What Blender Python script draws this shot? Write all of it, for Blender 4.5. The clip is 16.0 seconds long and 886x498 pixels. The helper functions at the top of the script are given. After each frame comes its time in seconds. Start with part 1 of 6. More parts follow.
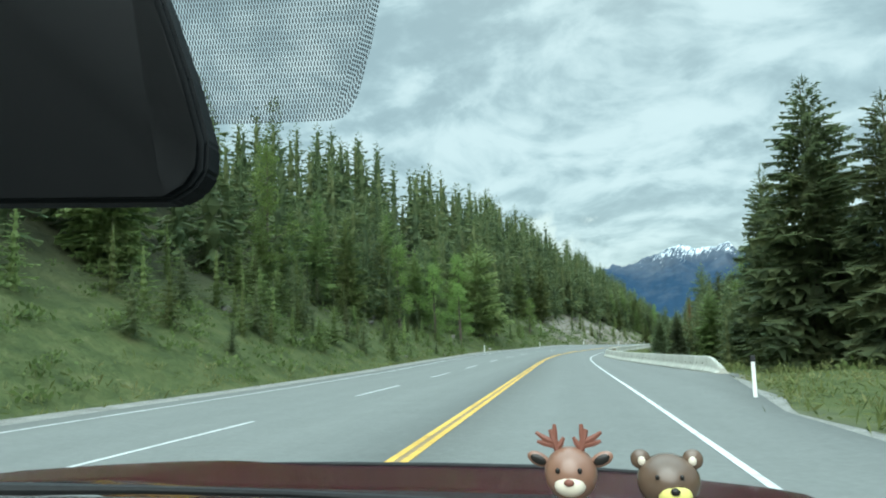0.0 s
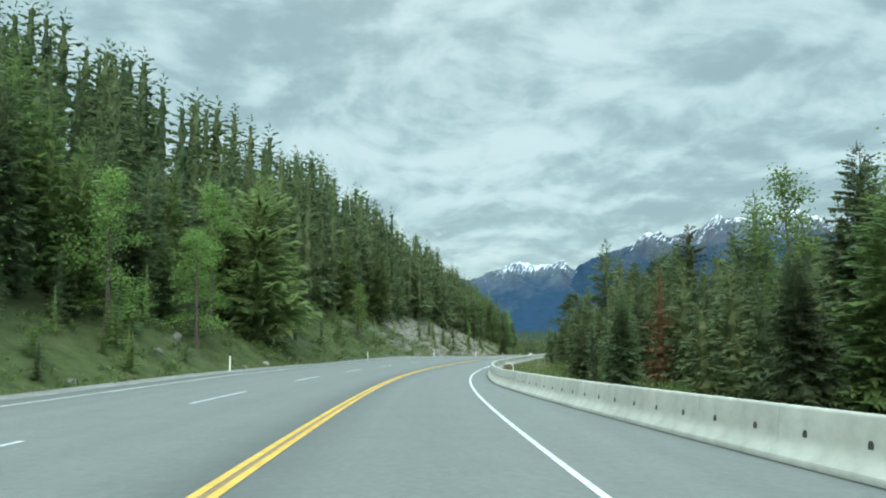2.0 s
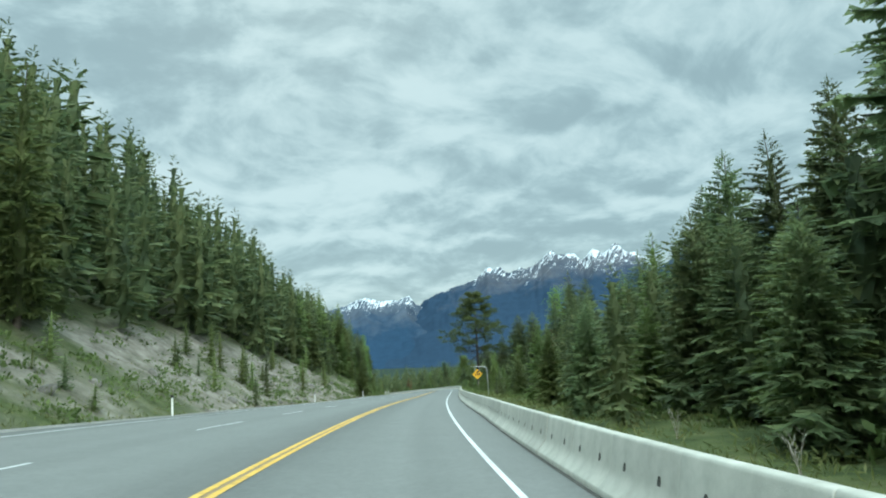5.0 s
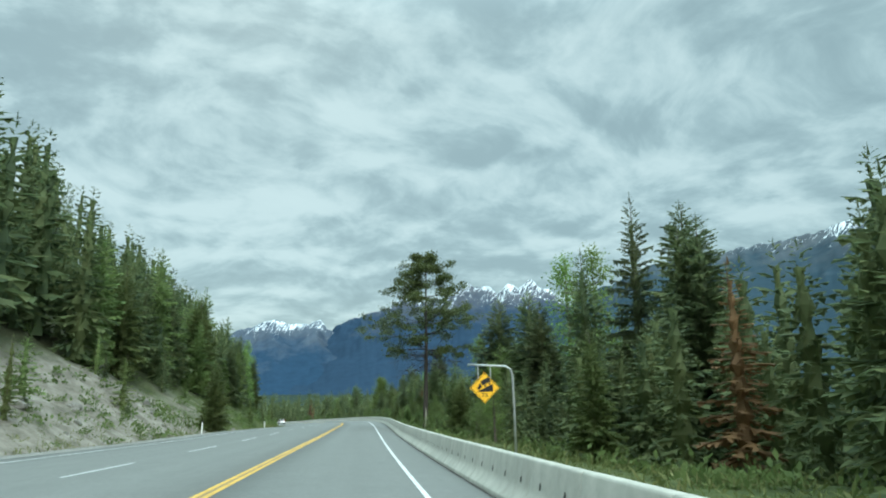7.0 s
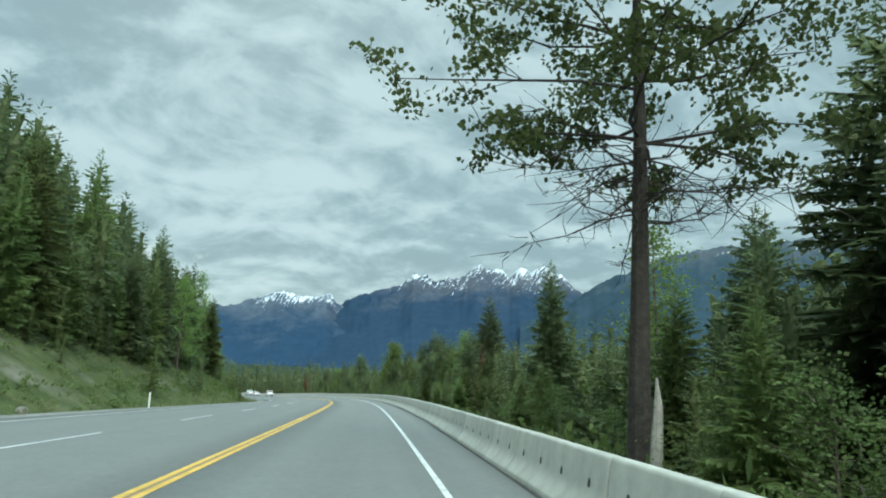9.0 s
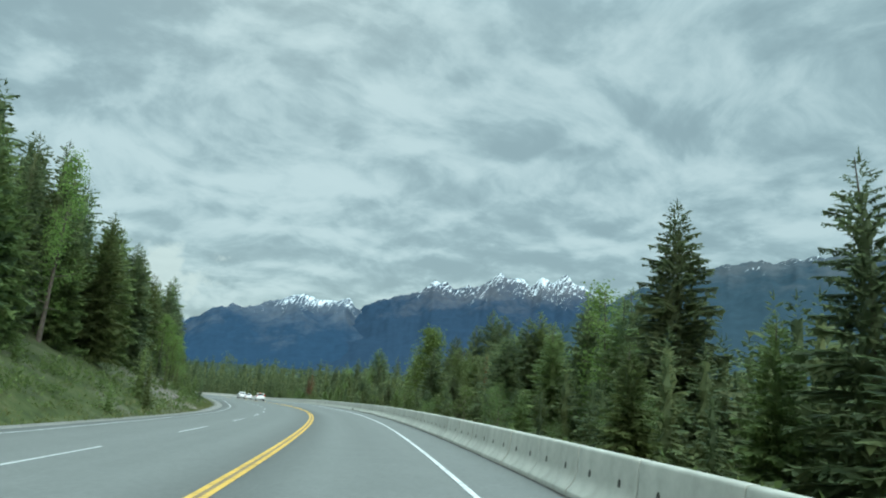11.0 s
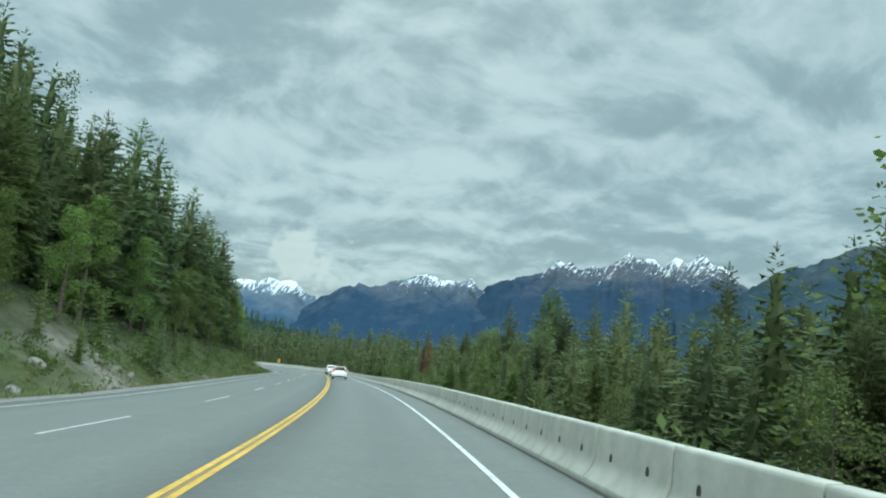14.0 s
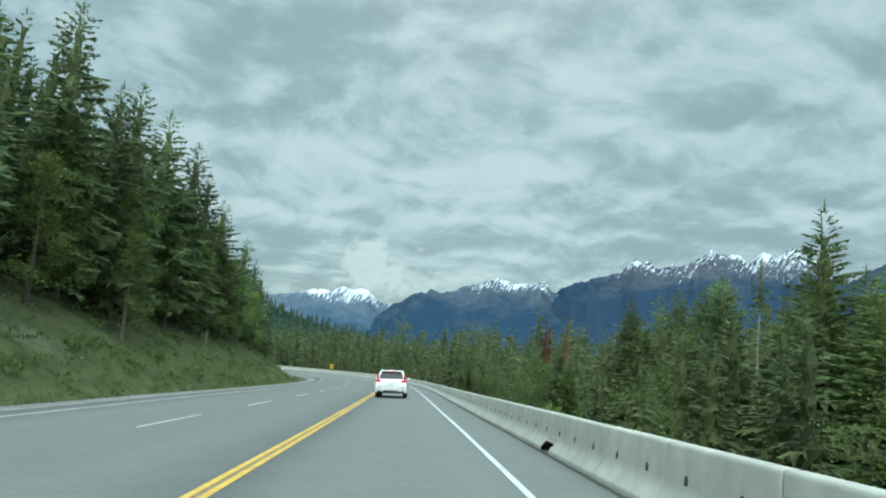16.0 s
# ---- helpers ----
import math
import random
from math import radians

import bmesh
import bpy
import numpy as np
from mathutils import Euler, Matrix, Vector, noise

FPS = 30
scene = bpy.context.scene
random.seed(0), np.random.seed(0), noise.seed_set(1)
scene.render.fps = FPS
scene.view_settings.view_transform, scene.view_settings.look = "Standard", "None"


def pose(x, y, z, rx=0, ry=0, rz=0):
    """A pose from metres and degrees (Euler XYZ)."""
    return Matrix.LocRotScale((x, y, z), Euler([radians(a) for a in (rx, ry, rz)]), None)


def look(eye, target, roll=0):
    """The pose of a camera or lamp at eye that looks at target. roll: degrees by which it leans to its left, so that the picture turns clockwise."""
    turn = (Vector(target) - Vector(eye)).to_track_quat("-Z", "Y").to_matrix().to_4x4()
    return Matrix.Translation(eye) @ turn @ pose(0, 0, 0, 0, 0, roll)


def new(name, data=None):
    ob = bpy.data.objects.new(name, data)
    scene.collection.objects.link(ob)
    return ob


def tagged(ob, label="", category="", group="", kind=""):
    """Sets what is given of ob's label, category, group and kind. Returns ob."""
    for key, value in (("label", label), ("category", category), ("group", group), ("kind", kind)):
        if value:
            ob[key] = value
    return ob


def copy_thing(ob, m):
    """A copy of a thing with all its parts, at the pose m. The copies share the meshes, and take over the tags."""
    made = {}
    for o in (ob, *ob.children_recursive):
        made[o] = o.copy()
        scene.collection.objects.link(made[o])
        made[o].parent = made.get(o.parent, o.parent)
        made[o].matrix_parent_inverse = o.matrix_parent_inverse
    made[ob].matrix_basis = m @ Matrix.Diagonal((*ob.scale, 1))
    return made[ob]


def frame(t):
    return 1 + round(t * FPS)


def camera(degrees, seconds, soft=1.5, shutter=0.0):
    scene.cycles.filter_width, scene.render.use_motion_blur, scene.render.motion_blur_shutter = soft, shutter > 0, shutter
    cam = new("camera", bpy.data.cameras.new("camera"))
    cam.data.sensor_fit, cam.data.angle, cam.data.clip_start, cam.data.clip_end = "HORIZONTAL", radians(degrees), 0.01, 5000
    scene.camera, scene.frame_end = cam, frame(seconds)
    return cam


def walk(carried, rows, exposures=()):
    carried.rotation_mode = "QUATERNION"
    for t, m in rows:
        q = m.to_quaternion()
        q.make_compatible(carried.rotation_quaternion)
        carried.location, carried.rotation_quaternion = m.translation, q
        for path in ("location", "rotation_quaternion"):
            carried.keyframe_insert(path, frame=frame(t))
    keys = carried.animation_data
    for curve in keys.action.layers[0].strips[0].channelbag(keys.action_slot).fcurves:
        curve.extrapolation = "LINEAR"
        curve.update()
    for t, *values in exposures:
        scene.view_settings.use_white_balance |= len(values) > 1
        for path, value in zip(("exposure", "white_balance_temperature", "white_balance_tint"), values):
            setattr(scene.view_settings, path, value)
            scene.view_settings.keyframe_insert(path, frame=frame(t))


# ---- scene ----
cam = camera(70.61, 16.0, soft=2.0)
walk(cam, [
    (0.0, pose(1.99, -0.06, 1.29, 95.75, 2.21, 9.66)),
    (0.5, pose(2.25, 9.96, 0.74, 95.66, 2.00, 5.20)),
    (1.0, pose(2.34, 20.12, 0.15, 95.76, 1.37, 1.06)),
    (1.5, pose(2.61, 30.38, -0.45, 96.15, 1.10, -1.82)),
    (2.0, pose(2.90, 40.77, -1.05, 96.31, 0.95, -4.28)),
    (2.5, pose(3.35, 51.25, -1.65, 96.43, 1.15, -6.08)),
    (3.0, pose(4.06, 61.81, -2.25, 96.89, 1.36, -7.72)),
    (3.5, pose(5.18, 72.44, -2.84, 97.65, 1.98, -9.42)),
    (4.0, pose(6.71, 83.11, -3.42, 98.35, 2.26, -11.89)),
    (4.5, pose(8.78, 93.78, -3.98, 98.90, 2.79, -15.05)),
    (5.0, pose(11.34, 104.37, -4.52, 99.28, 3.12, -18.29)),
    (5.5, pose(14.21, 114.92, -5.04, 99.81, 3.02, -21.05)),
    (6.0, pose(17.31, 125.42, -5.56, 100.51, 2.48, -23.36)),
    (6.5, pose(20.60, 135.89, -6.11, 101.18, 1.67, -25.16)),
    (7.0, pose(24.03, 146.34, -6.68, 101.66, 0.74, -26.40)),
    (7.5, pose(27.60, 156.76, -7.29, 101.77, -0.16, -27.04)),
    (8.0, pose(31.27, 167.17, -7.88, 101.50, -1.01, -27.09)),
    (8.5, pose(34.96, 177.59, -8.45, 100.78, -1.79, -26.58)),
    (9.0, pose(38.67, 188.04, -9.00, 99.93, -2.46, -25.83)),
    (9.5, pose(42.30, 198.56, -9.53, 99.59, -3.01, -25.28)),
    (10.0, pose(45.83, 209.14, -10.08, 99.77, -3.43, -24.91)),
    (10.5, pose(49.29, 219.79, -10.66, 100.21, -3.86, -24.62)),
    (11.0, pose(52.69, 230.48, -11.27, 100.63, -4.43, -24.29)),
    (11.5, pose(56.06, 241.23, -11.90, 100.77, -5.25, -23.79)),
    (12.0, pose(59.33, 252.04, -12.54, 100.64, -6.34, -23.13)),
    (12.5, pose(62.26, 262.98, -13.21, 99.99, -6.82, -21.39)),
    (13.0, pose(64.79, 274.01, -13.90, 99.02, -6.62, -18.72)),
    (13.5, pose(67.09, 285.08, -14.60, 98.38, -5.93, -15.77)),
    (14.0, pose(69.03, 296.21, -15.31, 98.02, -5.79, -13.24)),
    (14.5, pose(70.64, 307.38, -16.01, 97.89, -5.31, -11.39)),
    (15.0, pose(72.04, 318.56, -16.70, 97.81, -4.71, -9.90)),
    (15.5, pose(73.09, 329.76, -17.41, 97.94, -4.41, -8.40)),
    (16.0, pose(73.83, 340.96, -18.14, 97.95, -4.63, -6.62)),
], exposures=[(0.0, 0.28, 6000, -4), (1.0, 0.20, 6000, -4), (5.0, 0.15, 6000, -4), (8.0, 0.10, 6000, -4), (12.5, -0.08, 5950, -4), (16.0, -0.03, 5950, -4)])

# ---- world, sun ----
world = bpy.data.worlds.new("overcast_sky")
scene.world = world
world.use_nodes = True
wn, wl = world.node_tree.nodes, world.node_tree.links
wn.clear()


def wnode(kind, **values):
    n = wn.new(kind)
    for key, value in values.items():
        n.inputs[key].default_value = value
    return n


def wmath(op, a, b=None):
    n = wn.new("ShaderNodeMath")
    n.operation = op
    for k, v in enumerate((a, b)):
        if v is None:
            continue
        if isinstance(v, (int, float)):
            n.inputs[k].default_value = v
        else:
            wl.new(v, n.inputs[k])
    return n.outputs[0]


def ramp(nodes, stops, mode="LINEAR"):
    n = nodes.new("ShaderNodeValToRGB")
    n.color_ramp.interpolation = mode
    while len(n.color_ramp.elements) < len(stops):
        n.color_ramp.elements.new(0.5)
    for e, (at_, c) in zip(n.color_ramp.elements, stops):
        e.position = at_
        e.color = (*c, 1) if len(c) == 3 else c
    return n


SUN_ELEV, SUN_TURN = radians(40), radians(8)
HEAP = (-0.006, 0.995, 0.102)
wtc = wn.new("ShaderNodeTexCoord")
wsep = wn.new("ShaderNodeSeparateXYZ")
wl.new(wtc.outputs["Generated"], wsep.inputs[0])
up = wmath("MAXIMUM", wsep.outputs["Z"], 0.0)
deep = wmath("ADD", up, 0.30)
wcomb = wn.new("ShaderNodeCombineXYZ")
wl.new(wmath("DIVIDE", wsep.outputs["X"], deep), wcomb.inputs[0])
wl.new(wmath("DIVIDE", wsep.outputs["Y"], deep), wcomb.inputs[1])
bend = wnode("ShaderNodeTexNoise", Scale=1.1, Detail=3.0, Roughness=0.5)
wl.new(wcomb.outputs[0], bend.inputs["Vector"])
drift = wn.new("ShaderNodeVectorMath")
drift.operation = "MULTIPLY_ADD"
drift.inputs[1].default_value = (0.55, 0.55, 0.0)
wl.new(bend.outputs["Color"], drift.inputs[0])
wl.new(wcomb.outputs[0], drift.inputs[2])


def billow(shift):
    """The deck's thickness: broad rolls with smaller heaps on them, read at a place moved by shift."""
    at_ = wn.new("ShaderNodeVectorMath")
    at_.operation = "ADD"
    at_.inputs[1].default_value = shift
    wl.new(drift.outputs[0], at_.inputs[0])
    total = None
    for scale, detail, rough, share in ((1.5, 3.0, 0.5, 0.48), (4.2, 7.0, 0.58, 0.52)):
        t = wnode("ShaderNodeTexNoise", Scale=scale, Detail=detail, Roughness=rough, Distortion=0.1)
        wl.new(at_.outputs[0], t.inputs["Vector"])
        term = wmath("MULTIPLY", t.outputs["Fac"], share)
        total = term if total is None else wmath("ADD", total, term)
    return total


thick = billow((3.1, 1.7, 0.0))
edge = wmath("SUBTRACT", thick, billow((3.1 + 0.03, 1.7 + 0.07, 0.0)))
cover = wmath("ADD", thick, wmath("MULTIPLY", edge, 0.9))
clouds = ramp(wn, [(0.36, (0.315, 0.402, 0.434)), (0.45, (0.378, 0.475, 0.507)), (0.52, (0.462, 0.565, 0.594)), (0.64, (0.615, 0.705, 0.725))], "B_SPLINE")
wl.new(cover, clouds.inputs[0])
# the deck is brighter towards the zenith, as under any overcast sky
lift = wn.new("ShaderNodeMapRange")
lift.interpolation_type = "SMOOTHSTEP"
for k, v in enumerate((0.50, 0.95, 1.0, 5.2)):
    lift.inputs[k + 1].default_value = v
wl.new(up, lift.inputs[0])
sky = wn.new("ShaderNodeTexSky")
sky.sky_type = "NISHITA"
sky.sun_disc = False
sky.sun_elevation, sky.sun_rotation = SUN_ELEV, SUN_TURN
blend = wn.new("ShaderNodeMix")
blend.data_type = "RGBA"
blend.inputs[0].default_value = 0.93
dim = wn.new("ShaderNodeVectorMath")
dim.operation = "SCALE"
dim.inputs["Scale"].default_value = 0.1
wl.new(sky.outputs[0], dim.inputs[0])
wl.new(dim.outputs[0], blend.inputs[6])
wl.new(clouds.outputs[0], blend.inputs[7])
heap_at = wn.new("ShaderNodeVectorMath")
heap_at.operation = "SUBTRACT"
heap_at.inputs[1].default_value = HEAP
wl.new(wtc.outputs["Generated"], heap_at.inputs[0])
heap_flat = wn.new("ShaderNodeVectorMath")
heap_flat.operation = "MULTIPLY"
heap_flat.inputs[1].default_value = (13.0, 13.0, 27.0)
wl.new(heap_at.outputs[0], heap_flat.inputs[0])
heap_far = wn.new("ShaderNodeVectorMath")
heap_far.operation = "LENGTH"
wl.new(heap_flat.outputs[0], heap_far.inputs[0])
puff = wnode("ShaderNodeTexNoise", Scale=24.0, Detail=7.0, Roughness=0.55)
wl.new(wtc.outputs["Generated"], puff.inputs["Vector"])
heap = wn.new("ShaderNodeMapRange")
heap.interpolation_type = "SMOOTHSTEP"
for k, v in enumerate((0.55, 1.15, 0.8, 0.0)):
    heap.inputs[k + 1].default_value = v
wl.new(wmath("ADD", heap_far.outputs["Value"], wmath("MULTIPLY", wmath("SUBTRACT", 0.5, puff.outputs["Fac"]), 3.4)), heap.inputs[0])
heaped = wn.new("ShaderNodeMix")
heaped.data_type = "RGBA"
heaped.inputs[7].default_value = (0.70, 0.765, 0.745, 1)
wl.new(heap.outputs[0], heaped.inputs[0])
wl.new(blend.outputs[2], heaped.inputs[6])
bg = wn.new("ShaderNodeBackground")
wl.new(heaped.outputs[2], bg.inputs[0])
wl.new(lift.outputs[0], bg.inputs[1])
wout = wn.new("ShaderNodeOutputWorld")
wl.new(bg.outputs[0], wout.inputs[0])

sun = new("sun", bpy.data.lights.new("sun", "SUN"))
sun.data.energy, sun.data.angle, sun.data.color = 3.2, radians(60), (1.0, 0.97, 0.92)
sun.matrix_world = look((-60 * math.sin(SUN_TURN), -60 * math.cos(SUN_TURN), 60 * math.tan(SUN_ELEV)), (0, 0, 0))


# ---- materials ----
def shade(name, stops, scale=1.0, rough=0.8, bump=0.0, bump_scale=20.0, metal=0.0, world_coords=False, vary=0.0, patch=0.0, spec=0.3, detail=6.0, emit=None):
    """Colour from two scales of noise over the stops, with fine relief; vary: how far each object drifts in brightness."""
    m = bpy.data.materials.new(name)
    m.use_nodes = True
    nt = m.node_tree
    n, l = nt.nodes, nt.links
    bsdf = n["Principled BSDF"]
    if world_coords:
        vec = n.new("ShaderNodeNewGeometry").outputs["Position"]
    else:
        vec = n.new("ShaderNodeTexCoord").outputs["Object"]
    a = n.new("ShaderNodeTexNoise")
    a.inputs["Scale"].default_value, a.inputs["Detail"].default_value, a.inputs["Roughness"].default_value = scale, detail, 0.62
    l.new(vec, a.inputs["Vector"])
    cr = ramp(n, stops)
    l.new(a.outputs["Fac"], cr.inputs[0])
    col = cr.outputs[0]
    if patch:
        b = n.new("ShaderNodeTexNoise")
        b.inputs["Scale"].default_value, b.inputs["Detail"].default_value = scale * 0.13, 4.0
        l.new(vec, b.inputs["Vector"])
        mr = n.new("ShaderNodeMapRange")
        for k, v in enumerate((0.3, 0.7, 1 - patch, 1 + patch)):
            mr.inputs[k + 1].default_value = v
        l.new(b.outputs["Fac"], mr.inputs[0])
        vm = n.new("ShaderNodeVectorMath")
        vm.operation = "SCALE"
        l.new(col, vm.inputs[0])
        l.new(mr.outputs[0], vm.inputs["Scale"])
        col = vm.outputs[0]
    if vary:
        info = n.new("ShaderNodeObjectInfo")
        mr = n.new("ShaderNodeMapRange")
        for k, v in enumerate((0.0, 1.0, 1 - vary, 1 + vary)):
            mr.inputs[k + 1].default_value = v
        l.new(info.outputs["Random"], mr.inputs[0])
        vm = n.new("ShaderNodeVectorMath")
        vm.operation = "SCALE"
        l.new(col, vm.inputs[0])
        l.new(mr.outputs[0], vm.inputs["Scale"])
        col = vm.outputs[0]
    l.new(col, bsdf.inputs["Base Color"])
    bsdf.inputs["Roughness"].default_value, bsdf.inputs["Metallic"].default_value = rough, metal
    bsdf.inputs["Specular IOR Level"].default_value = spec
    if bump:
        c = n.new("ShaderNodeTexNoise")
        c.inputs["Scale"].default_value, c.inputs["Detail"].default_value = bump_scale, 8.0
        l.new(vec, c.inputs["Vector"])
        bp = n.new("ShaderNodeBump")
        bp.inputs["Strength"].default_value, bp.inputs["Distance"].default_value = bump, 0.05
        l.new(c.outputs["Fac"], bp.inputs["Height"])
        l.new(bp.outputs[0], bsdf.inputs["Normal"])
    if emit:
        bsdf.inputs["Emission Color"].default_value, bsdf.inputs["Emission Strength"].default_value = (*emit[0], 1), emit[1]
    return m


def foliage(name, dark, mid, light, vary=0.35, through_=0.3, island=0.35, gaps=0.0, gap_scale=11.0):
    """Leaf or needle surface: noise, per-leaf and per-tree drift, a share of light coming through, gaps between the needles."""
    m = bpy.data.materials.new(name)
    m.use_nodes = True
    n, l = m.node_tree.nodes, m.node_tree.links
    bsdf = n["Principled BSDF"]
    geo = n.new("ShaderNodeNewGeometry")
    a = n.new("ShaderNodeTexNoise")
    a.inputs["Scale"].default_value, a.inputs["Detail"].default_value = 0.35, 5.0
    l.new(geo.outputs["Position"], a.inputs["Vector"])
    mixv = n.new("ShaderNodeMath")
    mixv.operation = "MULTIPLY_ADD"
    l.new(geo.outputs["Random Per Island"], mixv.inputs[0])
    mixv.inputs[1].default_value = island
    l.new(a.outputs["Fac"], mixv.inputs[2])
    cr = ramp(n, [(0.38, dark), (0.62, mid), (0.95, light)])
    l.new(mixv.outputs[0], cr.inputs[0])
    info = n.new("ShaderNodeObjectInfo")
    hsv = n.new("ShaderNodeHueSaturation")
    for out, lo, hi in (("Value", 1 - vary, 1 + vary), ("Hue", 0.485, 0.515)):
        mr = n.new("ShaderNodeMapRange")
        for k, v in enumerate((0.0, 1.0, lo, hi)):
            mr.inputs[k + 1].default_value = v
        l.new(info.outputs["Random"], mr.inputs[0])
        l.new(mr.outputs[0], hsv.inputs[out])
    l.new(cr.outputs[0], hsv.inputs["Color"])
    l.new(hsv.outputs[0], bsdf.inputs["Base Color"])
    bsdf.inputs["Roughness"].default_value, bsdf.inputs["Specular IOR Level"].default_value = 0.65, 0.2
    tr = n.new("ShaderNodeBsdfTranslucent")
    l.new(hsv.outputs[0], tr.inputs[0])
    mx = n.new("ShaderNodeMixShader")
    mx.inputs[0].default_value = through_
    l.new(bsdf.outputs[0], mx.inputs[1])
    l.new(tr.outputs[0], mx.inputs[2])
    last = mx.outputs[0]
    if gaps:
        holes = n.new("ShaderNodeTexNoise")
        holes.inputs["Scale"].default_value, holes.inputs["Detail"].default_value = gap_scale, 2.0
        l.new(n.new("ShaderNodeTexCoord").outputs["Object"], holes.inputs["Vector"])
        cut = n.new("ShaderNodeMath")
        cut.operation = "GREATER_THAN"
        cut.inputs[1].default_value = gaps
        l.new(holes.outputs["Fac"], cut.inputs[0])
        clear = n.new("ShaderNodeBsdfTransparent")
        sieve = n.new("ShaderNodeMixShader")
        l.new(cut.outputs[0], sieve.inputs[0])
        l.new(clear.outputs[0], sieve.inputs[1])
        l.new(last, sieve.inputs[2])
        last = sieve.outputs[0]
    l.new(last, n["Material Output"].inputs[0])
    return m


SPRUCE = foliage("spruce_needles", (0.086, 0.116, 0.064), (0.141, 0.187, 0.091), (0.221, 0.258, 0.119), through_=0.52, gaps=0.41, gap_scale=15.0)
FIR = foliage("fir_needles", (0.098, 0.135, 0.051), (0.158, 0.208, 0.074), (0.233, 0.280, 0.107), through_=0.52, gaps=0.40, gap_scale=15.0)
PINE = foliage("pine_needles", (0.086, 0.110, 0.055), (0.138, 0.169, 0.075), (0.199, 0.228, 0.101), through_=0.45)
ASPEN = foliage("aspen_leaves", (0.112, 0.162, 0.040), (0.168, 0.241, 0.063), (0.241, 0.319, 0.101), through_=0.5)
LARCH = foliage("larch_needles", (0.150, 0.185, 0.070), (0.215, 0.262, 0.098), (0.290, 0.340, 0.140), vary=0.1, through_=0.55)
COTTONWOOD = foliage("cottonwood_leaves", (0.068, 0.104, 0.034), (0.113, 0.157, 0.050), (0.177, 0.221, 0.085), through_=0.45)
# needle colour copies a reddish reflection of the toys in the windscreen
REDGLARE = foliage("red_glare_needles", (0.085, 0.050, 0.028), (0.150, 0.085, 0.045), (0.210, 0.120, 0.060))
SHRUB = foliage("shrub_leaves", (0.069, 0.103, 0.034), (0.112, 0.159, 0.050), (0.174, 0.230, 0.081), vary=0.1, through_=0.45)
FARWOOD = foliage("far_forest_needles", (0.071, 0.097, 0.055), (0.120, 0.155, 0.071), (0.191, 0.216, 0.094), vary=0.0, through_=0.45, island=0.45)
HILLWOOD = foliage("hill_forest_needles", (0.022, 0.040, 0.030), (0.036, 0.060, 0.040), (0.055, 0.085, 0.052), vary=0.0, through_=0.1, island=0.5)
GRASS = foliage("grass_blades", (0.068, 0.090, 0.027), (0.117, 0.144, 0.045), (0.207, 0.207, 0.090), vary=0.0)
BARK = shade("grey_brown_bark", [(0.3, (0.06, 0.048, 0.038)), (0.7, (0.15, 0.125, 0.10))], 6.0, 0.95, 0.5, 14.0, vary=0.3)
PALEBARK = shade("pale_bark", [(0.3, (0.22, 0.20, 0.17)), (0.7, (0.42, 0.40, 0.35))], 5.0, 0.9, 0.4, 12.0, vary=0.2)
DARKBARK = shade("furrowed_dark_bark", [(0.3, (0.027, 0.023, 0.020)), (0.7, (0.066, 0.057, 0.048))], 5.0, 0.95, 0.8, 9.0)
CONCRETE = shade("weathered_concrete", [(0.25, (0.316, 0.316, 0.274)), (0.55, (0.405, 0.402, 0.353)), (0.8, (0.465, 0.460, 0.409))], 3.5, 0.9, 0.10, 60.0, vary=0.07, patch=0.12)
SLOTSHADE = shade("slot_shade", [(0.3, (0.035, 0.035, 0.030)), (0.7, (0.07, 0.07, 0.062))], 8.0, 0.95)
YELLOW = shade("worn_yellow_paint", [(0.28, (0.396, 0.258, 0.077)), (0.5, (0.602, 0.378, 0.073)), (0.8, (0.688, 0.447, 0.103))], 5.0, 0.7, 0.15, 90.0, world_coords=True, patch=0.12)
OLDPAINT = shade("brown_stained_asphalt", [(0.3, (0.20, 0.145, 0.085)), (0.7, (0.29, 0.21, 0.12))], 6.0, 0.8, 0.1, 80.0, world_coords=True)
WHITE = shade("worn_white_paint", [(0.28, (0.361, 0.370, 0.361)), (0.5, (0.568, 0.576, 0.568)), (0.8, (0.654, 0.654, 0.645))], 5.0, 0.7, 0.15, 90.0, world_coords=True, patch=0.1)
GRAVEL = shade("shoulder_gravel", [(0.3, (0.17, 0.165, 0.15)), (0.55, (0.27, 0.265, 0.245)), (0.8, (0.38, 0.37, 0.34))], 14.0, 0.95, 0.8, 40.0, world_coords=True, patch=0.2)
FOOTLINE = shade("dark_foot_line", [(0.3, (0.035, 0.034, 0.030)), (0.7, (0.10, 0.097, 0.086))], 7.0, 0.95, 0.3, 40.0, world_coords=True)
STEEL = shade("galvanised_steel", [(0.3, (0.36, 0.37, 0.37)), (0.7, (0.50, 0.51, 0.50))], 6.0, 0.45, metal=0.7)
SIGNYELLOW = shade("sign_yellow_sheet", [(0.3, (0.80, 0.42, 0.02)), (0.7, (0.88, 0.50, 0.03))], 2.0, 0.45)
SIGNBLACK = shade("sign_black_film", [(0.3, (0.012, 0.012, 0.012)), (0.7, (0.022, 0.022, 0.022))], 4.0, 0.5)
POSTWHITE = shade("white_post_plastic", [(0.3, (0.70, 0.71, 0.69)), (0.7, (0.80, 0.80, 0.78))], 6.0, 0.6, vary=0.08)
REFLECT = shade("reflector", [(0.3, (0.70, 0.70, 0.68)), (0.7, (0.85, 0.85, 0.82))], 9.0, 0.25)
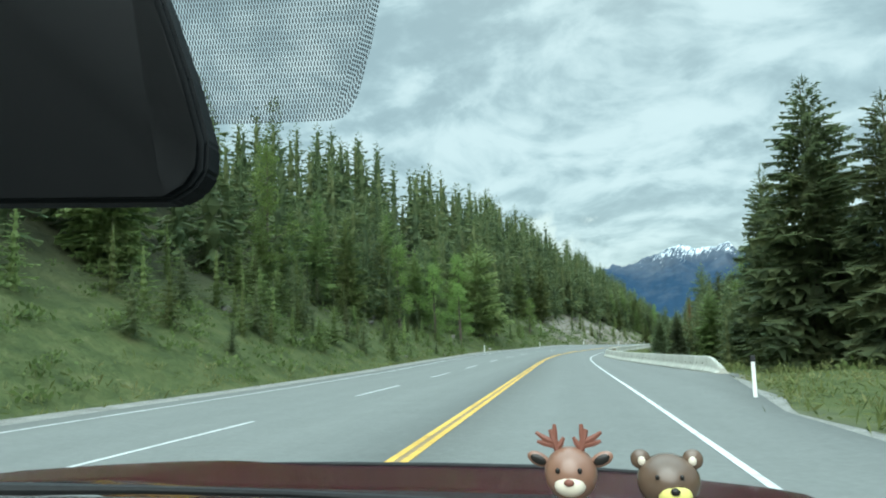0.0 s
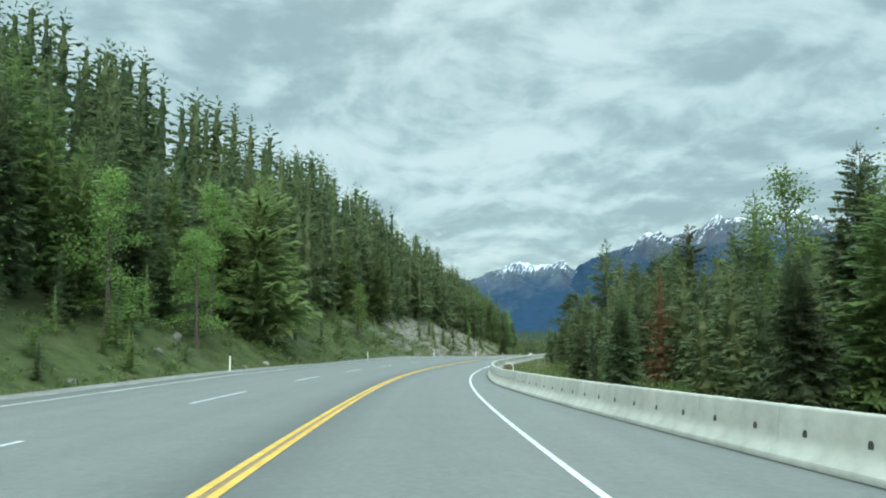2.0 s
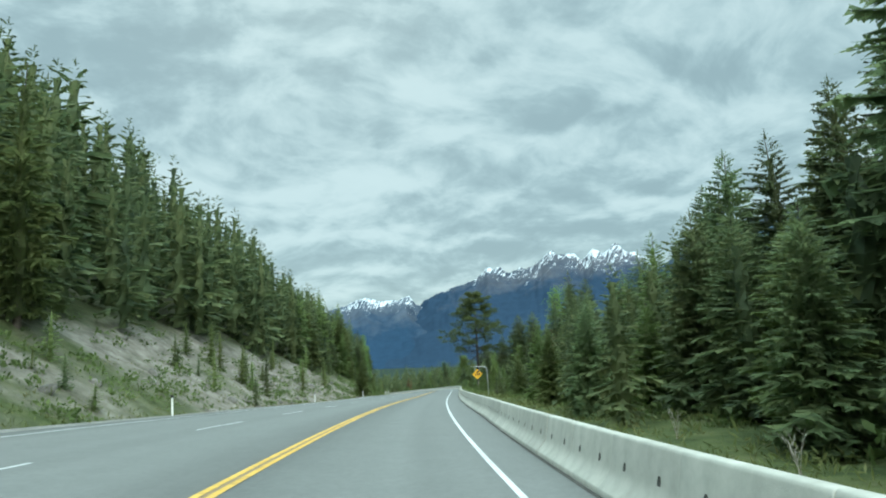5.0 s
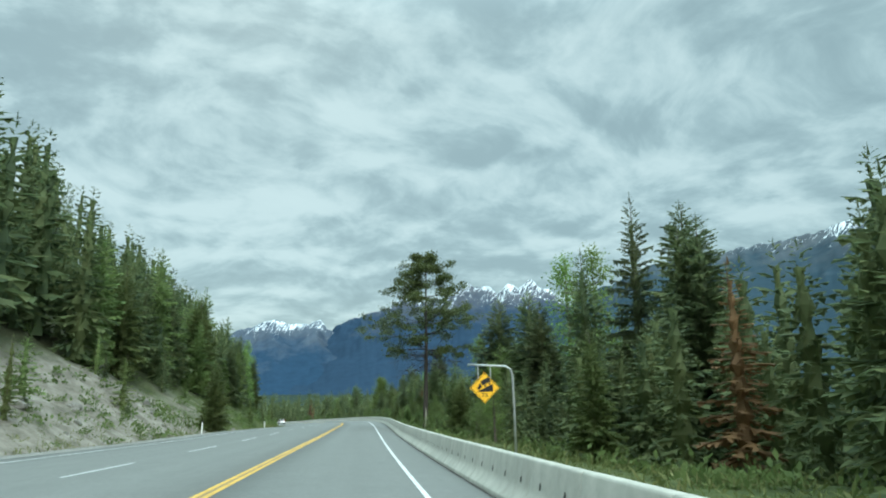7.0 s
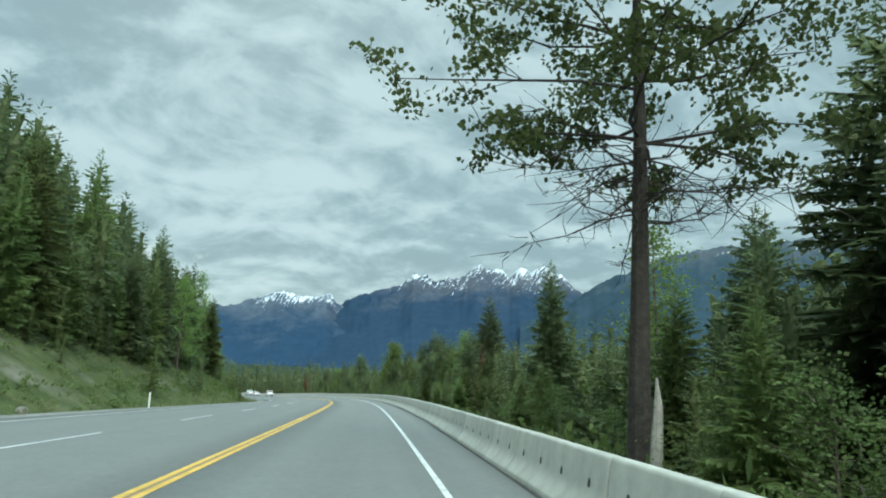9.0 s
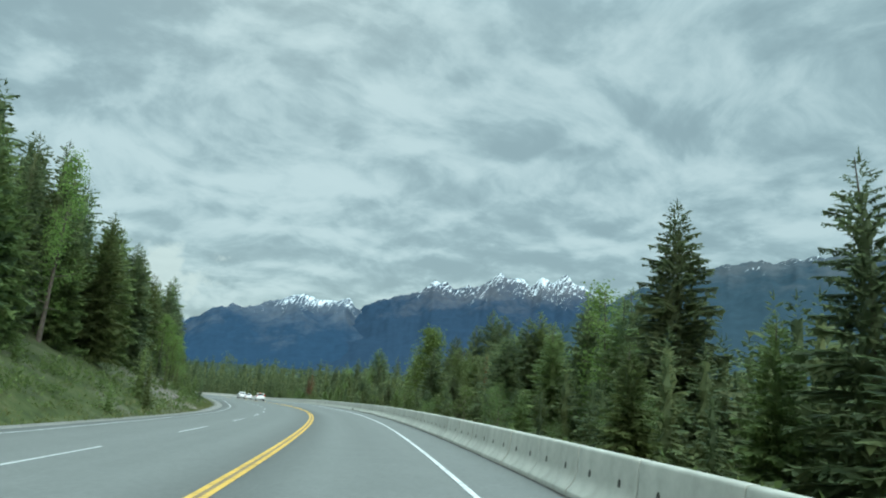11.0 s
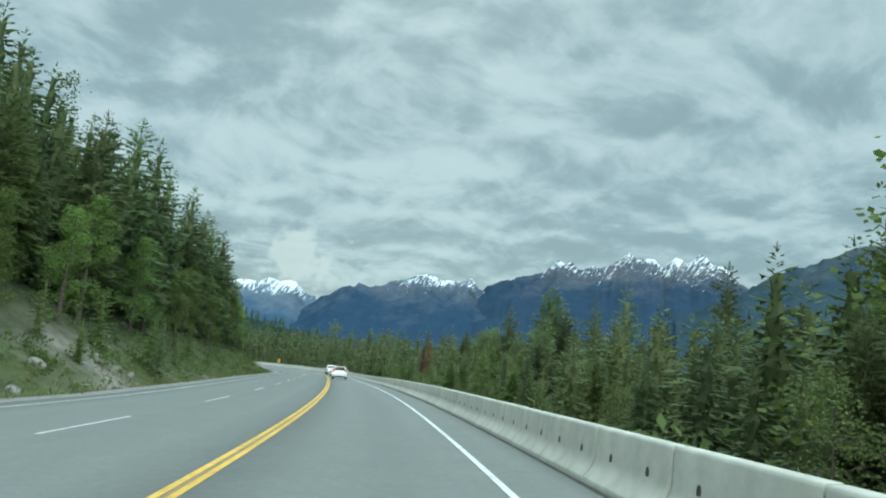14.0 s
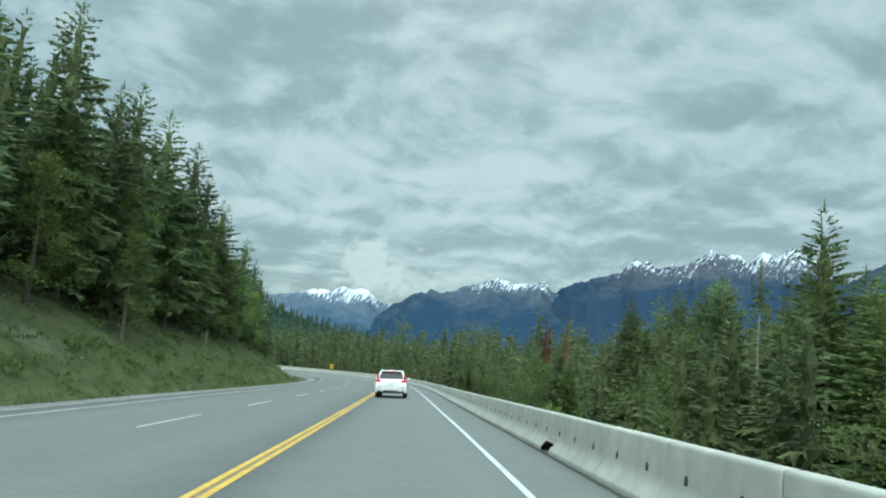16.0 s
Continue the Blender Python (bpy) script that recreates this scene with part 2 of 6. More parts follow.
CARWHITE = shade("white_car_paint", [(0.3, (0.72, 0.73, 0.74)), (0.7, (0.78, 0.79, 0.80))], 2.0, 0.22, spec=0.6)
CARGLASS = shade("dark_car_glass", [(0.3, (0.012, 0.014, 0.016)), (0.7, (0.020, 0.022, 0.024))], 2.0, 0.06, spec=0.7)
BLACKTRIM = shade("black_car_trim", [(0.3, (0.018, 0.018, 0.019)), (0.7, (0.032, 0.032, 0.033))], 9.0, 0.6)
MIRRORDARK = shade("dark_cabin_reflection", [(0.3, (0.006, 0.007, 0.008)), (0.7, (0.010, 0.011, 0.012))], 3.0, 0.5, spec=0.1)
MIRRORSHELL = shade("soft_black_mirror_shell", [(0.3, (0.005, 0.006, 0.007)), (0.7, (0.009, 0.010, 0.011))], 20.0, 0.75, 0.08, 200.0, spec=0.12)
RUBBER = shade("tyre_rubber", [(0.3, (0.015, 0.015, 0.015)), (0.7, (0.03, 0.03, 0.03))], 12.0, 0.9)
ALLOY = shade("alloy_wheel", [(0.3, (0.42, 0.43, 0.44)), (0.7, (0.55, 0.56, 0.57))], 5.0, 0.35, metal=0.8)
TAIL = shade("red_lens", [(0.3, (0.42, 0.012, 0.015)), (0.7, (0.55, 0.02, 0.022))], 5.0, 0.2, spec=0.6)
BRAKE = shade("lit_brake_lens", [(0.3, (0.55, 0.02, 0.02)), (0.7, (0.65, 0.03, 0.03))], 5.0, 0.2, spec=0.6, emit=((1.0, 0.06, 0.05), 0.6))
PLATE = shade("plate_pale", [(0.3, (0.55, 0.58, 0.60)), (0.7, (0.66, 0.68, 0.70))], 9.0, 0.5)
CARRED = shade("dark_red_car_paint", [(0.3, (0.090, 0.019, 0.030)), (0.7, (0.118, 0.026, 0.038))], 2.0, 0.16, spec=0.7)
DASH = shade("grey_dashboard_grain", [(0.3, (0.16, 0.155, 0.15)), (0.7, (0.22, 0.215, 0.205))], 20.0, 0.7, 0.2, 160.0)
BLACKPLASTIC = shade("black_grained_plastic", [(0.3, (0.010, 0.011, 0.012)), (0.7, (0.018, 0.019, 0.020))], 20.0, 0.6, 0.15, 200.0)
TOYBROWN = shade("brown_glazed_toy", [(0.3, (0.20, 0.105, 0.070)), (0.7, (0.27, 0.145, 0.10))], 12.0, 0.28, spec=0.6)
TOYDARK = shade("dark_brown_glazed_toy", [(0.3, (0.095, 0.060, 0.040)), (0.7, (0.14, 0.092, 0.065))], 12.0, 0.25, spec=0.6)
TOYHORN = shade("reddish_brown_toy", [(0.3, (0.17, 0.065, 0.045)), (0.7, (0.22, 0.085, 0.06))], 12.0, 0.5)
TOYCREAM = shade("cream_toy", [(0.3, (0.60, 0.52, 0.42)), (0.7, (0.70, 0.62, 0.52))], 12.0, 0.4)
TOYYELLOW = shade("yellow_toy", [(0.3, (0.62, 0.55, 0.16)), (0.7, (0.72, 0.64, 0.22))], 12.0, 0.4)
TOYBLACK = shade("black_toy_dot", [(0.3, (0.012, 0.010, 0.009)), (0.7, (0.02, 0.018, 0.016))], 12.0, 0.25)
ROCK = shade("broken_grey_rock", [(0.25, (0.10, 0.095, 0.08)), (0.5, (0.19, 0.18, 0.16)), (0.75, (0.30, 0.29, 0.26))], 1.2, 0.95, 0.8, 5.0, vary=0.2, patch=0.2)
WOODBROWN = shade("weathered_brown_board", [(0.3, (0.10, 0.06, 0.035)), (0.7, (0.19, 0.12, 0.07))], 8.0, 0.85, 0.4, 20.0)


def asphalt():
    m = shade("grey_asphalt", [(0.25, (0.140, 0.146, 0.138)), (0.5, (0.160, 0.166, 0.157)), (0.8, (0.186, 0.192, 0.182))], 9.0, 0.86, 0.25, 70.0, world_coords=True, patch=0.035)
    n, l = m.node_tree.nodes, m.node_tree.links
    bsdf = n["Principled BSDF"]
    src = bsdf.inputs["Base Color"].links[0].from_socket
    uv = n.new("ShaderNodeTexCoord")
    # lengthwise streaks: wheel paths, oil, patches of newer tar
    mp = n.new("ShaderNodeMapping")
    mp.inputs["Scale"].default_value = (1.1, 0.012, 1.0)
    l.new(uv.outputs["UV"], mp.inputs[0])
    st = n.new("ShaderNodeTexNoise")
    st.inputs["Scale"].default_value, st.inputs["Detail"].default_value = 1.0, 5.0
    l.new(mp.outputs[0], st.inputs["Vector"])
    mr = n.new("ShaderNodeMapRange")
    for k, v in enumerate((0.3, 0.7, 0.93, 1.06)):
        mr.inputs[k + 1].default_value = v
    l.new(st.outputs["Fac"], mr.inputs[0])
    vm = n.new("ShaderNodeVectorMath")
    vm.operation = "SCALE"
    l.new(src, vm.inputs[0])
    l.new(mr.outputs[0], vm.inputs["Scale"])
    l.new(vm.outputs[0], bsdf.inputs["Base Color"])
    return m


ASPHALT = asphalt()


def terrain_surface():
    """Grass and moss over soil; bare rock and gravel where the attributes say the bank is cut open."""
    m = bpy.data.materials.new("hillside_ground")
    m.use_nodes = True
    n, l = m.node_tree.nodes, m.node_tree.links
    bsdf = n["Principled BSDF"]
    pos = n.new("ShaderNodeNewGeometry").outputs["Position"]

    def cloud(scale, stops, detail=7.0):
        t = n.new("ShaderNodeTexNoise")
        t.inputs["Scale"].default_value, t.inputs["Detail"].default_value, t.inputs["Roughness"].default_value = scale, detail, 0.65
        l.new(pos, t.inputs["Vector"])
        r = ramp(n, stops)
        l.new(t.outputs["Fac"], r.inputs[0])
        return r.outputs[0], t.outputs["Fac"]

    def mix(f, a, b):
        x = n.new("ShaderNodeMix")
        x.data_type = "RGBA"
        l.new(f, x.inputs[0])
        l.new(a, x.inputs[6])
        l.new(b, x.inputs[7])
        return x.outputs[2]

    grass, _ = cloud(0.9, [(0.28, (0.038, 0.051, 0.022)), (0.45, (0.065, 0.083, 0.032)), (0.6, (0.092, 0.107, 0.043)), (0.78, (0.128, 0.124, 0.068))])
    floor_, _ = cloud(0.5, [(0.3, (0.030, 0.034, 0.020)), (0.7, (0.075, 0.075, 0.040))])
    rock, _ = cloud(0.8, [(0.3, (0.102, 0.092, 0.072)), (0.5, (0.204, 0.185, 0.153)), (0.72, (0.323, 0.302, 0.259))], 10.0)
    far, _ = cloud(0.012, [(0.3, (0.018, 0.031, 0.024)), (0.7, (0.030, 0.047, 0.031))])
    col = grass
    for name, b in (("woods", floor_), ("rock", rock), ("distance", far)):
        at_ = n.new("ShaderNodeAttribute")
        at_.attribute_name = name
        col = mix(at_.outputs["Fac"], col, b)
    l.new(col, bsdf.inputs["Base Color"])
    bsdf.inputs["Roughness"].default_value, bsdf.inputs["Specular IOR Level"].default_value = 0.95, 0.1
    bn = n.new("ShaderNodeTexNoise")
    bn.inputs["Scale"].default_value, bn.inputs["Detail"].default_value = 3.0, 9.0
    l.new(pos, bn.inputs["Vector"])
    bp = n.new("ShaderNodeBump")
    bp.inputs["Strength"].default_value, bp.inputs["Distance"].default_value = 0.8, 0.25
    l.new(bn.outputs["Fac"], bp.inputs["Height"])
    l.new(bp.outputs[0], bsdf.inputs["Normal"])
    return m


TERRAIN = terrain_surface()


def mountain_surface(name, low, high, snowline, spread):
    """Timbered lower slopes, bare rock above and snow lying in streaks over the snow line."""
    m = bpy.data.materials.new(name)
    m.use_nodes = True
    n, l = m.node_tree.nodes, m.node_tree.links
    bsdf = n["Principled BSDF"]
    geo = n.new("ShaderNodeNewGeometry")
    sep = n.new("ShaderNodeSeparateXYZ")
    l.new(geo.outputs["Position"], sep.inputs[0])

    def noise_(scale, detail, stretch=(1, 1, 1)):
        mp = n.new("ShaderNodeMapping")
        mp.inputs["Scale"].default_value = stretch
        l.new(geo.outputs["Position"], mp.inputs[0])
        t = n.new("ShaderNodeTexNoise")
        t.inputs["Scale"].default_value, t.inputs["Detail"].default_value, t.inputs["Roughness"].default_value = scale, detail, 0.68
        l.new(mp.outputs[0], t.inputs["Vector"])
        return t.outputs["Fac"]

    def rng(src, a, b, c, d):
        r = n.new("ShaderNodeMapRange")
        for k, v in enumerate((a, b, c, d)):
            r.inputs[k + 1].default_value = v
        l.new(src, r.inputs[0])
        return r.outputs[0]

    def add(a, b):
        x = n.new("ShaderNodeMath")
        x.operation = "ADD"
        l.new(a, x.inputs[0])
        l.new(b, x.inputs[1])
        return x.outputs[0]

    def mix(f, a, b):
        x = n.new("ShaderNodeMix")
        x.data_type = "RGBA"
        l.new(f, x.inputs[0])
        for k, v in ((6, a), (7, b)):
            if isinstance(v, tuple):
                x.inputs[k].default_value = (*v, 1)
            else:
                l.new(v, x.inputs[k])
        return x.outputs[2]

    rough = noise_(0.004, 8.0)
    timber = ramp(n, [(0.3, low), (0.7, tuple(1.35 * c for c in low))])
    l.new(noise_(0.02, 8.0), timber.inputs[0])
    stone = ramp(n, [(0.3, high), (0.7, tuple(1.5 * c for c in high))])
    l.new(noise_(0.01, 10.0), stone.inputs[0])
    treeline = rng(add(sep.outputs["Z"], rng(rough, 0.25, 0.75, -190, 190)), snowline - 260, snowline - 40, 0.0, 1.0)
    col = mix(treeline, timber.outputs[0], stone.outputs[0])
    uv = n.new("ShaderNodeUVMap")
    run = n.new("ShaderNodeSeparateXYZ")
    l.new(uv.outputs[0], run.inputs[0])
    down = n.new("ShaderNodeCombineXYZ")
    l.new(add(run.outputs[0], rng(sep.outputs["Z"], 0.0, 1000.0, 0.0, -5.0)), down.inputs[0])
    l.new(rng(sep.outputs["Z"], 0.0, 1000.0, 0.0, 2.2), down.inputs[1])
    gully = n.new("ShaderNodeTexNoise")
    gully.inputs["Scale"].default_value, gully.inputs["Detail"].default_value, gully.inputs["Roughness"].default_value, gully.inputs["Distortion"].default_value = 8.0, 7.0, 0.68, 1.1
    l.new(down.outputs[0], gully.inputs["Vector"])
    streak = add(rng(gully.outputs["Fac"], 0.34, 0.66, -spread * 1.5, spread), rng(noise_(0.0045, 3.0), 0.3, 0.7, -spread * 0.75, spread * 0.75))
    snow = rng(add(sep.outputs["Z"], streak), snowline - 22, snowline + 24, 0.0, 1.0)
    col = mix(snow, col, (0.60, 0.645, 0.68))
    l.new(col, bsdf.inputs["Base Color"])
    bsdf.inputs["Roughness"].default_value, bsdf.inputs["Specular IOR Level"].default_value = 1.0, 0.0
    return m


# ---- building helpers ----
def mesh_of(name, verts, faces, material, smooth=False, parent=None):
    me = bpy.data.meshes.new(name)
    me.from_pydata([tuple(v) for v in verts], [], [tuple(f) for f in faces])
    if isinstance(material, (list, tuple)):
        for x in material:
            me.materials.append(x)
    elif material:
        me.materials.append(material)
    if smooth:
        me.polygons.foreach_set("use_smooth", [True] * len(me.polygons))
    me.update()
    ob = new(name, me)
    if parent:
        ob.parent = parent
    return ob


def part(name, bm, material, parent, label="", smooth=False):
    me = bpy.data.meshes.new(name)
    bm.to_mesh(me)
    bm.free()
    for x in material if isinstance(material, (list, tuple)) else [material]:
        me.materials.append(x)
    if smooth:
        me.polygons.foreach_set("use_smooth", [True] * len(me.polygons))
    ob = new(name, me)
    ob.parent = parent
    return tagged(ob, label)


def thing(name, m, label, category, group="", kind=""):
    ob = new(name)
    ob.empty_display_size = 0.2
    ob.matrix_basis = m
    return tagged(ob, label, category, group, kind)


def box(bm, x0, x1, y0, y1, z0, z1, bevel=0.0, taper=(1, 1), mat_index=0):
    """A bevelled box; taper shrinks its top in x and y."""
    cx, cy = (x0 + x1) / 2, (y0 + y1) / 2
    vs = []
    for z, fx, fy in ((z0, 1, 1), (z1, *taper)):
        for x, y in ((x0, y0), (x1, y0), (x1, y1), (x0, y1)):
            vs.append(bm.verts.new((cx + (x - cx) * fx, cy + (y - cy) * fy, z)))
    fs = [bm.faces.new([vs[k] for k in f]) for f in ((3, 2, 1, 0), (4, 5, 6, 7), (0, 1, 5, 4), (1, 2, 6, 5), (2, 3, 7, 6), (3, 0, 4, 7))]
    for f in fs:
        f.material_index = mat_index
    if bevel:
        es = list({e for f in fs for e in f.edges})
        bmesh.ops.bevel(bm, geom=es, offset=bevel, segments=2, affect="EDGES", profile=0.6)
    return bm


def tube(bm, points, radii, sides=8, cap=True, mat_index=0):
    """A round bar through the points."""
    rings = []
    pts = [Vector(p) for p in points]
    for k, p in enumerate(pts):
        d = (pts[min(k + 1, len(pts) - 1)] - pts[max(k - 1, 0)]).normalized()
        a = d.orthogonal().normalized() if k == 0 else (side - d * side.dot(d)).normalized()
        side = a
        b = d.cross(a)
        r = radii[k] if isinstance(radii, (list, tuple)) else radii
        rings.append([bm.verts.new(p + (a * math.cos(2 * math.pi * j / sides) + b * math.sin(2 * math.pi * j / sides)) * r) for j in range(sides)])
    for q, w in zip(rings, rings[1:]):
        for j in range(sides):
            bm.faces.new((q[j], q[(j + 1) % sides], w[(j + 1) % sides], w[j])).material_index = mat_index
    if cap:
        bm.faces.new(rings[0][::-1]).material_index = mat_index
        bm.faces.new(rings[-1]).material_index = mat_index
    return bm


def ball(bm, centre, radii, segs=20, rings=12, mat_index=0, turn=None):
    m = Matrix.Translation(centre) @ (turn or Matrix()) @ Matrix.Diagonal((*radii, 1))
    made = bmesh.ops.create_uvsphere(bm, u_segments=segs, v_segments=rings, radius=1, matrix=m)
    for f in {f for v in made["verts"] for f in v.link_faces}:
        f.material_index = mat_index
        f.smooth = True
    return bm


# ---- the line of the road ----
KAPPA = [0.026, 0.028, 0.030, -0.058, -0.325, -0.498, -0.318, -0.196, -0.112, -0.068, -0.031, 0.017, 0.056, 0.130, 0.221, 0.292, 0.289, 0.211, 0.150, 0.047, 0.009, 0.032, 0.235, 0.528, 0.755, 0.839, 0.796, 0.675, 0.518, 0.350, 0.184, 0.024, -0.134]  # bend in 1/100 m, every 20 m from -20 m
GRADE = [-0.048, -0.057, -0.053, -0.047, -0.057, -0.050, -0.057, -0.064, -0.062, -0.068, -0.063, -0.057, -0.053, -0.053, -0.054, -0.055]  # every 44 m
BANK = [0.039, -0.019, -0.050, -0.066, -0.034, -0.004, 0.031, 0.057, 0.063, 0.041, 0.032, 0.032, 0.028, 0.019, 0.009, -0.001]
SHOULDER = [7.66, 5.71, 3.61, 1.10, 0.66, 1.21, 1.11, 1.09, 1.37, 1.37, 1.09, 1.11, 1.05, 1.15, 1.39, 1.49, 1.49, 1.45, 1.38, 1.31, 1.25, 1.19, 1.13]  # edge line to barrier, every 30 m
HEADING = -1.68
LANE, LEFT_EDGE, LEFT_PAVED = 3.6, -7.36, -8.3
RS = np.arange(-60, 701.0, 1.0)
_psi = np.cumsum(np.interp(RS, np.arange(-20, 621, 20.0), KAPPA) * 0.01 * (RS < 560))
_psi = _psi - np.interp(0, RS, _psi) + radians(HEADING)
_grade = np.interp(RS, np.arange(-20, 641, 44.0), GRADE)


def _sum(a):
    c = np.concatenate([[0], np.cumsum((a[1:] + a[:-1]) / 2)])
    return c - np.interp(0, RS, c)


RX, RY, RZ = _sum(-np.sin(_psi)), _sum(np.cos(_psi)), _sum(_grade)
RBANK = np.interp(RS, np.arange(-20, 641, 44.0), BANK)
LBANK = np.interp(RS, [-20, 6, 20, 32, 45, 58, 70, 80, 92, 115, 124, 137, 160, 184, 200, 240, 284, 300, 318, 333, 350, 367, 380, 420, 640], [0.0, -0.008, -0.003, -0.007, -0.022, -0.032, -0.046, -0.048, -0.046, -0.062, -0.056, -0.038, -0.022, -0.010, -0.010, 0.020, 0.046, 0.053, 0.049, 0.058, 0.050, 0.037, 0.028, 0.020, 0.0])


def crossfall(s, d):
    """Tilt of the asphalt at s: the two sides of the yellow line lean by themselves."""
    return np.where(np.asarray(d) > 0, np.interp(s, RS, RBANK), np.interp(s, RS, LBANK))




def shoulder(s):
    return np.interp(s, np.arange(-20, 641, 30.0), SHOULDER)


def paved(s):
    """The right-hand limit of the asphalt."""
    return np.where(np.asarray(s) < 27, np.interp(s, [-60, 12, 27], [5.5, 5.6, 8.2]), LANE + shoulder(s) + 0.75)


def on_road(s, d, h=0.0):
    """The place at s metres along the yellow line, d to its right, h over the asphalt. s and d may be arrays."""
    s, d = np.asarray(s, float), np.asarray(d, float)
    a = np.interp(s, RS, _psi)
    return np.stack([np.interp(s, RS, RX) + d * np.cos(a), np.interp(s, RS, RY) + d * np.sin(a), np.interp(s, RS, RZ) + d * crossfall(s, d) + h], -1)


def road_turn(s):
    return math.degrees(float(np.interp(s, RS, _psi)))


def nearest(x, y):
    """s and d of the places x, y (arrays)."""
    x, y = np.asarray(x, float), np.asarray(y, float)
    k = np.empty(x.shape, int)
    for i in range(0, len(x), 20000):
        q = slice(i, i + 20000)
        k[q] = ((x[q, None] - RX[None, ::2]) ** 2 + (y[q, None] - RY[None, ::2]) ** 2).argmin(1) * 2
    dx, dy = x - RX[k], y - RY[k]
    a = _psi[k]
    along = -dx * np.sin(a) + dy * np.cos(a)
    inside = np.abs(along) < 3
    dist = np.hypot(dx, dy)
    side = dx * np.cos(a) + dy * np.sin(a)
    d = np.where(inside, side, np.sign(side) * dist)
    return RS[k] + np.clip(along, -1, 1) * inside, d


def wave(x, y, size, seed=0.0):
    """Smooth noise of about -1 to 1 with lumps of that size (arrays)."""
    out = np.empty(len(x))
    for i in range(len(x)):
        out[i] = noise.noise((x[i] / size, y[i] / size, seed))
    return out


def lie(s, d):
    """Height of the ground over the asphalt, from the distance to the road alone."""
    s, d = np.asarray(s, float), np.asarray(d, float)
    e = -d + LEFT_PAVED
    left = np.interp(s, [440, 500, 560], [1.0, 0.45, 0.2]) ** (e > 4) * np.interp(e, [0, 1.0, 2.2, 3.4, 9.0, 42.0, 60.0, 150.0, 600.0], [-0.10, -0.16, -0.50, -0.05, 3.6, 25.5, 33.0, 45.0, 60.0])
    q = d - paved(s)
    fall = np.interp(s, [20, 60, 90, 165, 200, 600], [0.10, 0.16, 0.03, 0.05, 0.34, 0.36])
    verge = np.interp(s, [20, 60, 90, 165, 200], [3.0, 2.0, 9.0, 6.0, 1.2])
    right = -0.12 - np.maximum(q - verge, 0) * fall
    right = np.maximum(right, -10 - 0.10 * np.maximum(q - 30, 0))
    right = np.maximum(right, -42 - 0.004 * q)
    return np.where(e > 0, left, np.where(q > 0, right, -0.16))


# ---- ground: one sheet from the road to the horizon ----
def stretch(near0, near1, step, far0, far1, ratio=1.22):
    mid = list(np.arange(near0, near1 + 0.01, step))
    lo, hi, g = [], [], step
    v = near0
    while v > far0:
        g *= ratio
        v -= g
        lo.append(v)
    v, g = near1, step
    while v < far1:
        g *= ratio
        v += g
        hi.append(v)
    return np.array(lo[::-1] + mid + hi)


def ground_height(x, y, rough=True):
    x, y = np.asarray(x, float), np.asarray(y, float)
    s, d = nearest(x, y)
    z = np.interp(s, RS, RZ) + np.clip(d, -9, 9) * crossfall(s, d) + lie(s, d)
    if rough:
        e = np.maximum(-d + LEFT_PAVED - 2.5, 0)
        q = np.maximum(d - paved(s) - 1.0, 0)
        amount = np.minimum(1, (e + q) / 8)
        z = z - np.clip((e - 1.5) / 4, 0, 1) * (e < 22) * np.interp(s, [135, 155, 210, 230, 300, 315, 370, 385], [0.1, 1, 1, 0.3, 0.3, 0.8, 0.8, 0.2]) * 0.55 * np.abs(wave(s, e * 0.18, 2.6, 33.0))
        z = z + amount * (1.0 * wave(x, y, 9.0, 3.0) + 0.35 * wave(x, y, 2.6, 7.0)) + np.minimum(1, (e + q) / 60) * 3.0 * wave(x, y, 45.0, 11.0)
    away = np.hypot(x - 60, y - 250)
    flat = np.clip((away - 500) / 900, 0, 1)
    return z * (1 - flat) + flat * (-75.0), s, d


